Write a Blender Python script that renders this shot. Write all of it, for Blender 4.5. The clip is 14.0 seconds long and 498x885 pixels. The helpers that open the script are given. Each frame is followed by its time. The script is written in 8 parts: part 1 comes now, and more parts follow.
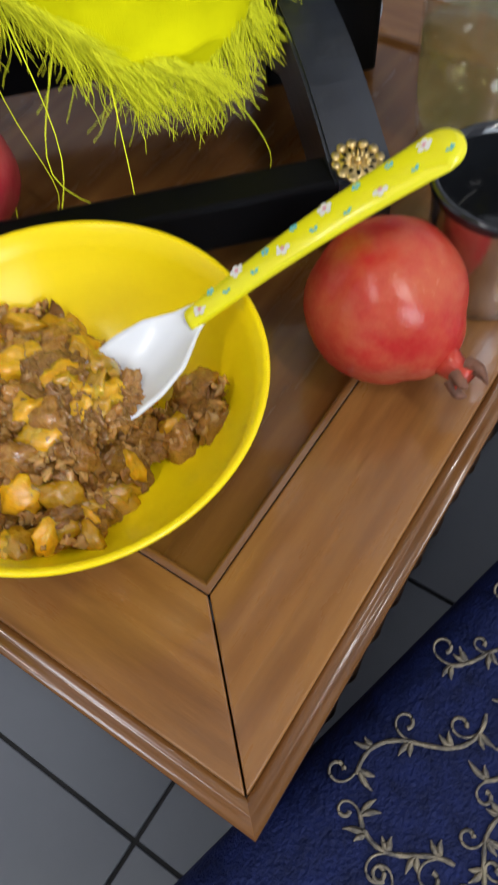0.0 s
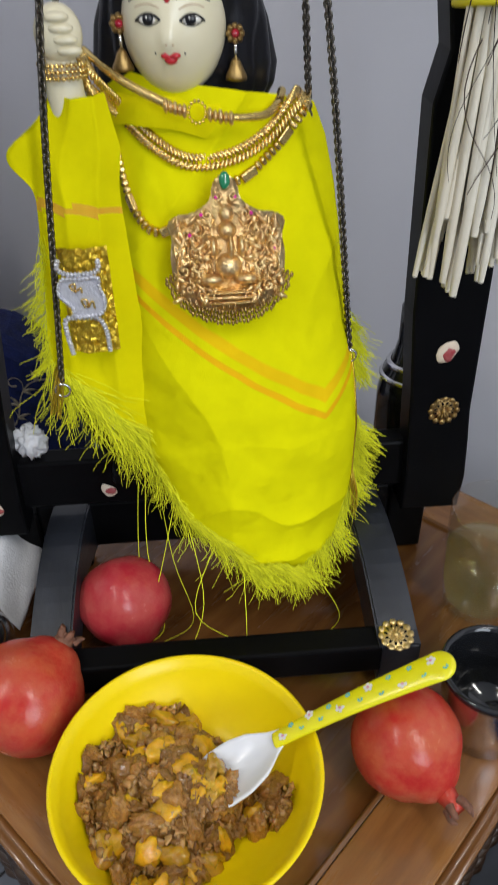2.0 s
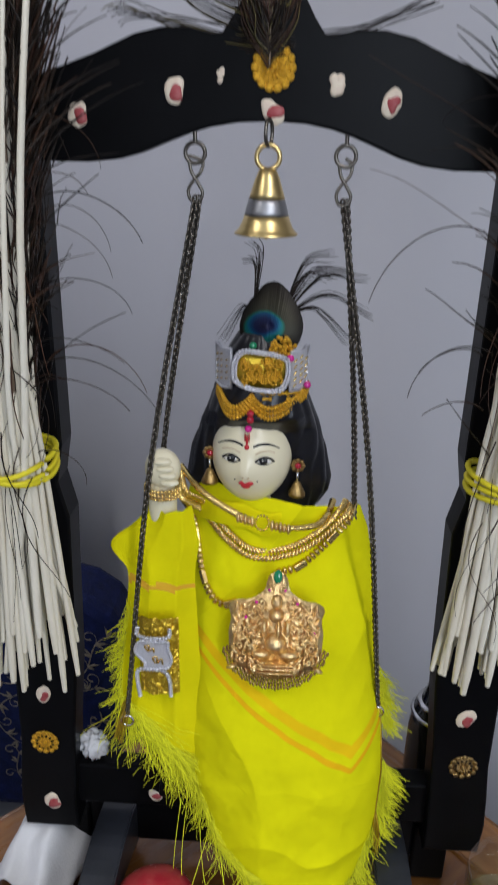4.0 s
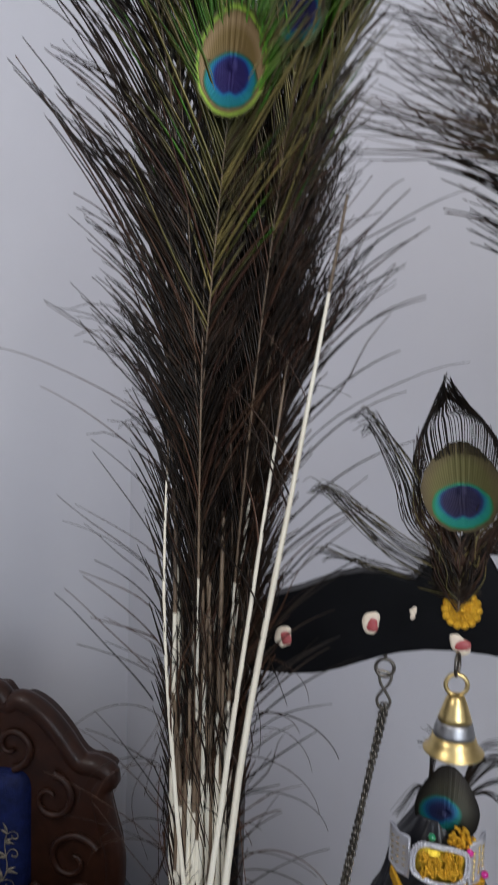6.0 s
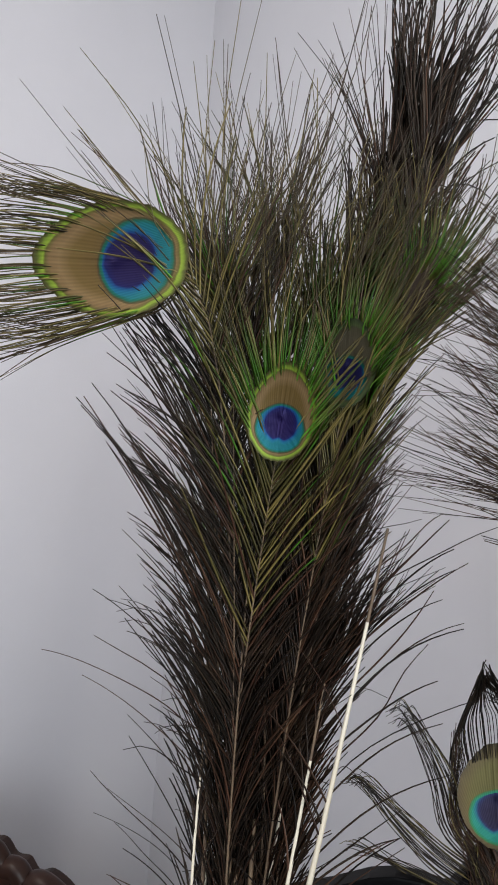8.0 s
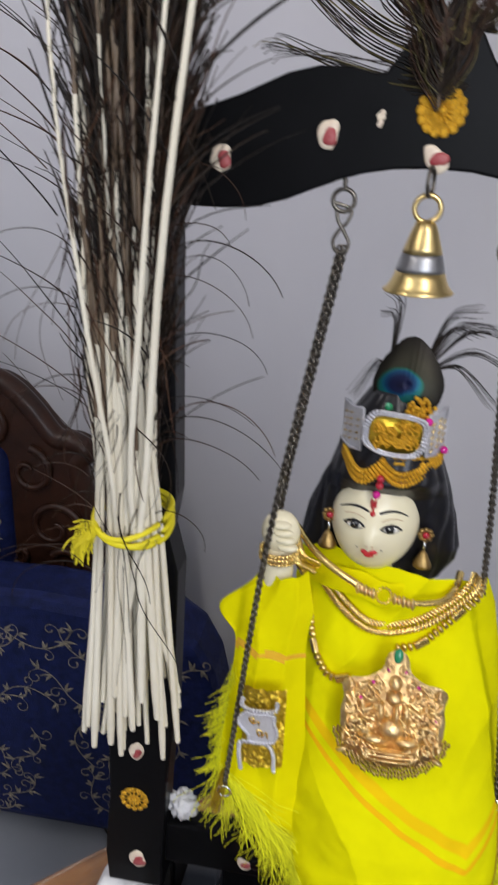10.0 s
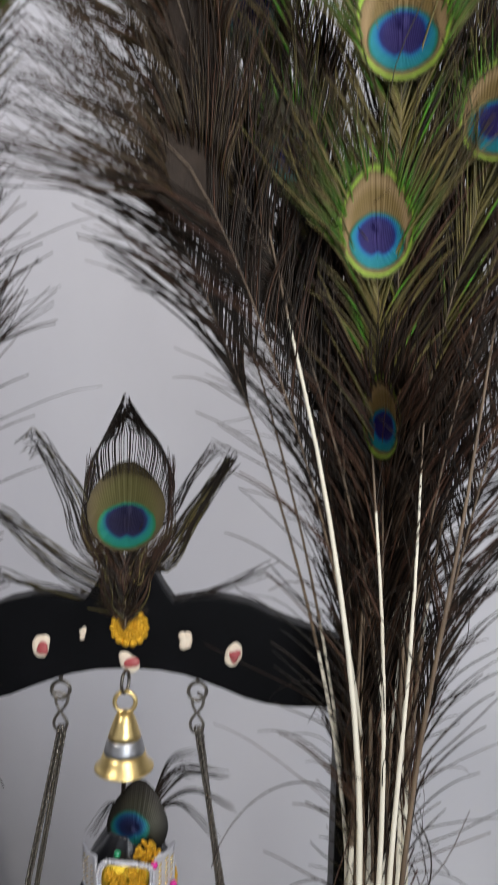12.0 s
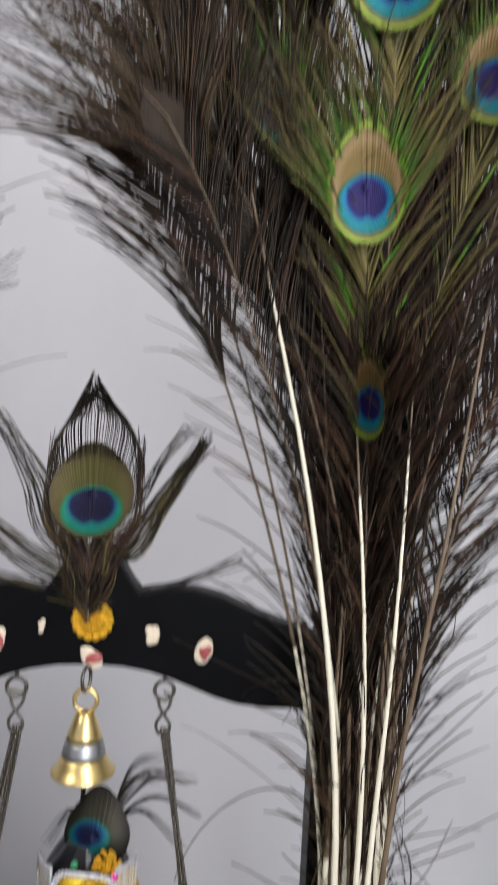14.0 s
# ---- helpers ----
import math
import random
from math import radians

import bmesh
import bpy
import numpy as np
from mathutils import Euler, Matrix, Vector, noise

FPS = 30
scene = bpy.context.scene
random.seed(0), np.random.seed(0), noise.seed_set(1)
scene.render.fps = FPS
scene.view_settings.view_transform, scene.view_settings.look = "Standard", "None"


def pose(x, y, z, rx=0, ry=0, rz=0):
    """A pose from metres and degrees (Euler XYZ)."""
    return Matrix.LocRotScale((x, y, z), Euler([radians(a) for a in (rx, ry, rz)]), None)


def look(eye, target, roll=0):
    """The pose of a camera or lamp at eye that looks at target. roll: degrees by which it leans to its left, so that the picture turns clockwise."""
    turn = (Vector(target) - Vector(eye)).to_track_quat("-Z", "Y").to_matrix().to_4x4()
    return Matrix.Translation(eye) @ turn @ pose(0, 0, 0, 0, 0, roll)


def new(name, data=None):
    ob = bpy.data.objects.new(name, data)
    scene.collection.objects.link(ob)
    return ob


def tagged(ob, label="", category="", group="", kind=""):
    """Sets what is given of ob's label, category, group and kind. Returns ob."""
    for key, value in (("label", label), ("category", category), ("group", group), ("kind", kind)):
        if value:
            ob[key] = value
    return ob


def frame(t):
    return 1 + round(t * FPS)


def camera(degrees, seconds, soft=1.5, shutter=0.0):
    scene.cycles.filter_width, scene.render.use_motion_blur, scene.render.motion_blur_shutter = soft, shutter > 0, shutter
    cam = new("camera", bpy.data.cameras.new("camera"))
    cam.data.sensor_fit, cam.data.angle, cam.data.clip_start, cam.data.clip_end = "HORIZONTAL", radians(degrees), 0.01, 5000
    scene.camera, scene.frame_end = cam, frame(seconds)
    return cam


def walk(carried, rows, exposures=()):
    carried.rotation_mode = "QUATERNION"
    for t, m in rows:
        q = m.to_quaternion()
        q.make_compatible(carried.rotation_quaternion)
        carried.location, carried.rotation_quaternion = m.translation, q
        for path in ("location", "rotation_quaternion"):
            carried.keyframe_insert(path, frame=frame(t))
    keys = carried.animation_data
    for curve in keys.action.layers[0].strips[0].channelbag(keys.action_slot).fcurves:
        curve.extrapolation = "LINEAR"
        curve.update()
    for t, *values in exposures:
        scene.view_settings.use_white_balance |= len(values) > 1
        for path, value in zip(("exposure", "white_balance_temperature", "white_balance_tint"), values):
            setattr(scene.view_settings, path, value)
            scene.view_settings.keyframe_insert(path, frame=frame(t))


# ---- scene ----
cam = camera(37.0, 14.0, soft=1.75, shutter=0.35)
PATH = [
    (0, (0.02, 0.059, 0.858), (0.173, 1.064, -0.864), -5.3),
    (0.5, (0.026, 0.035, 0.926), (0.167, 1.234, -0.668), -4.7),
    (1, (0.011, 0.019, 0.991), (0.137, 1.38, -0.469), -3.3),
    (1.5, (0.0, 0.001, 1.045), (0.116, 1.488, -0.287), -1.9),
    (2, (-0.003, -0.017, 1.096), (0.103, 1.585, -0.096), -1.3),
    (2.2, (-0.003, -0.022, 1.11), (0.1, 1.611, -0.04), -0.8),
    (4.3, (0.019, -0.055, 1.326), (-0.09, 1.823, 0.647), 1.3),
    (4.5, (0.007, -0.064, 1.343), (-0.113, 1.837, 0.731), 1.1),
    (5, (-0.019, -0.072, 1.386), (-0.231, 1.864, 0.93), 0.7),
    (5.5, (-0.058, -0.064, 1.448), (-0.314, 1.896, 1.146), 1.0),
    (6, (-0.079, -0.06, 1.515), (-0.391, 1.909, 1.353), 1.6),
    (6.5, (-0.096, -0.065, 1.589), (-0.421, 1.908, 1.536), 2.2),
    (7, (-0.096, -0.078, 1.641), (-0.458, 1.888, 1.681), 3.2),
    (8.1, (-0.082, -0.075, 1.665), (-0.52, 1.88, 1.77), 4.2),
    (9.3, (-0.0746, 0.0119, 1.4115), (-0.415, 1.9025, 0.9774), 4.637),
    (9.5, (-0.0658, 0.019, 1.3816), (-0.3907, 1.8965, 0.8405), 4.033),
    (10, (-0.0326, 0.012, 1.3195), (-0.3148, 1.8395, 0.5606), 2.2135),
    (10.5, (0.04, -0.006, 1.313), (-0.142, 1.815, 0.507), -0.4),
    (11, (0.075, -0.023, 1.382), (0.03, 1.852, 0.687), -0.0),
    (11.5, (0.098, -0.032, 1.466), (0.051, 1.925, 1.055), 0.6),
    (12, (0.074, -0.052, 1.532), (0.14, 1.942, 1.394), 1.5),
    (12.5, (0.078, -0.059, 1.614), (0.137, 1.939, 1.685), 2.1),
    (13, (0.084, -0.066, 1.646), (0.155, 1.924, 1.834), 2.4),
    (13.5, (0.086, -0.053, 1.603), (0.173, 1.939, 1.763), 2.8),
    (14, (0.077, -0.016, 1.51), (0.203, 1.977, 1.395), 2.8),
]
walk(cam, [(t, look(eye, target, roll)) for t, eye, target, roll in PATH], exposures=((0.0, -0.76, 6350, 11), (1.0, -0.78, 6500, 11), (2.0, -0.94, 6450, 11), (4.5, -1.12, 6200, 13), (5.5, -1.08, 6200, 13), (6.5, -0.92, 6750, 11), (7.0, -0.82, 6850, 10), (9.5, -0.78, 6600, 14), (10.5, -0.78, 6600, 14), (11.0, -0.83, 6650, 12), (12.0, -0.66, 6750, 11), (13.0, -0.40, 6850, 11), (14.0, -0.44, 6850, 11)))

# ---------------------------------------------------------------- light
# The table stands square to the room; the swing faces its corner.
YAW = radians(43.5)
U = Vector((math.cos(YAW), math.sin(YAW), 0))
V = Vector((-math.sin(YAW), math.cos(YAW), 0))
CENTRE = Vector((0.0206, 0.516, 0))
TABLE_Z = 0.5


def room(u, v, z=0.0):
    return CENTRE + U * u + V * v + Vector((0, 0, z))


world = bpy.data.worlds.new("world")
scene.world = world
world.use_nodes = True
world.node_tree.nodes["Background"].inputs[0].default_value = (0.75, 0.78, 0.82, 1)
world.node_tree.nodes["Background"].inputs[1].default_value = 0.25


def area_lamp(name, eye, target, sx, sy, power, colour):
    data = bpy.data.lights.new(name, "AREA")
    data.shape, data.size, data.size_y = "RECTANGLE", sx, sy
    data.energy, data.color = power, colour
    ob = new(name, data)
    ob.matrix_world = look(eye, target)
    return ob


LAMP = Vector((0.75, -0.85, 2.62))
tube = area_lamp("tube_light_glow", LAMP - Vector((0, 0, 0.03)), (0.1, 0.5, 0.7), 0.10, 1.1, 31.0, (1.0, 0.965, 0.91))
window_glow = area_lamp("window_glow", room(-1.15, -2.29, 1.65), room(-0.75, 1.6, 1.35), 1.3, 1.2, 66.0, (0.82, 0.91, 1.0))
LAMP_TOP = room(-1.45, 0.15, 2.62)
wall_tube = area_lamp("wall_tube_glow", LAMP_TOP, LAMP_TOP + U * 0.65 + V * 0.85 - Vector((0, 0, 0.85)), 0.12, 1.2, 28.0, (1.0, 0.975, 0.92))


# ---------------------------------------------------------------- materials
def mat(name, colour, rough=0.5, metal=0.0, colour2=None, scale=20.0, amount=0.5, bump=0.0, bump_scale=None,
        spec=0.5, stretch=(1, 1, 1), island=0.0, coat=0.0, sheen=0.0, fine=0.0, rough_var=0.0):
    """Noise-mottled surface; colour2 is mixed in by a two-scale noise, island varies piece by piece."""
    m = bpy.data.materials.new(name)
    m.use_nodes = True
    n, l = m.node_tree.nodes, m.node_tree.links
    b = n["Principled BSDF"]
    b.inputs["Roughness"].default_value = rough
    b.inputs["Metallic"].default_value = metal
    b.inputs["Specular IOR Level"].default_value = spec
    b.inputs["Coat Weight"].default_value = coat
    b.inputs["Coat Roughness"].default_value = 0.08
    b.inputs["Sheen Weight"].default_value = sheen
    c1 = (*colour, 1)
    c2 = (*(colour2 or [c * 0.75 for c in colour]), 1)
    tc = n.new("ShaderNodeTexCoord")
    mp = n.new("ShaderNodeMapping")
    mp.inputs["Scale"].default_value = stretch
    l.new(tc.outputs["Object"], mp.inputs[0])
    big = n.new("ShaderNodeTexNoise")
    big.inputs["Scale"].default_value = scale
    big.inputs["Detail"].default_value = 6
    big.inputs["Roughness"].default_value = 0.65
    l.new(mp.outputs[0], big.inputs["Vector"])
    ramp = n.new("ShaderNodeMapRange")
    ramp.inputs[1].default_value, ramp.inputs[2].default_value = 0.35, 0.68
    ramp.inputs[3].default_value, ramp.inputs[4].default_value = 0.0, amount
    l.new(big.outputs[0], ramp.inputs[0])
    mix = n.new("ShaderNodeMix")
    mix.data_type = "RGBA"
    mix.inputs[6].default_value, mix.inputs[7].default_value = c1, c2
    l.new(ramp.outputs[0], mix.inputs[0])
    out = mix.outputs[2]
    if island:
        g = n.new("ShaderNodeNewGeometry")
        hs = n.new("ShaderNodeHueSaturation")
        mr = n.new("ShaderNodeMapRange")
        mr.inputs[3].default_value, mr.inputs[4].default_value = 1 - island, 1 + island
        l.new(g.outputs["Random Per Island"], mr.inputs[0])
        l.new(mr.outputs[0], hs.inputs["Value"])
        l.new(out, hs.inputs["Color"])
        out = hs.outputs[0]
    l.new(out, b.inputs["Base Color"])
    if rough_var:
        rr = n.new("ShaderNodeMapRange")
        rr.inputs[3].default_value, rr.inputs[4].default_value = max(0.02, rough - rough_var), rough + rough_var
        l.new(big.outputs[0], rr.inputs[0])
        l.new(rr.outputs[0], b.inputs["Roughness"])
    if bump:
        fn = n.new("ShaderNodeTexNoise")
        fn.inputs["Scale"].default_value = bump_scale or scale * 6
        fn.inputs["Detail"].default_value = 4
        l.new(mp.outputs[0], fn.inputs["Vector"])
        bp = n.new("ShaderNodeBump")
        bp.inputs["Strength"].default_value = bump
        bp.inputs["Distance"].default_value = 0.002
        l.new(fn.outputs[0], bp.inputs["Height"])
        l.new(bp.outputs[0], b.inputs["Normal"])
    return m


def wood_mat(name, light, dark, rough=0.32, coat=0.35):
    """Varnished wood with grain along local x."""
    m = mat(name, light, rough, 0, dark, 7.0, 0.75, 0.10, 60.0, 0.5, (0.8, 6, 6), coat=coat, rough_var=0.08)
    n, l = m.node_tree.nodes, m.node_tree.links
    tc = n.new("ShaderNodeTexCoord")
    mp = n.new("ShaderNodeMapping")
    mp.inputs["Scale"].default_value = (0.35, 3.0, 3.0)
    l.new(tc.outputs["Object"], mp.inputs[0])
    wv = n.new("ShaderNodeTexWave")
    wv.bands_direction = "Y"
    wv.inputs["Scale"].default_value = 5.0
    wv.inputs["Distortion"].default_value = 7.0
    wv.inputs["Detail"].default_value = 3.0
    wv.inputs["Detail Scale"].default_value = 1.6
    l.new(mp.outputs[0], wv.inputs["Vector"])
    b = n["Principled BSDF"]
    src = b.inputs["Base Color"].links[0].from_socket
    mx = n.new("ShaderNodeMix")
    mx.data_type, mx.blend_type = "RGBA", "MULTIPLY"
    mr = n.new("ShaderNodeMapRange")
    mr.inputs[3].default_value, mr.inputs[4].default_value = 0.0, 0.38
    l.new(wv.outputs[0], mr.inputs[0])
    l.new(mr.outputs[0], mx.inputs[0])
    l.new(src, mx.inputs[6])
    mx.inputs[7].default_value = (0.62, 0.5, 0.4, 1)
    l.new(mx.outputs[2], b.inputs["Base Color"])
    return m


WALL = mat("wall_paint", (0.670, 0.670, 0.712), 0.75, 0, (0.630, 0.630, 0.670), 2.5, 0.6, 0.12, 220.0, 0.3)
CEIL = mat("ceiling_paint", (0.78, 0.78, 0.78), 0.8, 0, (0.72, 0.72, 0.72), 3.0, 0.5)
TILE = mat("floor_tile", (0.225, 0.240, 0.272), 0.26, 0, (0.188, 0.202, 0.232), 3.0, 0.7, 0.05, 60.0, 0.4)
GROUT = mat("grout", (0.03, 0.03, 0.032), 0.9, 0, (0.05, 0.05, 0.05), 40.0, 0.6)
WOOD = wood_mat("table_wood", (0.335, 0.150, 0.040), (0.155, 0.060, 0.015), 0.28, 0.5)
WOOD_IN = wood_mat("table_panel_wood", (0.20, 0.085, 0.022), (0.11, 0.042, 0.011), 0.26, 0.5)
WOOD_EDGE = wood_mat("table_moulding_wood", (0.23, 0.100, 0.027), (0.105, 0.042, 0.011), 0.24, 0.6)
WOOD_DARK = wood_mat("table_carving_wood", (0.06, 0.032, 0.016), (0.025, 0.014, 0.008), 0.45, 0.1)
SOFA_WOOD = mat("sofa_wood", (0.036, 0.013, 0.007), 0.38, 0, (0.014, 0.006, 0.004), 30.0, 0.8, 0.25, 90.0, 0.25, coat=0.04)
NAVY = mat("navy_brocade", (0.009, 0.016, 0.080), 0.55, 0, (0.003, 0.006, 0.030), 60.0, 1.0, 0.9, 380.0, 0.16)
THREAD = mat("gold_embroidery", (0.36, 0.30, 0.20), 0.5, 0.2, (0.05, 0.05, 0.06), 160.0, 0.9, 0.6, 1500.0)
LACQUER = mat("black_lacquer", (0.0030, 0.0030, 0.0034), 0.34, 0, (0.005, 0.005, 0.006), 14.0, 0.6, 0.05, 120.0, 0.08, rough_var=0.06)
LACQUER_WORN = mat("worn_black_lacquer", (0.010, 0.012, 0.017), 0.36, 0, (0.020, 0.024, 0.034), 30.0, 0.7, 0.15, 160.0, 0.7, coat=0.25, stretch=(1, 0.3, 1), rough_var=0.12)
GOLD = mat("gold", (0.95, 0.72, 0.28), 0.27, 1.0, (0.66, 0.42, 0.11), 240.0, 0.7, 0.3, 500.0)
ROPE_GOLD = mat("gold_cord", (0.90, 0.52, 0.035), 0.36, 0.6, (0.45, 0.21, 0.015), 700.0, 0.9, 0.8, 900.0)
SILVER_FOIL = mat("pale_silver_foil", (0.62, 0.62, 0.66), 0.42, 0.4, (0.50, 0.50, 0.56), 300.0, 0.7, 0.5, 500.0)
GOLD_FOIL = mat("gold_foil", (0.80, 0.58, 0.06), 0.28, 0.85, (0.50, 0.30, 0.02), 160.0, 0.8, 0.5, 420.0)
RUBY = mat("red_stone", (0.42, 0.012, 0.03), 0.15, 0, (0.30, 0.01, 0.03), 60, 0.5, coat=0.5)
GOLD_DARK = mat("antique_gold", (0.96, 0.75, 0.38), 0.30, 1.0, (0.66, 0.39, 0.18), 160.0, 0.9, 0.6, 420.0)
GOLD_DULL = mat("dull_gold", (0.50, 0.34, 0.13), 0.38, 1.0, (0.22, 0.13, 0.05), 300.0, 0.8, 0.4, 600.0)
BRASS = mat("brass", (0.80, 0.62, 0.28), 0.34, 1.0, (0.6, 0.4, 0.15), 50.0, 0.5, 0.08, 300.0)
SILVER = mat("silver", (0.75, 0.75, 0.76), 0.22, 1.0, (0.55, 0.55, 0.57), 60.0, 0.6, 0.1, 300.0)
DULL_SILVER = mat("dull_silver", (0.42, 0.42, 0.43), 0.42, 1.0, (0.30, 0.30, 0.31), 80.0, 0.6, 0.1, 300.0)
STEEL = mat("dark_steel", (0.20, 0.18, 0.155), 0.36, 1.0, (0.06, 0.05, 0.042), 200.0, 0.7)
SILVER_WIRE = mat("silver_purl_wire", (0.78, 0.78, 0.82), 0.34, 0.75, (0.46, 0.46, 0.52), 900.0, 0.8, 0.6, 1200.0)
YELLOW = mat("yellow_cotton", (0.83, 0.755, 0.0015), 0.9, 0, (0.71, 0.645, 0.0015), 24.0, 0.5, 0.5, 1400.0, 0.04)
ORANGE = mat("orange_stripe", (0.80, 0.42, 0.03), 0.85, 0, (0.78, 0.52, 0.03), 90.0, 0.7, 0.4, 1400.0, 0.2)


def striped_cotton():
    """The shawl's cotton with two orange bands woven in."""
    m = mat("striped_yellow_cotton", (0.82, 0.785, 0.0015), 0.9, 0, (0.70, 0.67, 0.0015), 24.0, 0.5, 0.5, 1400.0, 0.04)
    n, l = m.node_tree.nodes, m.node_tree.links
    b = n["Principled BSDF"]
    plain = b.inputs["Base Color"].links[0].from_socket
    at, mr, rp, mx = n.new("ShaderNodeAttribute"), n.new("ShaderNodeMapRange"), n.new("ShaderNodeValToRGB"), n.new("ShaderNodeMix")
    at.attribute_name = "stripe"
    mr.inputs[1].default_value, mr.inputs[2].default_value = -0.01, 0.03
    l.new(at.outputs["Fac"], mr.inputs[0])
    e = rp.color_ramp.elements
    stops = ((0.0, 0), (0.22, 0), (0.25, 0.85), (0.36, 0.85), (0.395, 0), (0.55, 0), (0.60, 0.62), (0.80, 0.62), (0.86, 0))
    while len(e) < len(stops):
        e.new(0.5)
    for k, (p, v) in zip(e, stops):
        k.position, k.color = p, (v, v, v, 1)
    l.new(mr.outputs[0], rp.inputs[0])
    mx.data_type = "RGBA"
    mx.inputs[7].default_value = (0.90, 0.46, 0.008, 1)
    l.new(rp.outputs[0], mx.inputs[0])
    l.new(plain, mx.inputs[6])
    l.new(mx.outputs[2], b.inputs["Base Color"])
    return m


YELLOW_STRIPED = striped_cotton()
FRINGE = mat("yellow_thread", (0.90, 0.90, 0.03), 0.75, 0, (0.82, 0.84, 0.025), 60.0, 0.6, spec=0.15, island=0.22)
PLASTIC = mat("yellow_plastic", (0.95, 0.72, 0.0015), 0.30, 0, (0.93, 0.69, 0.0015), 14.0, 0.4, 0.03, 200.0, 0.4)
SPOON_Y = mat("spoon_yellow", (0.84, 0.78, 0.01), 0.25, 0, (0.8, 0.72, 0.01), 30.0, 0.4, coat=0.3)
WHITE_P = mat("white_melamine", (0.78, 0.79, 0.82), 0.25, 0, (0.72, 0.73, 0.76), 20.0, 0.4, coat=0.3)
PINK = mat("pink_print", (0.8, 0.32, 0.42), 0.35)
PALE = mat("pale_print", (0.85, 0.83, 0.8), 0.35)
TEAL_P = mat("teal_print", (0.15, 0.55, 0.55), 0.35)
POME = mat("pomegranate_skin", (0.50, 0.030, 0.024), 0.24, 0, (0.56, 0.13, 0.055), 34.0, 0.9, 0.16, 300.0, 0.4, rough_var=0.10)
POME_DEEP = mat("pomegranate_skin_deep", (0.45, 0.026, 0.040), 0.24, 0, (0.53, 0.11, 0.085), 30.0, 0.8, 0.16, 300.0, 0.4, rough_var=0.10)
CALYX = mat("dry_calyx", (0.24, 0.10, 0.055), 0.7, 0, (0.08, 0.035, 0.02), 120.0, 0.8, 0.4, 400.0)
HALWA = mat("brown_halwa", (0.44, 0.210, 0.038), 0.10, 0, (0.23, 0.094, 0.015), 210.0, 1.0, 1.0, 620.0, 0.6, island=0.28, rough_var=0.10, coat=0.6)
FRUIT = mat("cooked_fruit", (0.70, 0.375, 0.008), 0.08, 0, (0.46, 0.25, 0.012), 130.0, 0.9, 0.5, 300.0, 0.55, island=0.35, coat=0.5)
FLAKE = mat("pale_flake", (0.54, 0.31, 0.10), 0.10, 0, (0.30, 0.14, 0.040), 90.0, 0.8, 0.5, 300.0, island=0.3)
CREAM = mat("doll_cream", (0.78, 0.715, 0.51), 0.32, 0, (0.75, 0.68, 0.47), 20.0, 0.5, 0.03, coat=0.2)
BLACK = mat("doll_black", (0.006, 0.006, 0.009), 0.30, 0, (0.010, 0.010, 0.013), 40.0, 0.5, 0.25, 160.0, 0.45)
DOLL_WHITE = mat("doll_eye_white", (0.72, 0.70, 0.64), 0.3, 0, (0.66, 0.64, 0.58), 60.0, 0.5, coat=0.3)
DOLL_TAN = mat("doll_shade", (0.55, 0.40, 0.24), 0.45, 0, (0.50, 0.36, 0.22), 60.0, 0.5)
RED = mat("red_paint", (0.55, 0.02, 0.03), 0.4)
MAGENTA = mat("magenta_stone", (0.62, 0.015, 0.26), 0.15, 0, coat=0.6)
EMERALD = mat("green_stone", (0.01, 0.22, 0.09), 0.12, 0, coat=0.8)
SHELL = mat("cream_paint", (0.72, 0.64, 0.50), 0.5, 0, (0.6, 0.45, 0.36), 160.0, 0.7)
SHELL_RED = mat("faded_red_paint", (0.30, 0.02, 0.03), 0.5, 0, (0.42, 0.14, 0.13), 160.0, 0.7)
QUILL = mat("ivory_quill", (0.75, 0.71, 0.59), 0.42, 0, (0.58, 0.50, 0.36), 30.0, 0.5, 0.15, 200.0, stretch=(1, 1, 0.2))
QUILL_UP = mat("brown_quill", (0.17, 0.12, 0.075), 0.45, 0, (0.09, 0.06, 0.04), 30.0, 0.8)
BARB = mat("dark_barb", (0.010, 0.0065, 0.0045), 0.40, 0, (0.030, 0.019, 0.012), 25.0, 0.8, spec=0.18, island=0.7)
BARB_RED = mat("maroon_barb", (0.038, 0.016, 0.010), 0.42, 0, (0.066, 0.036, 0.020), 25.0, 0.8, spec=0.2, island=0.6)
BARB_GOLD = mat("bronze_barb", (0.135, 0.105, 0.034), 0.36, 0.12, (0.040, 0.042, 0.012), 30.0, 0.8, spec=0.3, island=0.75)


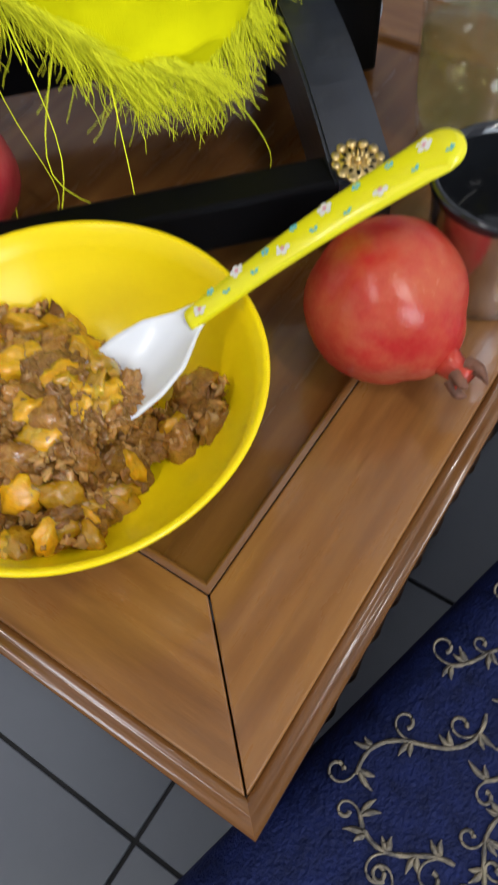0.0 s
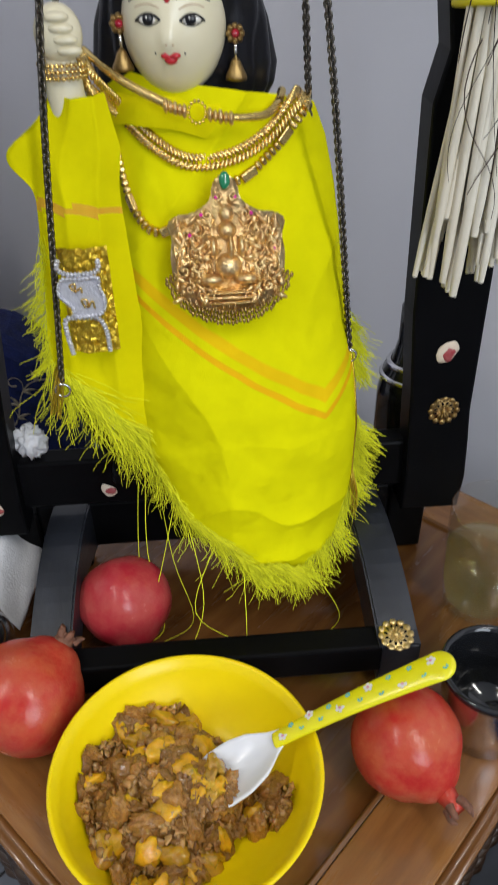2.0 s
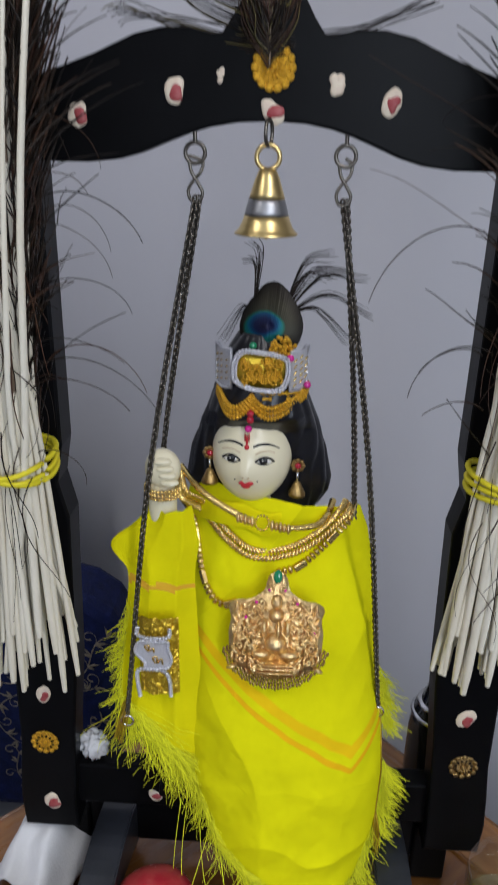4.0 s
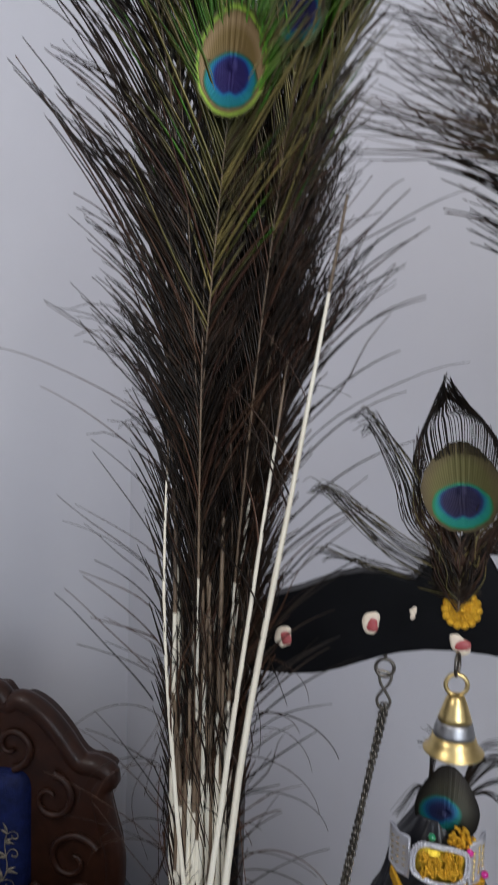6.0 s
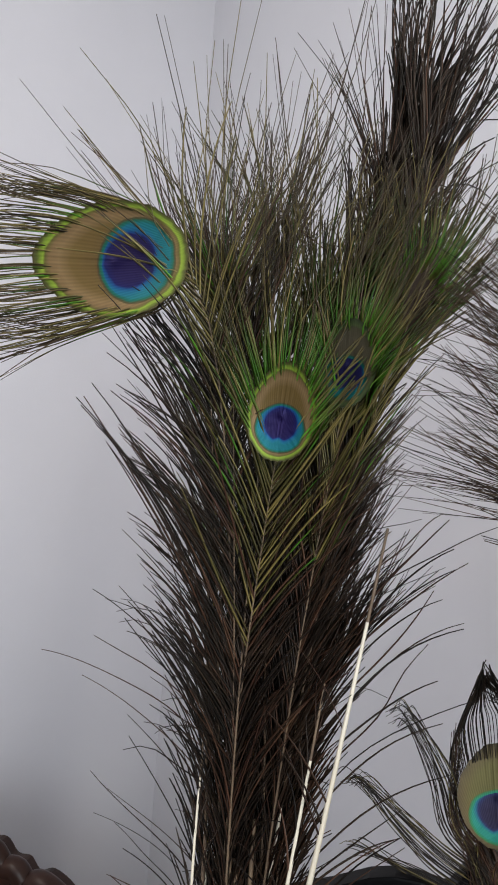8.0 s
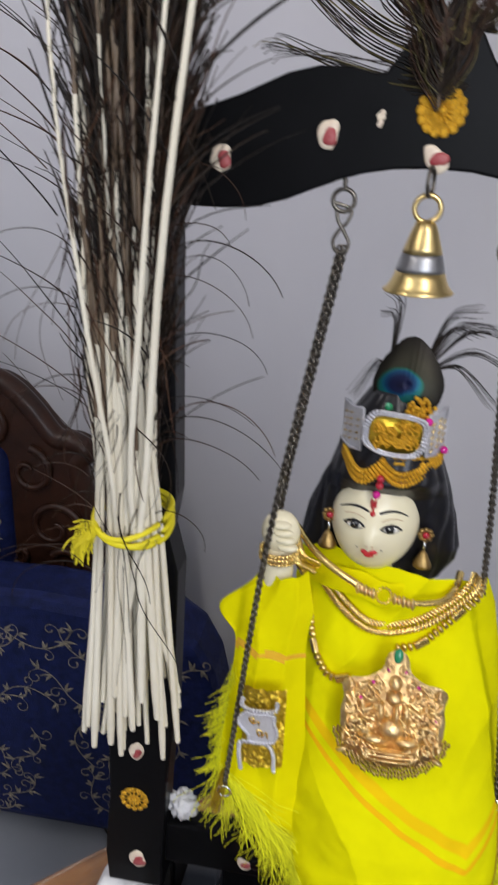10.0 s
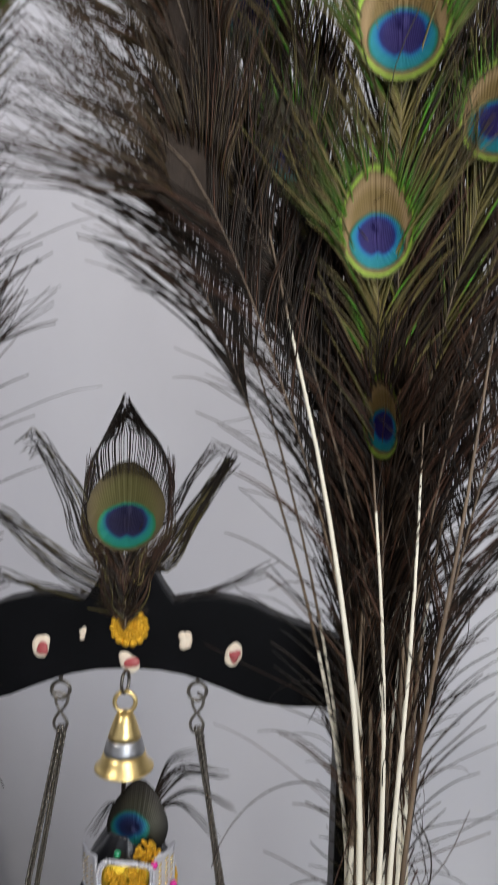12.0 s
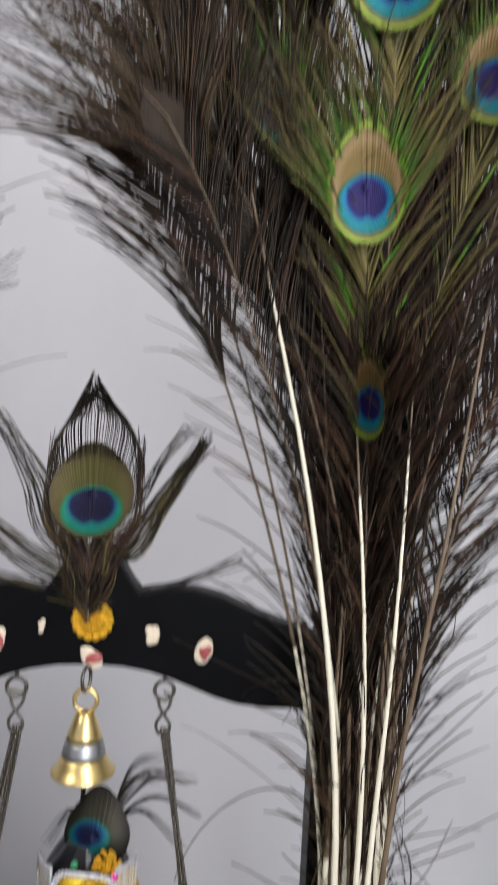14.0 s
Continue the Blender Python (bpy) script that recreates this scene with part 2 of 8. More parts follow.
def barb_mat(name, stops, metal=0.15):
    """Barb whose colour runs from the eye's rim out to its tip."""
    m = mat(name, (0.1, 0.1, 0.1), 0.42, metal, spec=0.28)
    n, l = m.node_tree.nodes, m.node_tree.links
    at = n.new("ShaderNodeAttribute")
    at.attribute_name = "along"
    geo = n.new("ShaderNodeNewGeometry")
    sh = n.new("ShaderNodeMath")
    sh.operation = "MULTIPLY_ADD"
    sh.inputs[1].default_value, sh.inputs[2].default_value = 0.22, -0.11
    l.new(geo.outputs["Random Per Island"], sh.inputs[0])
    ad = n.new("ShaderNodeMath")
    l.new(at.outputs["Fac"], ad.inputs[0])
    l.new(sh.outputs[0], ad.inputs[1])
    rp = n.new("ShaderNodeValToRGB")
    e = rp.color_ramp.elements
    while len(e) < len(stops):
        e.new(0.5)
    for k, (p, c) in zip(e, stops):
        k.position, k.color = p, (*c, 1)
    l.new(ad.outputs[0], rp.inputs[0])
    hs = n.new("ShaderNodeHueSaturation")
    mr = n.new("ShaderNodeMapRange")
    mr.inputs[3].default_value, mr.inputs[4].default_value = 0.35, 1.6
    l.new(geo.outputs["Random Per Island"], mr.inputs[0])
    l.new(mr.outputs[0], hs.inputs["Value"])
    l.new(rp.outputs[0], hs.inputs["Color"])
    l.new(hs.outputs[0], n["Principled BSDF"].inputs["Base Color"])
    return m


BARB_G = barb_mat("green_barb", ((0.0, (0.050, 0.042, 0.015)), (0.34, (0.095, 0.092, 0.018)), (0.48, (0.052, 0.200, 0.012)), (0.60, (0.058, 0.105, 0.013)), (0.76, (0.064, 0.050, 0.016)), (1.0, (0.026, 0.016, 0.010))))
BARB_BACK = barb_mat("brown_barb", ((0.0, (0.036, 0.024, 0.012)), (0.6, (0.062, 0.042, 0.018)), (1.0, (0.040, 0.023, 0.013))), 0.0)
for soft_mat, weight in ((HALWA, 0.40), (FRUIT, 0.6), (FLAKE, 0.4)):
    bsdf = soft_mat.node_tree.nodes["Principled BSDF"]
    bsdf.inputs["Subsurface Weight"].default_value = weight
    bsdf.inputs["Subsurface Radius"].default_value = (1.0, 0.5, 0.15)
    bsdf.inputs["Subsurface Scale"].default_value = 0.004
SILK_CORD = mat("yellow_cord", (0.72, 0.62, 0.01), 0.6, 0, (0.6, 0.52, 0.01), 60.0, 0.6, 0.4, 600.0)
CLOTH_W = mat("white_cloth", (0.7, 0.7, 0.71), 0.8, 0, (0.6, 0.6, 0.62), 20.0, 0.6, 0.3, 400.0)
CUP_BLACK = mat("black_enamel", (0.010, 0.011, 0.013), 0.12, 0, (0.014, 0.015, 0.017), 20.0, 0.5, coat=0.5)


def clear_mat(name, colour, gloss_rough=0.02, ior=1.45):
    """Clear body: light passes tinted, the surface adds its gloss."""
    m = bpy.data.materials.new(name)
    m.use_nodes = True
    n, l = m.node_tree.nodes, m.node_tree.links
    n.remove(n["Principled BSDF"])
    tr = n.new("ShaderNodeBsdfTransparent")
    tr.inputs[0].default_value = (*colour, 1)
    gl = n.new("ShaderNodeBsdfGlossy")
    gl.inputs["Roughness"].default_value = gloss_rough
    fr = n.new("ShaderNodeLayerWeight")
    fr.inputs[0].default_value = 0.10
    sc = n.new("ShaderNodeMath")
    sc.operation = "MULTIPLY_ADD"
    sc.inputs[1].default_value, sc.inputs[2].default_value = 0.60, 0.05
    l.new(fr.outputs["Facing"], sc.inputs[0])
    mx = n.new("ShaderNodeMixShader")
    l.new(sc.outputs[0], mx.inputs[0])
    l.new(tr.outputs[0], mx.inputs[1])
    l.new(gl.outputs[0], mx.inputs[2])
    l.new(mx.outputs[0], n["Material Output"].inputs[0])
    return m


GLASS = clear_mat("clear_glass", (0.985, 0.99, 0.985))


def drink_mat():
    """Cloudy pale drink: part of the light passes, part scatters in it."""
    m = clear_mat("cloudy_drink", (0.97, 0.93, 0.72), 0.03)
    n, l = m.node_tree.nodes, m.node_tree.links
    out = n["Material Output"]
    first = out.inputs[0].links[0].from_socket
    tl, mx = n.new("ShaderNodeBsdfTranslucent"), n.new("ShaderNodeMixShader")
    tl.inputs[0].default_value = (0.95, 0.86, 0.45, 1)
    mx.inputs[0].default_value = 0.24
    l.new(first, mx.inputs[1])
    l.new(tl.outputs[0], mx.inputs[2])
    l.new(mx.outputs[0], out.inputs[0])
    return m


DRINK = drink_mat()
SMOKE = mat("dark_bottle", (0.02, 0.022, 0.02), 0.12, 0, (0.03, 0.03, 0.03), 20, 0.4, coat=0.5)


def eye_mat(name, rings, lift=0.28, tight=1.0, side=0.0):
    """Rings of a peacock feather's eye, by distance from its middle in the mesh's own plane (unit ellipse)."""
    m = bpy.data.materials.new(name)
    m.use_nodes = True
    n, l = m.node_tree.nodes, m.node_tree.links
    b = n["Principled BSDF"]
    tc = n.new("ShaderNodeTexCoord")
    nz = n.new("ShaderNodeTexNoise")
    nz.inputs["Scale"].default_value = 90.0
    sep = n.new("ShaderNodeSeparateXYZ")
    uvm = n.new("ShaderNodeUVMap")
    l.new(uvm.outputs[0], sep.inputs[0])
    l.new(tc.outputs["Object"], nz.inputs["Vector"])

    def op(kind, a, bb):
        x = n.new("ShaderNodeMath")
        x.operation = kind
        for i, s in enumerate((a, bb)):
            if isinstance(s, (int, float)):
                x.inputs[i].default_value = s
            else:
                l.new(s, x.inputs[i])
        return x.outputs[0]

    x0 = op("MULTIPLY", op("SUBTRACT", sep.outputs[0], 0.5), 2.0)
    y0 = op("MULTIPLY", op("SUBTRACT", sep.outputs[1], 0.5), 2.0)
    r_out = op("SQRT", op("ADD", op("MULTIPLY", x0, x0), op("MULTIPLY", y0, y0)), 0.0)
    yb = op("ADD", y0, lift)
    xb = op("MULTIPLY", op("ADD", x0, side), 0.98 * tight)
    yc = op("MULTIPLY", yb, 1.32 * tight)
    r_in = op("SQRT", op("ADD", op("MULTIPLY", xb, xb), op("MULTIPLY", yc, yc)), 0.0)
    wob = op("MULTIPLY", op("SUBTRACT", nz.outputs[0], 0.5), 0.07)
    notch = op("MULTIPLY", op("MAXIMUM", op("SUBTRACT", 0.16, op("ABSOLUTE", x0, 0.0)), 0.0), op("MAXIMUM", op("MULTIPLY", yb, -1.6), 0.0))
    inner = n.new("ShaderNodeValToRGB")
    outer = n.new("ShaderNodeValToRGB")
    for ramp, stops in ((inner, rings[0]), (outer, rings[1])):
        e = ramp.color_ramp.elements
        while len(e) < len(stops):
            e.new(0.5)
        for k, (p, c) in zip(e, stops):
            k.position, k.color = p, (*c, 1)
    bite = op("MULTIPLY", op("MULTIPLY", notch, 6.5), op("MAXIMUM", op("SUBTRACT", 0.62, r_in), 0.0))
    r_pupil = op("MINIMUM", op("ADD", op("SUBTRACT", op("ADD", r_in, wob), op("MULTIPLY", yb, 0.34)), bite), 0.60)
    edge = op("ADD", r_in, wob)
    l.new(op("MAXIMUM", r_pupil, op("MULTIPLY", edge, op("GREATER_THAN", edge, 0.63))), inner.inputs[0])
    l.new(op("ADD", r_out, wob), outer.inputs[0])
    mask = op("LESS_THAN", op("ADD", r_in, wob), 0.725)
    mx = n.new("ShaderNodeMix")
    mx.data_type = "RGBA"
    l.new(mask, mx.inputs[0])
    l.new(outer.outputs[0], mx.inputs[6])
    l.new(inner.outputs[0], mx.inputs[7])
    # barb lines fan out from the shaft
    ang = op("ARCTAN2", op("ADD", y0, 1.6), x0)
    lines = op("SINE", op("MULTIPLY", ang, 210.0), 0.0)
    dk = n.new("ShaderNodeMix")
    dk.data_type, dk.blend_type = "RGBA", "MULTIPLY"
    l.new(op("MULTIPLY", op("ADD", op("ADD", lines, 1.0), op("MULTIPLY", nz.outputs[0], 3.0)), 0.085), dk.inputs[0])
    l.new(mx.outputs[2], dk.inputs[6])
    dk.inputs[7].default_value = (0.22, 0.22, 0.22, 1)
    l.new(dk.outputs[2], b.inputs["Base Color"])
    bp = n.new("ShaderNodeBump")
    bp.inputs["Strength"].default_value, bp.inputs["Distance"].default_value = 0.10, 0.0003
    l.new(lines, bp.inputs["Height"])
    l.new(bp.outputs[0], b.inputs["Normal"])
    b.inputs["Roughness"].default_value = 0.42
    b.inputs["Metallic"].default_value = 0.45
    b.inputs["Specular IOR Level"].default_value = 0.25
    return m


EYE_BRIGHT = eye_mat("peacock_eye", (
    ((0.0, (0.012, 0.005, 0.060)), (0.34, (0.008, 0.004, 0.055)), (0.425, (0.004, 0.005, 0.075)), (0.455, (0.003, 0.050, 0.18)), (0.51, (0.002, 0.11, 0.20)), (0.60, (0.002, 0.125, 0.155)), (0.67, (0.004, 0.10, 0.065)), (0.70, (0.05, 0.055, 0.02)), (0.725, (0.10, 0.065, 0.03))),
    ((0.0, (0.11, 0.065, 0.022)), (0.60, (0.13, 0.085, 0.025)), (0.74, (0.205, 0.135, 0.062)), (0.83, (0.175, 0.112, 0.050)), (0.880, (0.100, 0.088, 0.022)), (0.905, (0.20, 0.31, 0.030)), (0.935, (0.15, 0.23, 0.024)), (0.965, (0.070, 0.085, 0.016)), (1.0, (0.045, 0.036, 0.014)))))
# Shaded copy of the eye: dimmer rings put the shade into the colour.
EYE_SHADED = eye_mat("peacock_eye_shaded", (
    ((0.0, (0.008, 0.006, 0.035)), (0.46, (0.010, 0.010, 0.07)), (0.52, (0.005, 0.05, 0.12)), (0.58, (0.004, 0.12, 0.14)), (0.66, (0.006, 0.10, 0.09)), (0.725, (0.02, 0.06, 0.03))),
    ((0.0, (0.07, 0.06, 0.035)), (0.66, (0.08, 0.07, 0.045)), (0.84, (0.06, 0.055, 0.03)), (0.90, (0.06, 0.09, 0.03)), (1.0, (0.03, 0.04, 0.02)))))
EYE_OLIVE = eye_mat("peacock_eye_olive", (
    ((0.0, (0.007, 0.005, 0.022)), (0.40, (0.007, 0.006, 0.032)), (0.47, (0.006, 0.014, 0.07)), (0.52, (0.003, 0.09, 0.14)), (0.60, (0.003, 0.15, 0.12)), (0.68, (0.008, 0.13, 0.06)), (0.725, (0.04, 0.075, 0.02))),
    ((0.0, (0.07, 0.065, 0.018)), (0.66, (0.075, 0.068, 0.020)), (0.82, (0.075, 0.060, 0.022)), (0.94, (0.065, 0.050, 0.022)), (1.0, (0.05, 0.040, 0.02)))), 0.36, 0.98)
EYE_CROWN = eye_mat("crown_feather_eye", (
    ((0.0, (0.004, 0.004, 0.020)), (0.30, (0.006, 0.010, 0.05)), (0.42, (0.004, 0.04, 0.11)), (0.52, (0.004, 0.10, 0.16)), (0.62, (0.006, 0.12, 0.10)), (0.725, (0.02, 0.04, 0.02))),
    ((0.0, (0.030, 0.032, 0.018)), (0.66, (0.028, 0.026, 0.016)), (0.84, (0.020, 0.017, 0.012)), (1.0, (0.010, 0.008, 0.007)))), 0.04, 1.08, 0.20)
EYE_BACK = mat("feather_back", (0.034, 0.024, 0.018), 0.6, 0, (0.020, 0.014, 0.011), 60.0, 0.8, 0.4, 500.0, 0.12)


# ---------------------------------------------------------------- mesh helpers
def part(name, bm, material, parent=None, label="", smooth=True, m=None):
    """Links a bmesh or a mesh as one object under its thing."""
    if isinstance(bm, bmesh.types.BMesh):
        me = bpy.data.meshes.new(name)
        bm.normal_update()
        bm.to_mesh(me)
        bm.free()
    else:
        me = bm
    if not me.materials:
        for x in material if isinstance(material, (list, tuple)) else [material]:
            me.materials.append(x)
    if smooth:
        me.shade_smooth()
    ob = new(name, me)
    if parent is not None:
        ob.parent = parent
    if m is not None:
        ob.matrix_basis = m
    if label:
        ob["label"] = label
    return ob


def thing(name, label, category, at=(0, 0, 0), group="", kind=""):
    ob = new(name)
    ob.location = at
    ob.empty_display_size = 0.02
    return tagged(ob, label, category, group, kind)


def box(bm, size, m=Matrix.Identity(4), bevel=0.0, segments=2):
    made = bmesh.ops.create_cube(bm, size=1.0, matrix=m @ Matrix.Diagonal((*size, 1)))
    if bevel:
        edges = list({e for v in made["verts"] for e in v.link_edges})
        bmesh.ops.bevel(bm, geom=edges, offset=bevel, segments=segments, affect="EDGES", profile=0.5)
    return bm


def box_part(name, size, m, material, parent, label="", bevel=0.002):
    bm = box(bmesh.new(), size, Matrix.Identity(4), bevel)
    ob = part(name, bm, material, parent, label, smooth=False, m=m)
    return ob


def lathe(profile, steps=40, wobble=0.0, seed=0, caps=True):
    """A turned body from (radius, height) pairs."""
    bm = bmesh.new()
    rings = []
    for r, z in profile:
        ring = []
        for i in range(steps):
            a = 2 * math.pi * i / steps
            k = 1 + wobble * noise.noise((math.cos(a) * 1.5 + seed, math.sin(a) * 1.5, z * 30))
            ring.append(bm.verts.new((r * k * math.cos(a), r * k * math.sin(a), z)))
        rings.append(ring)
    for a, b in zip(rings, rings[1:]):
        for i in range(steps):
            bm.faces.new((a[i], a[(i + 1) % steps], b[(i + 1) % steps], b[i]))
    for ring, flip in ((rings[0], True), (rings[-1], False)) if caps else ():
        if (ring[0].co - ring[steps // 2].co).length > 1e-5:
            bm.faces.new(ring[::-1] if flip else ring)
    bmesh.ops.remove_doubles(bm, verts=bm.verts, dist=1e-6)
    bmesh.ops.recalc_face_normals(bm, faces=bm.faces)
    return bm


def strands(name, pts, rad, sides=3, index=None, materials=(), along=False):
    """One mesh of thin tapered round strands: pts (n, k, 3), rad (n, k)."""
    pts, rad = np.asarray(pts, float), np.asarray(rad, float)
    n, k = pts.shape[:2]
    tan = np.gradient(pts, axis=1)
    tan /= np.linalg.norm(tan, axis=2, keepdims=True) + 1e-12
    ref = np.where(np.abs(tan[:, :, 1:2]) > 0.9, np.array([1.0, 0, 0]), np.array([0, 1.0, 0]))
    a = np.cross(tan, ref)
    a /= np.linalg.norm(a, axis=2, keepdims=True) + 1e-12
    b = np.cross(tan, a)
    ang = np.arange(sides) * 2 * np.pi / sides
    v = pts[:, :, None] + rad[:, :, None, None] * (np.cos(ang)[:, None] * a[:, :, None] + np.sin(ang)[:, None] * b[:, :, None])
    base = (np.arange(n) * k * sides)[:, None, None] + (np.arange(k - 1) * sides)[None, :, None]
    i = np.arange(sides)[None, None]
    j = (i + 1) % sides
    f = np.stack([base + i, base + j, base + sides + j, base + sides + i], -1).reshape(-1, 4)
    me = bpy.data.meshes.new(name)
    me.vertices.add(n * k * sides)
    me.vertices.foreach_set("co", v.reshape(-1))
    me.loops.add(f.size)
    me.loops.foreach_set("vertex_index", f.reshape(-1).astype(np.int32))
    me.polygons.add(len(f))
    me.polygons.foreach_set("loop_start", (np.arange(len(f)) * 4).astype(np.int32))
    if index is not None:
        me.polygons.foreach_set("material_index", np.repeat(np.asarray(index, np.int32), (k - 1) * sides))
    for x in materials:
        me.materials.append(x)
    if along:
        me.attributes.new("along", "FLOAT", "POINT").data.foreach_set("value", np.tile(np.repeat(np.linspace(0, 1, k), sides), n).astype(np.float32))
    me.update(calc_edges=True)
    me.validate()
    return me


def curve_points(ctrl, count):
    """A smooth line through the control points (Catmull-Rom)."""
    c = np.array(ctrl, float)
    c = np.vstack([2 * c[0] - c[1], c, 2 * c[-1] - c[-2]])
    out = []
    for s in np.linspace(0, len(c) - 3 - 1e-9, count):
        i = int(s)
        t = s - i
        p0, p1, p2, p3 = c[i:i + 4]
        out.append(0.5 * (2 * p1 + (p2 - p0) * t + (2 * p0 - 5 * p1 + 4 * p2 - p3) * t * t + (3 * p1 - p0 - 3 * p2 + p3) * t ** 3))
    return np.array(out)


def tube_part(name, ctrl, radius, material, parent, label="", count=24, sides=10, m=None):
    p = curve_points(ctrl, count)
    r = np.interp(np.linspace(0, 1, count), np.linspace(0, 1, len(radius)), radius) if isinstance(radius, (list, tuple)) else np.full(count, radius)
    return part(name, strands(name, p[None], r[None], sides, materials=(material,)), material, parent, label, m=m)


def extrude_outline(pts, depth, bevel=0.0015):
    """A board cut to an outline in x and z, its front at y = 0, going back."""
    bm = bmesh.new()
    f = bm.faces.new([bm.verts.new((x, 0, z)) for x, z in pts])
    r = bmesh.ops.extrude_face_region(bm, geom=[f])
    for v in r["geom"]:
        if isinstance(v, bmesh.types.BMVert):
            v.co.y += depth
    bmesh.ops.recalc_face_normals(bm, faces=bm.faces)
    if bevel:
        rim = [e for e in bm.edges if len(e.link_faces) == 2 and any(len(x.verts) > 4 for x in e.link_faces)]
        bmesh.ops.bevel(bm, geom=rim, offset=bevel, segments=2, affect="EDGES", profile=0.5)
    return bm


# ---------------------------------------------------------------- room
def slab(name, u0, u1, v0, v1, z0, z1, material, kind="structure", category="wall", label=""):
    bm = bmesh.new()
    box(bm, (u1 - u0, v1 - v0, z1 - z0))
    ob = part(name, bm, material, None, smooth=False,
              m=Matrix.Translation(room((u0 + u1) / 2, (v0 + v1) / 2, (z0 + z1) / 2)) @ pose(0, 0, 0, 0, 0, 43.5))
    return tagged(ob, label, category, "", kind)


WALL_U, WALL_V, TALL = 0.47, 1.62, 3.15
slab("wall_east", WALL_U, WALL_U + 0.12, -2.42, WALL_V + 0.12, 0, TALL, WALL, label="pale grey lavender painted wall behind the table")
slab("wall_north", -3.12, WALL_U, WALL_V, WALL_V + 0.12, 0, TALL, WALL, label="pale grey painted side wall meeting the back wall")
slab("wall_west", -3.12, -3.0, -2.42, WALL_V + 0.12, 0, TALL, WALL, label="pale grey painted wall across the room")
south = thing("wall_south", "pale grey painted wall with a window opening", "wall", kind="structure")
for u0, u1, z0, z1 in ((-3.0, -1.85, 0, TALL), (-0.45, WALL_U, 0, TALL), (-1.85, -0.45, 0, 1.0), (-1.85, -0.45, 2.3, TALL)):
    bm = box(bmesh.new(), (u1 - u0, 0.12, z1 - z0))
    part("wall_piece", bm, WALL, south, smooth=False, m=Matrix.Translation(room((u0 + u1) / 2, -2.36, (z0 + z1) / 2)) @ pose(0, 0, 0, 0, 0, 43.5))
slab("ceiling", -3.12, WALL_U + 0.12, -2.42, WALL_V + 0.12, TALL, TALL + 0.12, CEIL, category="ceiling", label="plain white painted ceiling")
floor = slab("floor", -3.12, WALL_U + 0.12, -2.42, WALL_V + 0.12, -0.1, -0.003, GROUT, category="floor", label="grey glazed floor tiles with dark joints")


def tile_mesh(size):
    bm = box(bmesh.new(), (size - 0.0045, size - 0.0045, 0.012), Matrix.Translation((0, 0, -0.006)), 0.0012, 1)
    me = bpy.data.meshes.new("tile")
    bm.to_mesh(me)
    bm.free()
    me.materials.append(TILE)
    return me


# ---------------------------------------------------------------- tube light (out of view, its glow is the lamp above)
fixture = thing("tube_light", "white batten tube light hung from the ceiling", "ceiling light", LAMP)
fixture.matrix_basis = Matrix.Translation(LAMP) @ pose(0, 0, 0, 0, 0, 0)
box_part("batten", (0.06, 1.22, 0.06), pose(0, 0, 0.15), CEIL, fixture, bevel=0.006)
for y in (-0.4, 0.4):
    part("hanging_rod", lathe([(0.006, 0.178), (0.006, TALL - LAMP.z + 0.002)], 12), CEIL, fixture, m=pose(0, y, 0))
fixture_top = thing("tube_light", "white batten tube light hung over the table", "ceiling light", LAMP_TOP)
box_part("batten", (0.06, 1.22, 0.05), pose(0, 0, 0.036, 0, 0, 43.5), CEIL, fixture_top, bevel=0.006)
for y in (-0.4, 0.4):
    part("hanging_rod", lathe([(0.006, 0.06), (0.006, TALL - LAMP_TOP.z + 0.002)], 12), CEIL, fixture_top, m=pose(0, 0, 0, 0, 0, 43.5) @ pose(0, y, 0))

# ---------------------------------------------------------------- table
TABLE_M = Matrix.Translation(room(0, 0, TABLE_Z)) @ pose(0, 0, 0, 0, 0, 43.5)
HALF, BORDER = 0.311, 0.078
table = thing("side_table", "varnished brown wooden side table with mitred border and carved apron", "table")
table.matrix_basis = TABLE_M


def mitred_board(turn):
    """One border board of the top, mitred at both ends, along local x."""
    bm = bmesh.new()
    a, b, g = HALF - 0.012, HALF - BORDER, 0.0006
    prof = [(-a + g, -a), (a - g, -a), (b - g, -b), (-b + g, -b)]
    f = bm.faces.new([bm.verts.new((x, y, 0)) for x, y in prof])
    r = bmesh.ops.extrude_face_region(bm, geom=[f])
    for v in r["geom"]:
        if isinstance(v, bmesh.types.BMVert):
            v.co.z -= 0.022
    bmesh.ops.recalc_face_normals(bm, faces=bm.faces)
    bmesh.ops.bevel(bm, geom=list(bm.edges), offset=0.0012, segments=2, affect="EDGES", profile=0.5)
    return part("border_board", bm, WOOD, table, smooth=False, m=pose(0, 0, 0, 0, 0, turn))


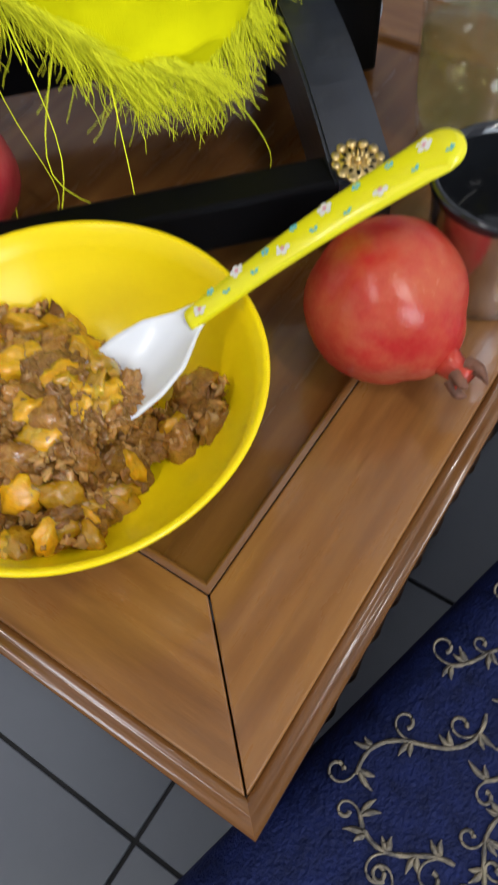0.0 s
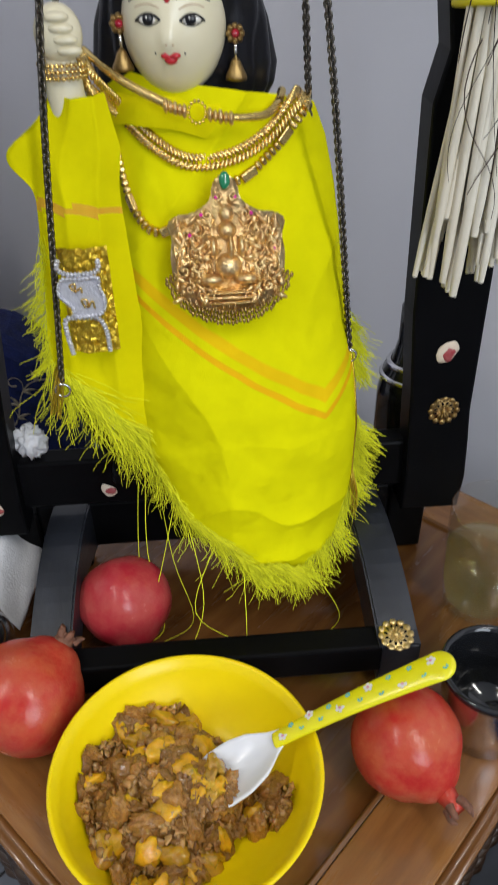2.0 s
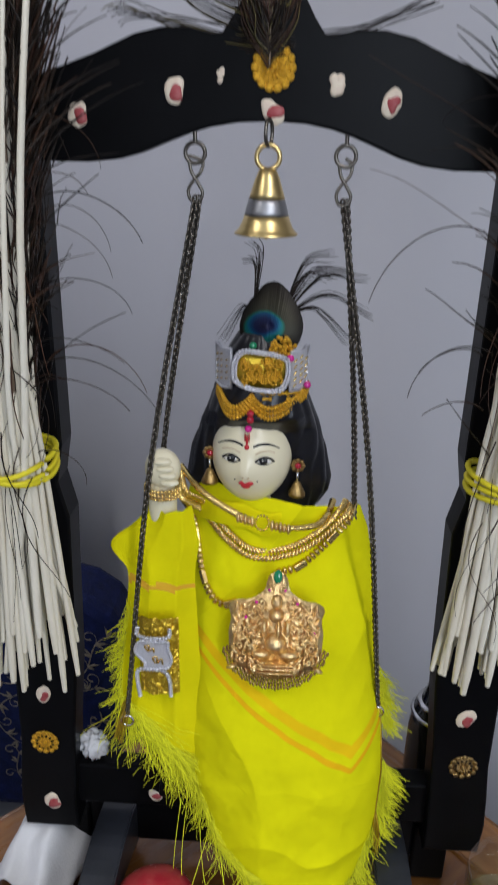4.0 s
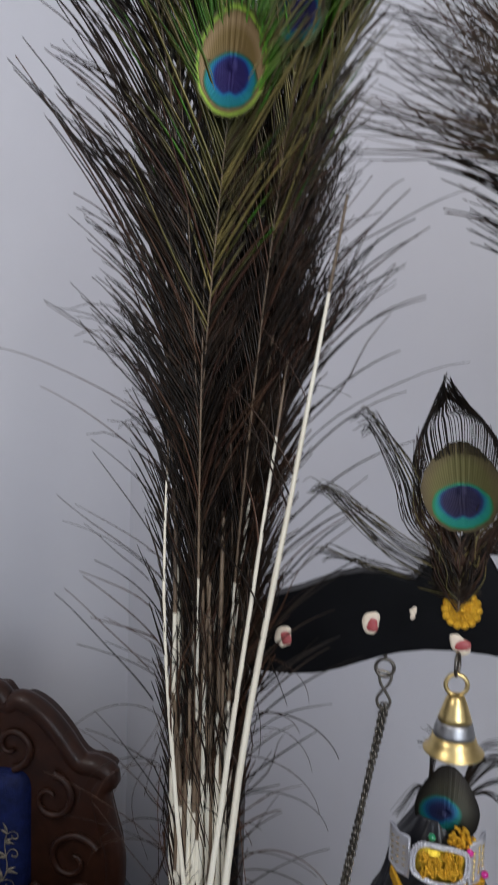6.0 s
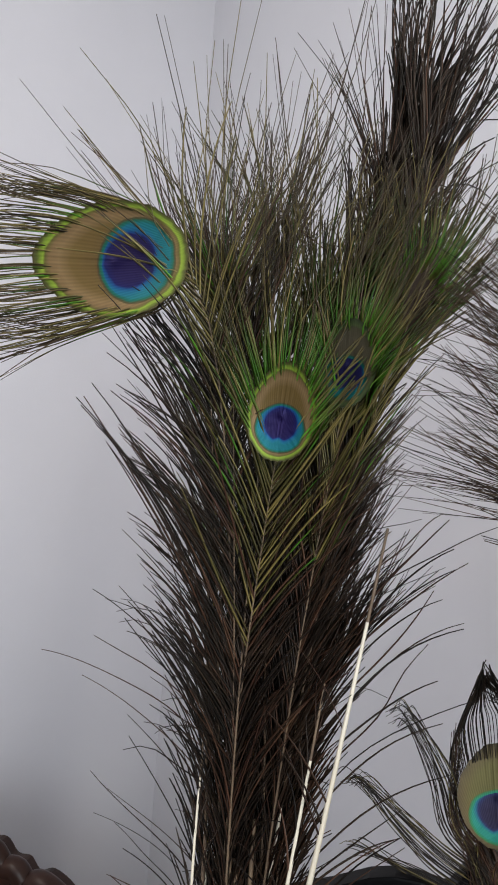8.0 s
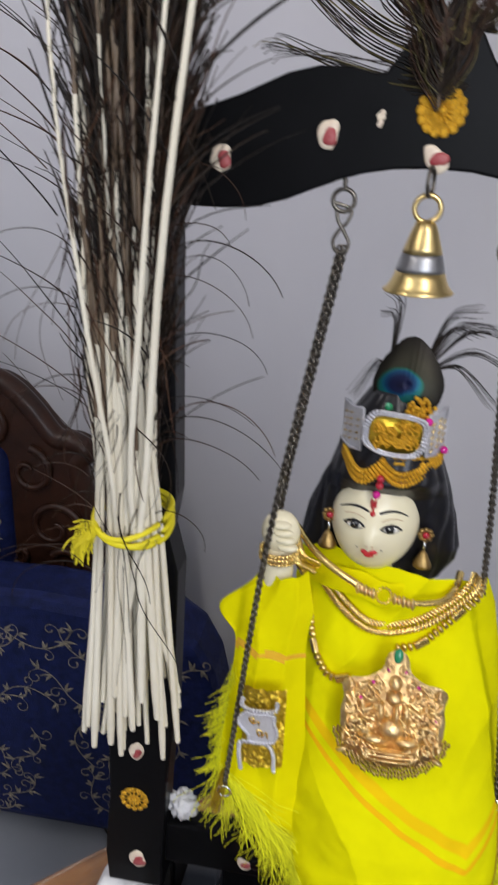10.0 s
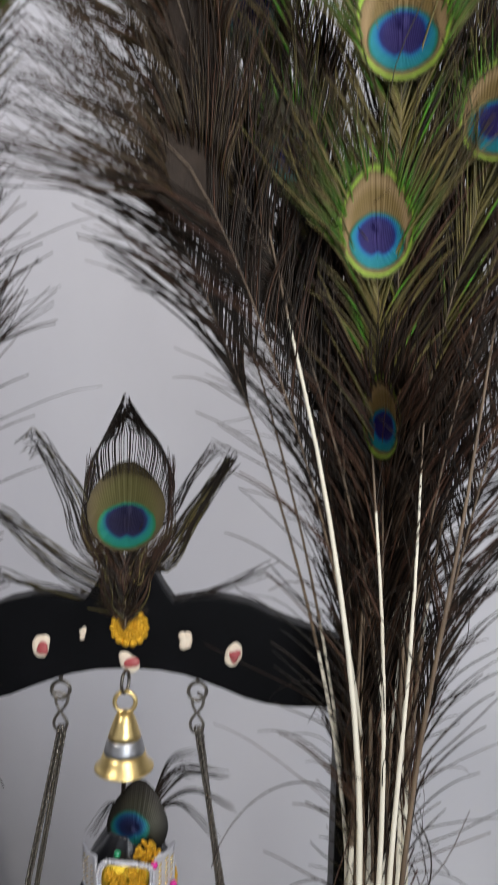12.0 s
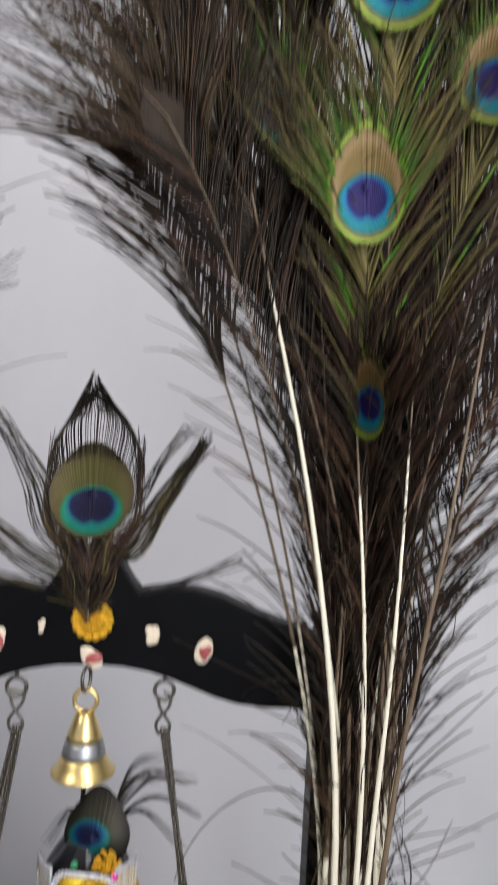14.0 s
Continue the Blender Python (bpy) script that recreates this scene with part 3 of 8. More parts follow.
def edge_moulding(turn):
    """Rounded moulding along one side: a step, a hollow and a round nose."""
    prof = [(0.0, -0.0035), (0.003, -0.0022), (0.006, -0.0035), (0.0072, -0.0068), (0.0095, -0.0066), (0.0128, -0.0078), (0.0150, -0.0115),
            (0.0152, -0.016), (0.0128, -0.0205), (0.008, -0.0225), (0.0065, -0.026), (0.0, -0.027)]
    bm = bmesh.new()
    rows = []
    for o, z in prof:
        d = HALF - 0.012 + 0.8 * o
        rows.append([bm.verts.new((-d, -d, z)), bm.verts.new((d, -d, z))])
    for a, b in zip(rows, rows[1:]):
        bm.faces.new((a[0], a[1], b[1], b[0]))
    for side in (0, 1):
        bm.faces.new([r[side] for r in rows][:: -1 if side else 1])
    bmesh.ops.recalc_face_normals(bm, faces=bm.faces)
    return part("edge_moulding", bm, WOOD_EDGE, table, "rounded moulded table edge", smooth=True, m=pose(0, 0, 0, 0, 0, turn))


for q in range(4):
    mitred_board(90 * q)
    edge_moulding(90 * q)
    inner = HALF - BORDER
    # raised bead round the sunken panel
    bm = bmesh.new()
    for k, (o, z) in enumerate(((0.0005, -0.0005), (0.0025, 0.0014), (0.0048, 0.0008), (0.0058, -0.003), (0.0068, -0.0035))):
        d = inner - o
        bm.verts.new((-d, -d, z)), bm.verts.new((d, -d, z))
    bm.verts.ensure_lookup_table()
    for k in range(4):
        bm.faces.new((bm.verts[2 * k], bm.verts[2 * k + 1], bm.verts[2 * k + 3], bm.verts[2 * k + 2]))
    bmesh.ops.recalc_face_normals(bm, faces=bm.faces)
    part("panel_bead", bm, WOOD_EDGE, table, smooth=True, m=pose(0, 0, 0, 0, 0, 90 * q))
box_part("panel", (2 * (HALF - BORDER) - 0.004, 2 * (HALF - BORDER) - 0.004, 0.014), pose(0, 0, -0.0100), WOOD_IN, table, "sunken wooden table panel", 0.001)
for q in range(4):
    side_m = pose(0, 0, 0, 0, 0, 90 * q)
    box_part("apron", (2 * HALF - 0.030, 0.018, 0.150), side_m @ pose(0, -(HALF - 0.020), -0.1025), WOOD_DARK, table, "dark carved apron", 0.003)
    bm = bmesh.new()
    for i in range(30):
        x = -0.29 + i * 0.58 / 29
        bmesh.ops.create_cone(bm, cap_ends=True, segments=4, radius1=0.0115, radius2=0.004, depth=0.007, matrix=pose(x, -(HALF - 0.009), -0.040, 90) @ pose(0, 0, 0, 0, 0, 45))
    part("tooth_band", bm, WOOD_DARK, table, "band of small carved blocks", smooth=False, m=side_m)
    t = np.linspace(0, 1, 240)
    for dz, amp, ph in ((-0.060, 0.004, 0), (-0.076, 0.008, 1.2), (-0.092, 0.006, 2.9), (-0.108, 0.007, 0.5), (-0.124, 0.005, 2.2), (-0.142, 0.008, 1.1), (-0.160, 0.004, 0.2)):
        wave = np.stack([-0.29 + 0.58 * t, np.full(240, -(HALF - 0.011)), dz + amp * np.sin(t * 58 + ph)], 1)
        part("carved_wave", strands("carved_wave", wave[None], (0.0042 + 0.0022 * np.sin(t * 116))[None], 7), WOOD_DARK, table, "carved leaf scroll", m=side_m)
    leg = lathe([(0.028, -0.5), (0.032, -0.48), (0.022, -0.45), (0.026, -0.36), (0.034, -0.28), (0.026, -0.2), (0.036, -0.15), (0.036, -0.03)], 20)
    part("leg", leg, WOOD_DARK, table, "turned dark wooden leg", m=pose(0, 0, 0, 0, 0, 90 * q) @ pose(-(HALF - 0.05), -(HALF - 0.05), 0))


# ---------------------------------------------------------------- sofas
def scrolls(name, count, area, seed, parent, m, height, size=0.045):
    """Embroidered scrolls: curling stems with leaves, laid as flat threads on a cushion."""
    rng = np.random.default_rng(seed)
    pts, rad, seats = [], [], []
    k = 26
    t = np.linspace(0, 1, k)

    def lay(x, y, r):
        pts.append(np.stack([x, y, [height(p, q) for p, q in zip(x, y)]], 1))
        rad.append(r)

    def path(x0, y0, heads, ln):
        return x0 + np.cumsum(np.cos(heads)) * ln / k, y0 + np.cumsum(np.sin(heads)) * ln / k

    for _ in range(count * 6):
        x0, y0, a0 = rng.uniform(-area[0], area[0]), rng.uniform(-area[1], area[1]), rng.uniform(0, 6.28)
        ln = size * rng.uniform(1.8, 3.2)
        x, y = path(x0, y0, a0 + 0.9 * np.sin(t * rng.uniform(3, 5) + rng.uniform(0, 6)), ln)
        if max(np.abs(x).max() - area[0], np.abs(y).max() - area[1]) > 0.01 or any((x[13] - p) ** 2 + (y[13] - q) ** 2 < (size * 1.35) ** 2 for p, q in seats):
            continue
        seats.append((x[13], y[13]))
        lay(x, y, 0.0010 + 0.0005 * np.abs(np.sin(t * 30)))
        sg = rng.choice([-1, 1])
        for j, s in enumerate((0.12, 0.34, 0.56, 0.78, 0.97)):
            i = min(int(s * k), k - 2)
            h = math.atan2(y[i + 1] - y[i], x[i + 1] - x[i])
            sg = -sg
            if j % 2 == 0:
                # a tendril that rolls up into a bud
                cx, cy = path(x[i], y[i], h + sg * (0.3 + 5.6 * t ** 1.7), size * rng.uniform(0.7, 1.15))
                lay(cx, cy, 0.0007 + size * 0.022 * t ** 2.5)
            for e, span in ((0.5, 0.38), (1.1, 0.30)):
                cx, cy = path(x[i], y[i], h - sg * (e + 0.7 * t), size * span * rng.uniform(0.7, 1.2))
                lay(cx, cy, 0.0004 + size * 0.040 * np.sin(np.pi * t ** 0.8) ** 1.3)
    me = strands(name, pts, rad, 4, materials=(THREAD,))
    co = np.empty(len(me.vertices) * 3)
    me.vertices.foreach_get("co", co)
    co = co.reshape(-1, 3)
    base = np.repeat(np.array(pts)[:, :, 2].reshape(-1), 4)
    co[:, 2] = base + (co[:, 2] - base) * 0.08
    me.vertices.foreach_set("co", co.reshape(-1))
    return tagged(part(name, me, THREAD, parent, "pale gold embroidered scrolls", m=m), kind="stuff")


def cushion(size, puff, nx=30, ny=30):
    """A padded block with a domed top and round edges."""
    bm = bmesh.new()
    w, d, h = size
    box(bm, (w, d, h), bevel=0.03, segments=4)
    bmesh.ops.subdivide_edges(bm, edges=[e for e in bm.edges if e.calc_length() > 0.15], cuts=10, use_grid_fill=True)
    for v in bm.verts:
        if v.co.z > 0:
            kx, ky = 1 - (2 * v.co.x / w) ** 2, 1 - (2 * v.co.y / d) ** 2
            v.co.z += puff * max(kx, 0) * max(ky, 0)
    return bm


def seat_height(w, d, h, puff):
    return lambda x, y: h / 2 + puff * max(1 - (2 * x / w) ** 2, 0) * max(1 - (2 * y / d) ** 2, 0) + 0.0012


def sofa_seat(name, label, m, w, d, top):
    s = thing(name, label, "sofa")
    s.matrix_basis = m
    part("seat_cushion", cushion((w, d, 0.16), 0.015), NAVY, s, "navy blue brocade cushion", m=pose(0, 0, top - 0.08))
    scrolls("embroidery", 420, (w / 2 - 0.05, d / 2 - 0.035), 4, s, pose(0, 0, top - 0.08), seat_height(w, d, 0.16, 0.015), 0.034)
    box_part("seat_frame", (w, d, 0.12), pose(0, 0, top - 0.22), SOFA_WOOD, s, "carved dark wooden frame", 0.02)
    for x in (-1, 1):
        for y in (-1, 1):
            part("leg", lathe([(0.022, 0), (0.03, 0.04), (0.022, 0.08), (0.035, top - 0.27)], 16), SOFA_WOOD, s, m=pose(x * (w / 2 - 0.06), y * (d / 2 - 0.06), 0))
    return s


# the near sofa: its seat's side runs past the table's corner
EDGE_A = Vector((-0.037, 0.07, 0))
EDGE_D = Vector((0.232, 0.127, 0)).normalized()
EDGE_N = Vector((EDGE_D.y, -EDGE_D.x, 0))
near_m = Matrix.Translation(EDGE_A + EDGE_D * 0.25 + EDGE_N * 0.305) @ pose(0, 0, 0, 0, 0, math.degrees(math.atan2(EDGE_D.y, EDGE_D.x)))
sofa_near = sofa_seat("sofa", "navy blue brocade sofa with gold scrolls beside the table", near_m, 1.0, 0.62, 0.40)

# the far sofa: carved crest, padded back and a sloping arm, beyond the table
far = thing("sofa", "navy brocade sofa with a carved dark wooden crest", "sofa", (-0.6, 1.1, 0))


def far_at(y):
    return Matrix.Translation((0.6 + 0.06, y - 1.1, 0.045))


# the crest and back stand further off than the arm
CREST_M = Matrix.Translation((-0.565 + 0.6, 1.25 - 1.1, 0.735)) @ Matrix.Diagonal((1.14, 1.14, 1.14, 1)) @ Matrix.Translation((0.580, 0, -0.765))


crest = [(-1.35, 0.96), (-1.1, 0.955), (-0.95, 0.935), (-0.86, 0.925), (-0.815, 0.93), (-0.79, 0.907), (-0.765, 0.905), (-0.745, 0.885), (-0.72, 0.892), (-0.685, 0.875), (-0.651, 0.841), (-0.616, 0.796), (-0.585, 0.790), (-0.562, 0.776), (-0.578, 0.748),
         (-0.566, 0.69), (-0.551, 0.631), (-0.556, 0.565), (-0.575, 0.527), (-0.61, 0.512), (-0.664, 0.508), (-0.707, 0.521), (-0.722, 0.56), (-0.724, 0.604), (-0.735, 0.66), (-0.752, 0.70), (-0.775, 0.733), (-0.81, 0.752), (-0.9, 0.77), (-1.1, 0.79), (-1.35, 0.80)]
crest = [(float(p[0]), float(p[2])) for p in curve_points([(x, 0, z) for x, z in crest], 150)]
part("crest", extrude_outline(crest[::-1], 0.07, 0.004), SOFA_WOOD, far, "carved dark wooden crest", smooth=False, m=CREST_M)
rngs = np.random.default_rng(3)
for cx, cz, r0, turn in ((-0.62, 0.63, 0.05, 7), (-0.66, 0.735, 0.045, -7), (-0.73, 0.82, 0.04, 7), (-0.82, 0.86, 0.045, -7), (-0.92, 0.87, 0.045, 7), (-0.60, 0.56, 0.03, -6), (-0.69, 0.57, 0.025, 6)):
    t = np.linspace(0, 1, 40)
    a = rngs.uniform(0, 6) + turn * t
    curl = np.stack([cx + r0 * (1 - 0.85 * t) * np.cos(a), np.full(40, -0.004), cz + r0 * (1 - 0.85 * t) * np.sin(a)], 1)
    part("carved_scroll", strands("carved_scroll", curl[None], (0.0075 * (1 - 0.5 * t))[None], 8), SOFA_WOOD, far, "carved leaf scroll", m=CREST_M)
rim = np.array([(x, 0.016, z) for x, z in crest[: 2 * len(crest) // 3]])
part("crest_roll", strands("crest_roll", rim[None], np.full((1, len(rim)), 0.020), 12), SOFA_WOOD, far, "rounded dark wooden rim", m=CREST_M)
piping = curve_points([(-1.3, -0.006, 0.79), (-0.9, -0.006, 0.762), (-0.79, -0.006, 0.738), (-0.757, -0.006, 0.69), (-0.733, -0.006, 0.60), (-0.715, -0.006, 0.52)], 70)
bm = bmesh.new()
for q in piping:
    bmesh.ops.create_icosphere(bm, subdivisions=1, radius=0.006, matrix=Matrix.Translation(q))
tagged(part("braid", bm, THREAD, far, "gold braid along the upholstery", m=CREST_M), kind="stuff")
back = cushion((0.75, 0.56, 0.12), 0.02)
part("back_cushion", back, NAVY, far, "navy blue brocade back", m=CREST_M @ Matrix.Translation((0, 0.035, 0)) @ Matrix.Translation((-1.07, 0, 0.50)) @ pose(0, 0, 0, 90))
scrolls("embroidery", 160, (0.34, 0.25), 11, far, CREST_M @ Matrix.Translation((0, 0.035, 0)) @ Matrix.Translation((-1.07, 0, 0.50)) @ pose(0, 0, 0, 90), seat_height(0.75, 0.56, 0.12, 0.02), 0.06)
arm_out = [(-0.95, 0.02), (-0.95, 0.53), (-0.6, 0.545), (-0.45, 0.535), (-0.364, 0.513), (-0.322, 0.482), (-0.292, 0.426), (-0.278, 0.36), (-0.274, 0.294), (-0.274, 0.02)]
part("arm", extrude_outline(arm_out, 0.12, 0.022), NAVY, far, "navy blue brocade arm", smooth=False, m=far_at(1.0))
scrolls("embroidery", 130, (0.32, 0.22), 12, far, far_at(1.0) @ Matrix.Translation((-0.63, -0.001, 0.27)) @ pose(0, 0, 0, 90), lambda x, y: 0.0, 0.06)
box_part("seat_frame", (0.7, 0.3, 0.1), far_at(1.36) @ Matrix.Translation((-0.75, 0, 0.05)), SOFA_WOOD, far, bevel=0.01)


# ---------------------------------------------------------------- swing
SWING_Y = 0.541
swing = thing("swing_stand", "black lacquered wooden swing stand with gold rosettes and painted shells", "swing", (0, SWING_Y, TABLE_Z))


def at(x, y, z):
    """A place in the world, as seen from the stand's own base."""
    return Matrix.Translation((x, y - SWING_Y, z - TABLE_Z))


top_half = [(-0.212, 1.327), (-0.19, 1.328), (-0.165, 1.333), (-0.128, 1.346), (-0.098, 1.359), (-0.078, 1.3635), (-0.058, 1.3635), (-0.043, 1.360), (-0.036, 1.3605), (-0.029, 1.370),
            (-0.022, 1.382), (-0.014, 1.391), (-0.005, 1.395)]
bot_half = [(-0.005, 1.304), (-0.025, 1.303), (-0.045, 1.2995), (-0.06, 1.295), (-0.078, 1.288), (-0.095, 1.281), (-0.113, 1.276), (-0.135, 1.2735), (-0.17, 1.2735), (-0.212, 1.274)]
outline = [(-x, z) for x, z in bot_half[::-1]] + bot_half + top_half + [(-x, z) for x, z in top_half[::-1]]
bm = extrude_outline([(x, z - TABLE_Z) for x, z in outline], 0.022, 0.0018)
part("beam", bm, LACQUER, swing, "wavy carved black top beam", smooth=False, m=at(0, SWING_Y, TABLE_Z))

post_out = [(0.248, 0.581), (0.250, 0.62), (0.247, 0.66), (0.243, 0.70), (0.241, 0.80), (0.238, 0.96), (0.232, 1.0), (0.236, 1.04), (0.238, 1.33)]
post_in = [(0.174, 1.33), (0.174, 1.04), (0.180, 1.005), (0.172, 0.97), (0.177, 0.80), (0.184, 0.72), (0.187, 0.66), (0.189, 0.62), (0.189, 0.581)]
for side in (-1, 1):
    bm = extrude_outline([(side * x, z - TABLE_Z) for x, z in post_out + post_in][::side], 0.034, 0.0025)
    part("post", bm, LACQUER, swing, "shaped black upright", smooth=False, m=at(0, SWING_Y + 0.002, TABLE_Z))
    # foot behind the upright
    box_part("foot", (0.04, 0.03, 0.082), at(side * 0.205, SWING_Y + 0.045, TABLE_Z + 0.041), LACQUER, swing, bevel=0.003)
    # arched side rail from the upright down to the front bar
    bm = bmesh.new()
    rows = []
    for t in np.linspace(0, 1, 15):
        y = 0.60 - 0.210 * t
        z = 0.586 + 0.020 * math.sin(math.pi * min(1, t * 1.05)) - 0.026 * t
        x = 0.148 + 0.006 * t
        zb = 0.552 - 0.045 * abs(t - 0.45) * 1.7
        w = 0.0185
        rows.append([bm.verts.new((side * (x - w), y, z)), bm.verts.new((side * (x + w), y, z)), bm.verts.new((side * (x + w), y, zb)), bm.verts.new((side * (x - w), y, zb))])
    for a, b in zip(rows, rows[1:]):
        for i in range(4):
            bm.faces.new((a[i], a[(i + 1) % 4], b[(i + 1) % 4], b[i]))
    bm.faces.new(rows[0]), bm.faces.new(rows[-1])
    bmesh.ops.recalc_face_normals(bm, faces=bm.faces)
    bmesh.ops.bevel(bm, geom=[e for e in bm.edges if e.calc_face_angle(0) > 0.8], offset=0.002, segments=2, affect="EDGES")
    part("side_rail", bm, LACQUER_WORN, swing, "arched black side rail", smooth=False, m=at(0, 0, 0) @ Matrix.Translation((0, 0, 0)))
    for yy in (0.404, 0.585):
        box_part("block_foot", (0.030, 0.024, 0.05), at(side * 0.153, yy, 0.525), LACQUER, swing, bevel=0.003)
box_part("front_bar", (0.345, 0.026, 0.034), at(0, 0.4045, 0.5415), LACQUER, swing, "black front bar", 0.003)
box_part("rear_bar", (0.40, 0.024, 0.055), at(0, 0.568, 0.632), LACQUER, swing, "black rear crossbar", 0.003)
box_part("rear_foot_bar", (0.37, 0.022, 0.06), at(0, 0.585, 0.56), LACQUER, swing, "black rear foot bar", 0.003)


def rosette(m, r, parent, material=GOLD, petals=12, pierced=True):
    """Filigree disc: a ring of petals with a boss."""
    bm = bmesh.new()
    bmesh.ops.create_cone(bm, cap_ends=True, segments=36, radius1=r * 0.9, radius2=r * 0.84, depth=0.0012)
    ob = part("rosette", bm, material, parent, "pierced gold rosette", m=m)
    for i in range(petals):
        a = 2 * math.pi * i / petals
        bm = bmesh.new()
        bmesh.ops.create_uvsphere(bm, u_segments=10, v_segments=6, radius=1, matrix=Matrix.Diagonal((r * 0.17, r * 0.20, 0.0011, 1)))
        part("petal", bm, material, ob, m=Matrix.Rotation(a, 4, "Z") @ Matrix.Translation((r * 0.82, 0, 0.0006)))
        bm = bmesh.new()
        bmesh.ops.create_uvsphere(bm, u_segments=8, v_segments=5, radius=1, matrix=Matrix.Diagonal((r * 0.16, r * 0.06, 0.0012, 1)))
        part("spoke", bm, material, ob, m=Matrix.Rotation(a + 0.26, 4, "Z") @ Matrix.Translation((r * 0.38, 0, 0.001)))
    bm = bmesh.new()
    bmesh.ops.create_uvsphere(bm, u_segments=10, v_segments=6, radius=r * 0.17)
    part("boss", bm, material, ob, m=Matrix.Translation((0, 0, 0.001)))
    for i in range(petals if pierced else 0):
        bm = bmesh.new()
        bmesh.ops.create_uvsphere(bm, u_segments=8, v_segments=4, radius=1, matrix=Matrix.Diagonal((r * 0.17, r * 0.075, 0.0009, 1)))
        part("piercing", bm, LACQUER, ob, m=Matrix.Rotation(2 * math.pi * (i + 0.5) / petals, 4, "Z") @ Matrix.Translation((r * 0.5, 0, 0.0009)))
    return ob


FACE = pose(0, 0, 0, 90)
rosette(at(0.001, SWING_Y - 0.0008, 1.339) @ FACE, 0.0165, swing, ROPE_GOLD, 14, False)
for side in (-1, 1):
    rosette(at(side * 0.2165, SWING_Y + 0.0012, 0.703) @ FACE, 0.0155, swing, GOLD_DULL if side > 0 else ROPE_GOLD, 12)
    rosette(at(side * 0.151, 0.399, 0.5645) @ pose(0, 0, 0, 8), 0.0165, swing, BRASS, 12)


def shell(m, tint, parent, r=0.0105):
    """A painted shell: a cream teardrop with a red heart."""
    bm = bmesh.new()
    bmesh.ops.create_uvsphere(bm, u_segments=32, v_segments=14, radius=1, matrix=Matrix.Diagonal((r * 0.68, r * 0.92, 0.0022, 1)))
    for v in bm.verts:
        v.co.x += 0.25 * v.co.y * (1 if v.co.y > 0 else 0.2)
        o = Vector((m.translation.x * 40, m.translation.z * 40, 0))
        v.co.x *= 1 + 0.22 * noise.noise(v.co * 130 + o)
        v.co.y *= 1 + 0.22 * noise.noise(v.co * 130 + o + Vector((3, 1, 2)))
    ob = part("painted_shell", bm, SHELL, parent, "cream and red painted shell", m=m)
    bm = bmesh.new()
    bmesh.ops.create_uvsphere(bm, u_segments=14, v_segments=8, radius=1, matrix=Matrix.Translation((r * 0.16, -r * 0.12, 0.0011)) @ Matrix.Diagonal((r * 0.46, r * 0.60, 0.0018, 1)))
    for v in bm.verts:
        v.co.x += 0.30 * r * noise.noise(v.co * 160 + Vector((m.translation.x * 70, 2, m.translation.z * 50)))
    part("painted_heart", bm, tint, ob)
    return ob


for x, z, tilt, r in ((-0.141, 1.306, 14, 0.0105), (-0.070, 1.323, 8, 0.0105), (0.001, 1.3095, 60, 0.0105), (0.085, 1.318, -4, 0.0105)):
    shell(at(x, SWING_Y - 0.001, z) @ FACE @ pose(0, 0, 0, 0, 0, tilt), SHELL_RED, swing, r)
for x, z, r in ((0.0455, 1.3285, 0.0095), (-0.037, 1.333, 0.005)):
    bm = bmesh.new()
    for k in range(7):
        bmesh.ops.create_uvsphere(bm, u_segments=8, v_segments=6, radius=r * 0.42, matrix=Matrix.Translation((r * random.uniform(-0.35, 0.35), r * random.uniform(-0.8, 0.8), 0)) @ Matrix.Diagonal((1, 1, 0.4, 1)))
    tagged(part("worn_shell", bm, SHELL, swing, "worn cream painted shell", m=at(x, SWING_Y - 0.0006, z) @ FACE), kind="stuff")
shell(at(0.2105, SWING_Y + 0.001, 0.766) @ FACE @ pose(0, 0, 0, 0, 0, -20), SHELL_RED, swing, 0.0125)
shell(at(-0.2135, SWING_Y + 0.001, 0.766) @ FACE, SHELL_RED, swing, 0.0115)
shell(at(-0.2155, SWING_Y + 0.001, 0.619) @ FACE @ pose(0, 0, 0, 0, 0, 35), SHELL_RED, swing, 0.0125)
shell(at(-0.105, 0.555, 0.622) @ FACE @ pose(0, 0, 0, 0, 0, 60), SHELL_RED, swing, 0.0095)

# swing seat under the shawl, with curved arms
seat = thing("hanging_chair", "black lacquered hanging chair with curved arms under the shawl", "hanging chair", (0, 0.56, 0.66))


def seat_at(x, y, z):
    return Matrix.Translation((x, y - 0.56, z - 0.66))


box_part("seat_board", (0.20, 0.10, 0.014), seat_at(0.005, 0.575, 0.66), LACQUER, seat, bevel=0.003)
for side in (-1, 1):
    tube_part("arm", [(side * 0.100 + 0.005, 0.000, 0.0), (side * 0.112 + 0.003, -0.005, 0.05), (side * 0.121, 0.005, 0.092), (side * 0.119, 0.03, 0.085), (side * 0.108, 0.06, 0.05)],
              [0.007, 0.009, 0.008, 0.007, 0.006], LACQUER, seat, "curved black arm", 18, 10)
box_part("seat_back", (0.2, 0.012, 0.16), seat_at(0.005, 0.64, 0.745), LACQUER, seat, bevel=0.003)


# hooks, chains, bell
def ring_mesh(R, r, seg=18, sides=8, squash=1.0):
    t = np.linspace(0, 2 * np.pi, seg + 1)
    p = np.stack([np.cos(t) * R, np.zeros_like(t), np.sin(t) * R * squash], 1)
    return strands("ring", p[None], np.full((1, seg + 1), r), sides)


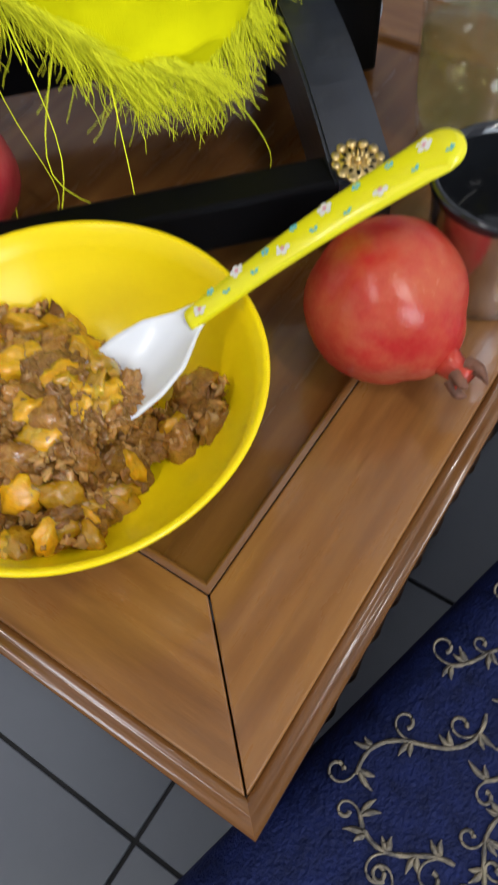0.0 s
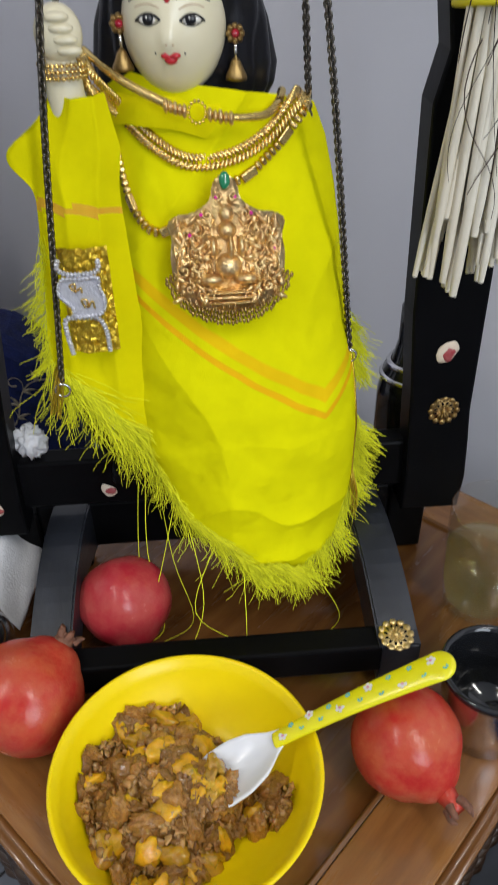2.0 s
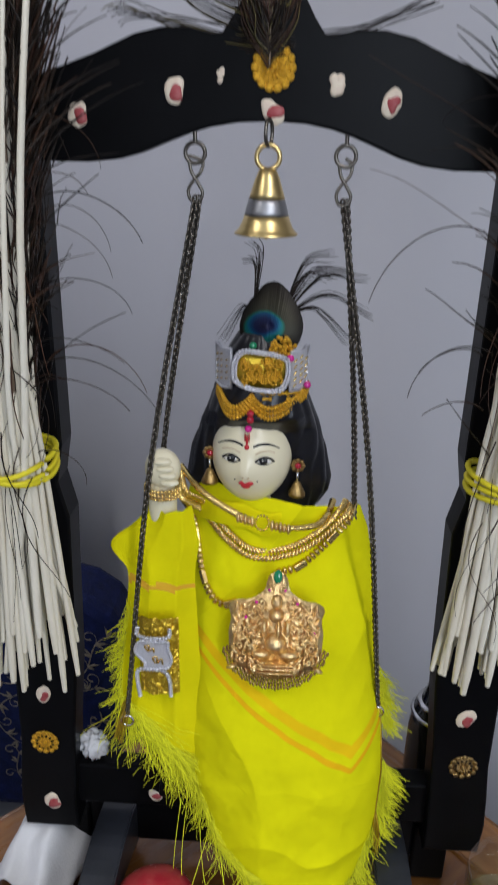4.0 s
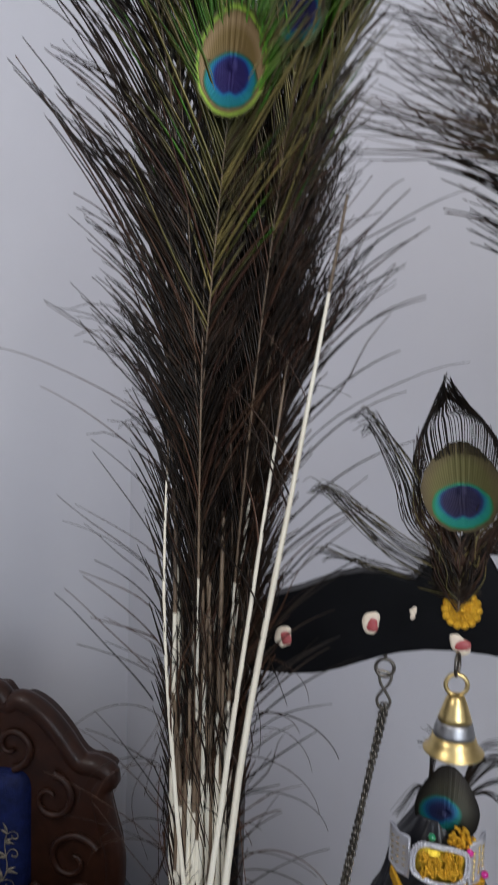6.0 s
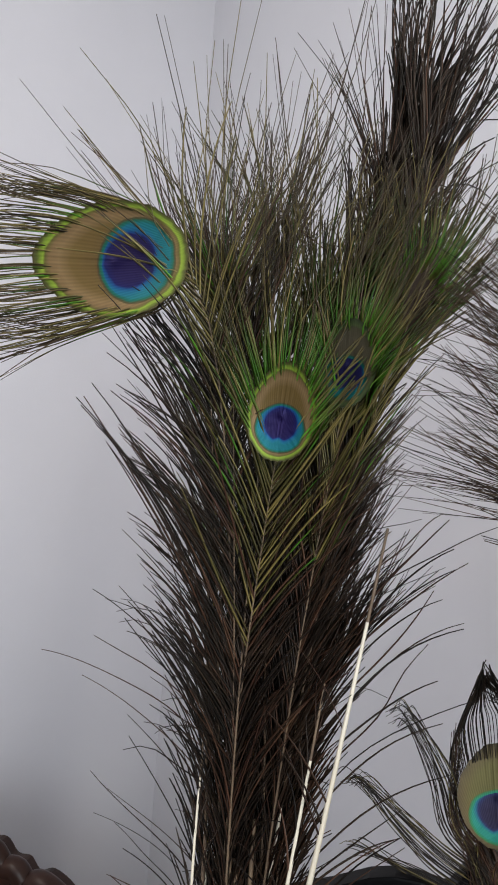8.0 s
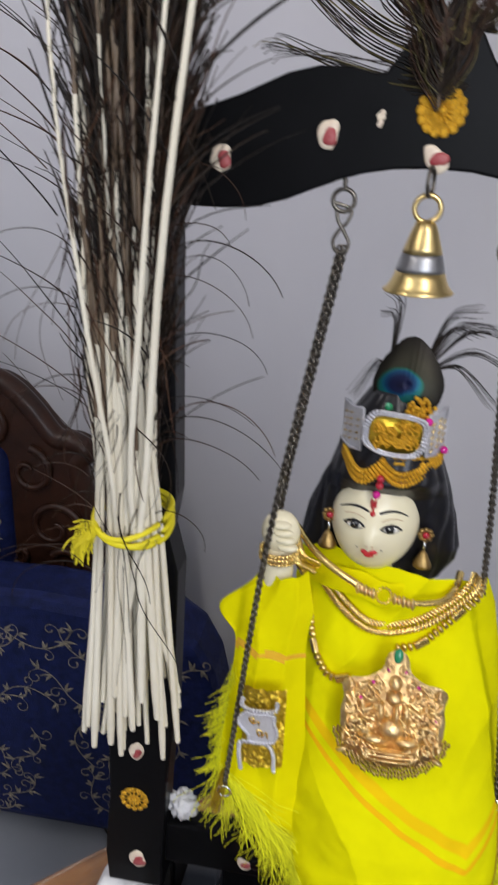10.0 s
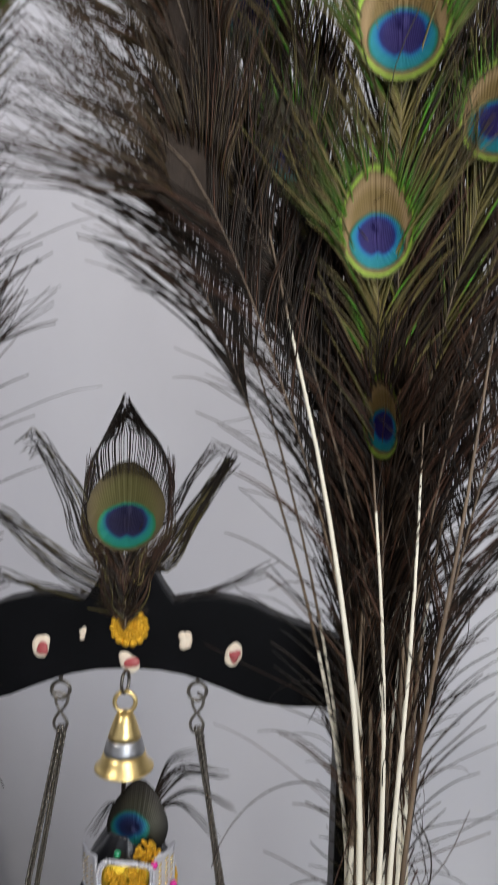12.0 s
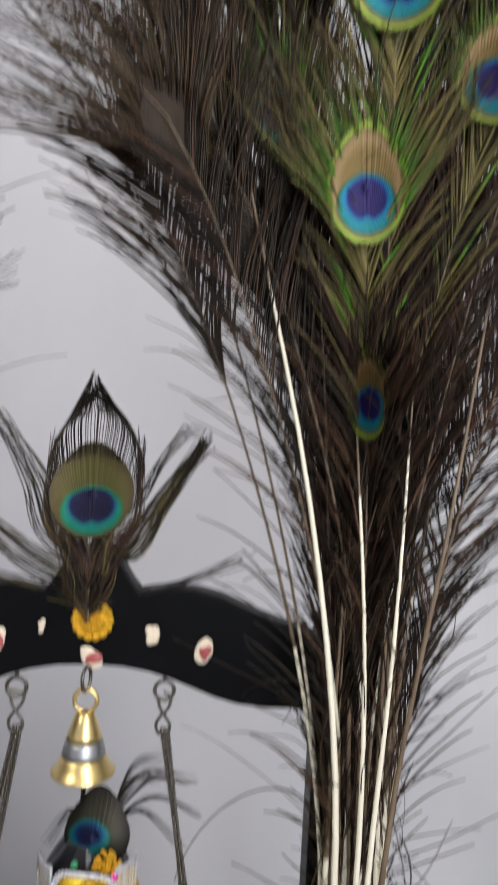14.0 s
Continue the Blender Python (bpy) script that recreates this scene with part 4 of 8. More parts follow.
def links(ctrl, pitch, wire, width):
    """A twisted curb chain along a line, link by link."""
    p = curve_points(ctrl, 400)
    ln = np.r_[0, np.cumsum(np.linalg.norm(np.diff(p, axis=0), axis=1))]
    n = int(ln[-1] / pitch)
    seg = 12
    pts = []
    for i in range(n):
        s = (i + 0.5) * pitch
        c = np.array([np.interp(s, ln, p[:, a]) for a in range(3)])
        d = np.array([np.interp(s + 1e-3, ln, p[:, a]) - np.interp(s - 1e-3, ln, p[:, a]) for a in range(3)])
        d /= np.linalg.norm(d)
        a = np.cross(d, [0, 1, 0.1])
        a /= np.linalg.norm(a)
        b = np.cross(d, a)
        w = 0.6 + (math.pi / 2 if i % 2 else 0)
        side = a * math.cos(w) + b * math.sin(w)
        t = np.linspace(0, 2 * np.pi, seg)
        pts.append(c + np.outer(np.cos(t), d) * pitch * 0.82 + np.outer(np.sin(t), side) * width)
    return strands("chain_links", np.array(pts), np.full((n, seg), wire), 4)


for side, hx in ((-1, -0.0565), (1, 0.0565)):
    hang = thing("swing_chain", "dark twisted steel chain hanging from the beam hook", "chain", (hx, 0.553, 1.29), "chains of the swing")
    me = ring_mesh(0.0075, 0.0016, 22, 8)
    part("screw_eye", me, STEEL, hang, "dark screw eye", m=pose(0, 0, -0.0085))
    tube_part("screw_stem", [(0, 0, -0.002), (0, 0, 0.006), (0, 0, 0.016)], 0.0016, STEEL, hang, count=6, sides=8)
    s_hook = [(0.004 * side - 0.004, 0, -0.010), (0.005, 0.001, -0.014), (0.004, 0, -0.022), (-0.002, 0, -0.029), (-0.0055, 0, -0.036), (-0.003, 0, -0.043), (0.003, 0, -0.043), (0.0055, 0, -0.037), (0.002, 0, -0.030), (-0.003, 0, -0.022), (-0.0045, 0, -0.014)]
    tube_part("s_hook", s_hook, 0.0013, STEEL, hang, "bent steel hook", 50, 8)
    low = (-0.1200, 0.510, 0.775) if side < 0 else (0.124, 0.545, 0.772)
    back = (-0.118, 0.61, 0.76) if side < 0 else (0.102, 0.62, 0.80)
    for end, mid in ((low, 0.0), (back, 0.003)):
        a = np.array((hx, 0.553, 1.29))
        bow = -0.013 if side < 0 and end is low else 0.0
        ctrl = [(mid, 0.001, -0.040), tuple((np.array(end) - a) * 0.5 + np.array([0.004 * side, bow, -0.002])), tuple(np.array(end) - a)]
        tagged(part("chain_strand", links(ctrl, 0.0034, 0.00094, 0.0024), STEEL, hang), kind="stuff")
    part("end_ring", ring_mesh(0.006, 0.0012, 16, 6), SILVER, hang, m=Matrix.Translation(np.array(low) - np.array((hx, 0.553, 1.29)) + np.array((0.0, 0, -0.006))))

bell = thing("brass_bell", "small polished brass bell with a silver band under the beam", "bell", (-0.0008, 0.533, 1.2262))
part("body", lathe([(0.0, 0.0470), (0.0034, 0.0467), (0.0066, 0.0450), (0.0088, 0.0400), (0.0106, 0.0345), (0.0122, 0.0295), (0.0134, 0.0255)], 48), BRASS, bell)
part("band", lathe([(0.0134, 0.0255), (0.0143, 0.0225), (0.0152, 0.0195), (0.0158, 0.0167), (0.0165, 0.0138)], 48), DULL_SILVER, bell, "silver band")
part("lip", lathe([(0.0165, 0.0138), (0.0181, 0.0090), (0.0200, 0.0050), (0.0222, 0.0022), (0.0240, 0.0008), (0.0236, 0.0), (0.0200, 0.004), (0.0145, 0.0138)], 48), BRASS, bell)
part("clapper", lathe([(0.0, -0.004), (0.004, -0.002), (0.005, 0.002), (0.003, 0.006), (0.0, 0.012)], 16), BRASS, bell)
part("loop", ring_mesh(0.0085, 0.0018, 22, 8), BRASS, bell, m=pose(0, 0, 0.054))
part("hanger", ring_mesh(0.0065, 0.0014, 16, 8, 1.4), STEEL, bell, m=pose(0, 0, 0.0705, 0, 0, 70))


# ---------------------------------------------------------------- bowl, food and spoon
BOWL = Vector((-0.035, 0.286, TABLE_Z))
bowl = lathe([(0.0, 0.004), (0.04, 0.004), (0.042, 0.0), (0.047, 0.0), (0.049, 0.006), (0.070, 0.020), (0.086, 0.040), (0.0955, 0.062), (0.0995, 0.0705), (0.1018, 0.0718), (0.1022, 0.0735), (0.1008, 0.0745),
              (0.0985, 0.0735), (0.0935, 0.0625), (0.084, 0.042), (0.068, 0.0235), (0.048, 0.012), (0.02, 0.0085), (0.0, 0.008)], 96)
bowl = tagged(part("bowl", bowl, PLASTIC, m=Matrix.Translation(BOWL)), "bright yellow plastic bowl on the table", "bowl")

food = thing("sweet_halwa", "chunky brown cooked sweet with yellow fruit pieces in the bowl", "food", BOWL)


def unit_ico(sub):
    bm = bmesh.new()
    bmesh.ops.create_icosphere(bm, subdivisions=sub, radius=1.0)
    v = np.array([v.co[:] for v in bm.verts])
    bm.verts.ensure_lookup_table()
    f = np.array([[x.index for x in g.verts] for g in bm.faces])
    bm.free()
    return v, f


def lumps(count, seed, rmin, rmax, sub, rough, area, base):
    """Knobbly lumps heaped on a bed; one mesh."""
    rng = random.Random(seed)
    ico, faces = unit_ico(sub)
    forms = []
    for k in range(24):
        o = Vector((rng.random() * 50, rng.random() * 50, 0))
        forms.append(ico * np.array([1 + rough * noise.noise(Vector(p) * 1.4 + o) + rough * 0.7 * noise.noise(Vector(p) * 3.6 + o) for p in ico])[:, None])
    co, fs = [], []
    for _ in range(count):
        for _ in range(60):
            a, r = rng.uniform(0, 6.283), math.sqrt(rng.random())
            x, y = area[0] + area[2] * r * math.cos(a), area[1] + area[3] * r * math.sin(a)
            if base(x, y) is not None:
                break
        else:
            continue
        s = rng.uniform(rmin, rmax)
        z = base(x, y) + rng.uniform(-0.4, 0.35) * s
        rot = np.array(Euler((rng.uniform(0, 6), rng.uniform(0, 6), rng.uniform(0, 6))).to_matrix())
        p = (rng.choice(forms) * np.array((s * rng.uniform(0.8, 1.6), s, s * rng.uniform(0.5, 0.9)))) @ rot.T + np.array((x, y, z))
        fs.append(faces + len(ico) * len(co))
        co.append(p)
    me = bpy.data.meshes.new("lumps")
    me.from_pydata(np.concatenate(co).tolist(), [], np.concatenate(fs).tolist())
    return me


def heap(x, y):
    """Height of the heap of sweet over the bowl's base; None off it."""
    r1 = math.hypot((x + 0.021) / 0.058, (y - 0.003) / 0.074) * (1 + 0.22 * noise.noise(Vector((x * 30, y * 30, 3.1))))
    r2 = math.hypot((x - 0.052) / 0.024, (y + 0.010) / 0.016) * (1 + 0.25 * noise.noise(Vector((x * 50, y * 50, 7.7))))
    if r1 > 1 and r2 > 1:
        return None
    # the scoop keeps a hollow in the heap
    ax, ay = 0.065, 0.023
    k = max(0.0, min(1.0, ((ax - x) * 0.866 + (ay - y) * 0.50) / 0.060))
    if math.hypot(x - (ax - 0.022 * k), y - (ay - 0.012 * k)) < 0.0165:
        return None
    rr = math.hypot(x, y)
    bed = np.interp(rr, [0.02, 0.048, 0.068, 0.084, 0.0935], [0.0085, 0.012, 0.0235, 0.042, 0.0625])
    return max(float(bed) + 0.006, 0.036 * (1 - min(1, r1) ** 3) + 0.012 if r1 < 1 else float(bed) + 0.008)




def mound():
    """The sweet's wet, crumbly body: one rough heap with a broken outline."""
    n = 250
    idx, co, fs = {}, [], []
    for a in range(n):
        for b in range(n):
            x, y = -0.09 + 0.18 * a / (n - 1), -0.09 + 0.18 * b / (n - 1)
            h = heap(x, y)
            if h is None:
                continue
            p = Vector((x, y, 0))
            h += 0.0080 * noise.noise(p * 75) + 0.0070 * noise.noise(p * 170 + Vector((4, 1, 0))) + 0.0022 * noise.noise(p * 400) + 0.0008 * abs(noise.noise(p * 900))
            idx[a, b] = len(co)
            co.append((x + 0.0025 * noise.noise(p * 200 + Vector((9, 9, 9))), y + 0.0025 * noise.noise(p * 200 + Vector((1, 5, 2))), h))
    for a in range(n - 1):
        for b in range(n - 1):
            q = [idx.get(k) for k in ((a, b), (a + 1, b), (a + 1, b + 1), (a, b + 1))]
            if None not in q:
                fs.append(q)
    me = bpy.data.meshes.new("mound")
    me.from_pydata(co, [], fs)
    return me


def on_heap(rise):
    return lambda x, y: None if heap(x, y) is None else heap(x, y) + rise


part("mound", mound(), HALWA, food, "glistening brown sweet")
tagged(part("crumb_mass", lumps(130, 5, 0.0065, 0.0125, 4, 0.34, (0, 0, 0.085, 0.085), on_heap(-0.0030)), HALWA, food, "glistening brown crumbs"), kind="stuff")
tagged(part("fruit", lumps(40, 9, 0.0080, 0.0118, 3, 0.40, (0, 0, 0.08, 0.08), on_heap(0.0004)), FRUIT, food, "soft golden fruit pieces"), kind="stuff")
tagged(part("flake_layer", lumps(640, 14, 0.0012, 0.0036, 2, 1.0, (0, 0, 0.08, 0.08), on_heap(0.0030)), FLAKE, food, "pale translucent flakes"), kind="stuff")

# a helping heaped on the scoop
tagged(part("crumb_mass", lumps(110, 21, 0.0026, 0.0066, 3, 0.75, (0.014, -0.006, 0.019, 0.021), lambda x, y: 0.0565 - 12 * ((x - 0.012) ** 2 + (y + 0.006) ** 2)), HALWA, food, "glistening brown crumbs"), kind="stuff")
tagged(part("fruit", lumps(9, 22, 0.0060, 0.0090, 3, 0.5, (0.012, -0.004, 0.016, 0.018), lambda x, y: 0.0590), FRUIT, food, "soft golden fruit pieces"), kind="stuff")

# spoon: white bowl in the sweet, yellow flowered handle resting on the rim
NECK = Vector((0.0345, 0.3055, 0.5685))
TIP = Vector((0.1665, 0.3135, 0.640))
spoon = thing("spoon", "white melamine spoon with a flowered yellow handle resting in the bowl", "spoon", NECK)
axis = (TIP - NECK).normalized()
wide = axis.cross(Vector((0, 0, 1))).normalized()
up = wide.cross(axis).normalized()
SP = Matrix((axis, -wide, up)).transposed().to_4x4()


def blade(stations, thick, seg=18):
    """A rounded bar along x from (x, half width, z, scale of thickness)."""
    bm = bmesh.new()
    rows = []
    for x, w, z, k in stations:
        rows.append([bm.verts.new((x, w * math.cos(a), z + thick * k * math.sin(a))) for a in np.linspace(0, 2 * math.pi, seg, endpoint=False)])
    for a, b in zip(rows, rows[1:]):
        for i in range(seg):
            bm.faces.new((a[i], a[(i + 1) % seg], b[(i + 1) % seg], b[i]))
    bm.faces.new(rows[0]), bm.faces.new(rows[-1])
    bmesh.ops.recalc_face_normals(bm, faces=bm.faces)
    return bm


LEN = (TIP - NECK).length
st = [(-0.002, 0.0062, 0, 0.9)]
for t in [*np.linspace(0, 0.92, 18), *(1 - 0.08 * (1 - np.sin(np.linspace(0, math.pi / 2, 12))))]:
    w = 0.0066 + 0.0062 * t ** 1.1
    k = math.sqrt(max(0.004, 1 - (max(0, t - 0.92) / 0.08) ** 2))
    st.append((t * LEN, w * k, 0.004 * math.sin(math.pi * t), 0.3 + 0.7 * k))
part("handle", blade(st, 0.0042), SPOON_Y, spoon, "yellow handle printed with flowers", m=SP)
# the scoop dips from the neck into the sweet
DIP = Vector((-0.034, 0.276, 0.5475)) - NECK
dx = DIP.normalized()
dy = dx.cross(Vector((0, 0, 1))).normalized()
SC = Matrix((dx, dy, dx.cross(dy) * -1 if dx.cross(dy).z < 0 else dx.cross(dy))).transposed().to_4x4()
bm = bmesh.new()
rows = []
for t in np.linspace(0, 1, 24):
    x = -0.006 + (DIP.length + 0.006) * t
    w = np.interp(t, [0, 0.12, 0.3, 0.5, 0.7, 0.85, 0.94, 1], [0.0060, 0.0095, 0.0185, 0.0225, 0.0222, 0.0180, 0.0120, 0.002])
    sink = 0.0085 * math.sin(math.pi * max(0, min(1, (t - 0.1) / 0.9))) ** 0.7
    rows.append([bm.verts.new((x, w * q, 0.001 - sink * (1 - q * q))) for q in np.linspace(-1, 1, 15)])
for a, b in zip(rows, rows[1:]):
    for i in range(14):
        bm.faces.new((a[i], a[i + 1], b[i + 1], b[i]))
bmesh.ops.recalc_face_normals(bm, faces=bm.faces)
bmesh.ops.solidify(bm, geom=bm.faces[:], thickness=0.0018)
bmesh.ops.recalc_face_normals(bm, faces=bm.faces)
part("scoop", bm, WHITE_P, spoon, "white scoop", m=SC)
rngp = random.Random(3)
for i in range(17):
    t = 0.05 + 0.9 * i / 16
    w = 0.0066 + 0.0062 * t
    y = w * (0.62 if i % 2 else -0.45) * rngp.uniform(0.5, 1.0)
    z = 0.004 * math.sin(math.pi * t) + 0.0042 * math.sqrt(max(0, 1 - (y / w) ** 2)) + 0.0002
    big = i % 3 == 0
    bm = bmesh.new()
    for k in range(5):
        a = 2 * math.pi * k / 5 + i
        rr = 0.0025 if big else 0.0015
        bmesh.ops.create_circle(bm, cap_ends=True, segments=8, radius=rr * 0.62, matrix=Matrix.Translation((t * LEN + rr * math.cos(a), y + rr * math.sin(a), z - 0.12 * abs(y) * math.sin(a))))
    fl = part("printed_flower", bm, PALE if big else TEAL_P, spoon, m=SP)
    if big:
        bm = bmesh.new()
        bmesh.ops.create_circle(bm, cap_ends=True, segments=10, radius=0.0011, matrix=Matrix.Translation((t * LEN, y, z + 0.0003)))
        part("flower_heart", bm, PINK, fl)


# ---------------------------------------------------------------- pomegranates
def pomegranate(label, m, r, skin, calyx_len=0.016, seed=0):
    p = thing("pomegranate", label, "fruit", group="pomegranates on the table")
    p.matrix_basis = m
    bm = bmesh.new()
    bmesh.ops.create_uvsphere(bm, u_segments=48, v_segments=32, radius=r)
    o = Vector((seed * 7.3, seed, 2))
    for v in bm.verts:
        d = v.co.normalized()
        a = math.atan2(d.y, d.x)
        k = 1 + 0.022 * math.cos(6 * a + seed) * (1 - d.z ** 2) + 0.035 * noise.noise(d * 1.8 + o)
        k += 0.16 * max(0, d.z - 0.86) / 0.14 * 0.9 - 0.03 * max(0, -d.z - 0.85) / 0.15
        v.co = d * r * k
        v.co.z *= 0.95
    body = part("skin", bm, skin, p)
    rng = random.Random(seed)
    ln = calyx_len
    bm = lathe([(r * 0.22, r * 0.98), (r * 0.17, r * 1.03 + ln * 0.3), (r * 0.15, r * 1.05 + ln * 0.6), (r * 0.19, r * 1.05 + ln * 0.9), (r * 0.12, r * 1.05 + ln * 0.8), (r * 0.05, r * 1.0 + ln * 0.4)], 18, 0.2, seed)
    cal = part("calyx", bm, [skin if calyx_len > 0.012 else CALYX], p, "crown of the fruit")
    for k in range(5):
        a = 2 * math.pi * k / 5 + rng.uniform(-0.2, 0.2)
        if rng.random() < 0.25 and calyx_len < 0.02:
            continue
        wide_tip = 0.9 if ln > 0.012 else 1.7
        tip = (r * 0.16 * math.cos(a) * wide_tip, r * 0.16 * math.sin(a) * wide_tip, r * 1.05 + ln * rng.uniform(1.1, 1.5))
        tube_part("sepal", [(r * 0.15 * math.cos(a), r * 0.15 * math.sin(a), r * 1.02 + ln * 0.6), ((r * 0.2) * math.cos(a), r * 0.2 * math.sin(a), r * 1.05 + ln), tip],
                  [0.0038, 0.003, 0.0006], CALYX, cal, count=8, sides=7)
    return p


def aim(x, y, z, direction):
    """A pose whose z points along direction."""
    return Matrix.Translation((x, y, z)) @ Vector(direction).to_track_quat("Z", "Y").to_matrix().to_4x4()


pomegranate("ripe red pomegranate with a dry crown beside the bowl", aim(0.140, 0.3095, 0.5445, (0.42, -0.85, -0.12)), 0.0455, POME, 0.016, 1)
pomegranate("deep pink red pomegranate inside the swing's base", aim(-0.0935, 0.480, 0.5455, (0.25, -0.75, -0.5)), 0.0455, POME_DEEP, 0.008, 2)
pomegranate("large orange red pomegranate beside the bowl", aim(-0.172, 0.377, 0.548, (0.55, 0.62, 0.42)), 0.050, POME, 0.010, 3)

# ---------------------------------------------------------------- cup and glass
cup = thing("steel_cup", "steel cup with black enamel inside next to the pomegranate", "cup", (0.2185, 0.344, TABLE_Z))
part("body", lathe([(0.0, 0.0), (0.030, 0.0), (0.033, 0.003), (0.0385, 0.04), (0.0415, 0.076), (0.0415, 0.080), (0.0395, 0.080)], 56, caps=False), SILVER, cup, "brushed steel outside")
part("lining", lathe([(0.0432, 0.077), (0.0445, 0.081), (0.0435, 0.0845), (0.040, 0.084), (0.0385, 0.078), (0.0355, 0.045), (0.031, 0.022), (0.0, 0.020)], 56, caps=False), CUP_BLACK, cup, "black enamel rim and inside")

glass = thing("drinking_glass", "clear glass half full of pale yellow drink", "glass", (0.264, 0.486, TABLE_Z))
part("wall", lathe([(0.0, 0.0), (0.031, 0.0), (0.036, 0.003), (0.040, 0.030), (0.0425, 0.070), (0.0435, 0.124), (0.0430, 0.1258), (0.0418, 0.1245), (0.0410, 0.075), (0.0385, 0.030), (0.034, 0.010), (0.0, 0.009)], 64, caps=False), GLASS, glass)
part("drink", lathe([(0.0, 0.0095), (0.0338, 0.0105), (0.0381, 0.031), (0.0405, 0.070), (0.0, 0.0705)], 64), DRINK, glass, "pale yellow drink")
part("meniscus", lathe([(0.0395, 0.0715), (0.0407, 0.0722), (0.0409, 0.0706), (0.0398, 0.0708)], 64, caps=False), DRINK, glass, "ring of drink against the glass")

bottle = thing("dark_bottle", "dark slender bottle with silver rings behind the upright", "bottle", (0.214, 0.640, TABLE_Z))
part("body", lathe([(0.0, 0.016), (0.033, 0.016), (0.035, 0.020), (0.035, 0.165), (0.031, 0.190), (0.022, 0.205), (0.018, 0.225), (0.018, 0.262), (0.0, 0.264)], 40), SMOKE, bottle)
part("base_ring", lathe([(0.0, 0.0), (0.034, 0.0), (0.036, 0.003), (0.036, 0.016), (0.0, 0.016)], 40), SILVER, bottle, "bright steel base")
for z, r in ((0.186, 0.0325), (0.199, 0.0265)):
    part("ring", lathe([(r, z - 0.003), (r + 0.0022, z), (r, z + 0.003)], 40), SILVER, bottle, "silver ring")

# folded white cloth and a silver statue beside the upright
cloth = bmesh.new()
bmesh.ops.create_grid(cloth, x_segments=40, y_segments=30, size=0.5)
for v in cloth.verts:
    x, y = v.co.x, v.co.y
    v.co = Vector((x * 0.095, y * 0.13, 0.060 * (1 - (2 * x) ** 2 * 0.9) * (0.75 + 0.25 * math.cos(y * 5)) + 0.006 * math.sin(14 * x + 5 * y) + 0.01 * noise.noise(Vector((x * 5, y * 5, 1)))))
bmesh.ops.solidify(cloth, geom=cloth.faces[:], thickness=0.002)
tagged(part("folded_cloth", cloth, CLOTH_W, m=Matrix.Translation((-0.232, 0.560, TABLE_Z + 0.012)) @ pose(0, 0, 0, 0, 0, -15)), "crumpled white cloth lying by the swing", "cloth")
tissue = bmesh.new()
bmesh.ops.create_icosphere(tissue, subdivisions=4, radius=1)
for v in tissue.verts:
    d = v.co.normalized()
    crease = abs(noise.noise(d * 2.1 + Vector((3, 1, 0)))) * 0.7 + abs(noise.noise(d * 4.7)) * 0.35
    v.co = Vector((d.x * 0.017, d.y * 0.012, d.z * 0.019)) * (1.12 - crease)
low = min(v.co.z for v in tissue.verts)
tagged(part("tissue", tissue, CLOTH_W, m=Matrix.Translation((-0.173, 0.566, 0.6590 - low))), "crumpled white tissue tucked on the rear crossbar", "tissue")
statue = bmesh.new()
for x, y, z, a, b, c in ((0, 0, 0.035, 0.030, 0.034, 0.035), (0.012, -0.018, 0.066, 0.019, 0.022, 0.020), (0.022, -0.038, 0.048, 0.009, 0.014, 0.026), (0.0, 0.0, 0.004, 0.034, 0.038, 0.006), (-0.006, -0.008, 0.078, 0.014, 0.006, 0.016)):
    bmesh.ops.create_uvsphere(statue, u_segments=24, v_segments=16, radius=1, matrix=Matrix.Translation((x, y, z)) @ Matrix.Diagonal((a, b, c, 1)))
tagged(part("silver_statue", statue, SILVER, m=Matrix.Translation((-0.226, 0.448, TABLE_Z))), "small polished silver statue standing by the swing", "statue")


# ---------------------------------------------------------------- doll and its shawl
doll_bm = bmesh.new()


def blob(bm, at_, size, index=0, seg=28, m=Matrix.Identity(4)):
    made = bmesh.ops.create_uvsphere(bm, u_segments=seg, v_segments=seg * 2 // 3, radius=1, matrix=Matrix.Translation(at_) @ m @ Matrix.Diagonal((*size, 1)))
    for f in {f for v in made["verts"] for f in v.link_faces}:
        f.material_index = index
    return made["verts"]


HEAD = Vector((-0.0095, 0.594, 1.020))
RX, RY, RZ = 0.0376, 0.0335, 0.0470


def face_y(x, z):
    return HEAD.y - RY * math.sqrt(max(0.05, 1 - ((x - HEAD.x) / RX) ** 2 - ((z - HEAD.z) / RZ) ** 2))


face = blob(doll_bm, HEAD, (RX, RY, RZ), 0, 44)
for v in face:
    d = v.co - HEAD
    if d.y < 0:
        v.co.y -= 0.0072 * math.exp(-((d.x + 0.004) / 0.0042) ** 2 - ((d.z + 0.006) / 0.009) ** 2)
        v.co.y -= 0.0012 * math.exp(-((d.x + 0.004) / 0.008) ** 2 - ((d.z + 0.016) / 0.005) ** 2)
        v.co.x -= d.x * 0.05 * max(0, -d.z) / RZ
        v.co.y += 0.0022 * (math.exp(-((abs(d.x + 0.0037) - 0.0148) / 0.008) ** 2 - ((d.z - 0.007) / 0.006) ** 2))
blob(doll_bm, (-0.006, 0.598, 0.968), (0.017, 0.016, 0.03), 0)
# hair: widest at the shoulders, drawn in under the crown, modelled in wavy locks
zs = np.linspace(0.945, 1.135, 90)
hair_rows = []
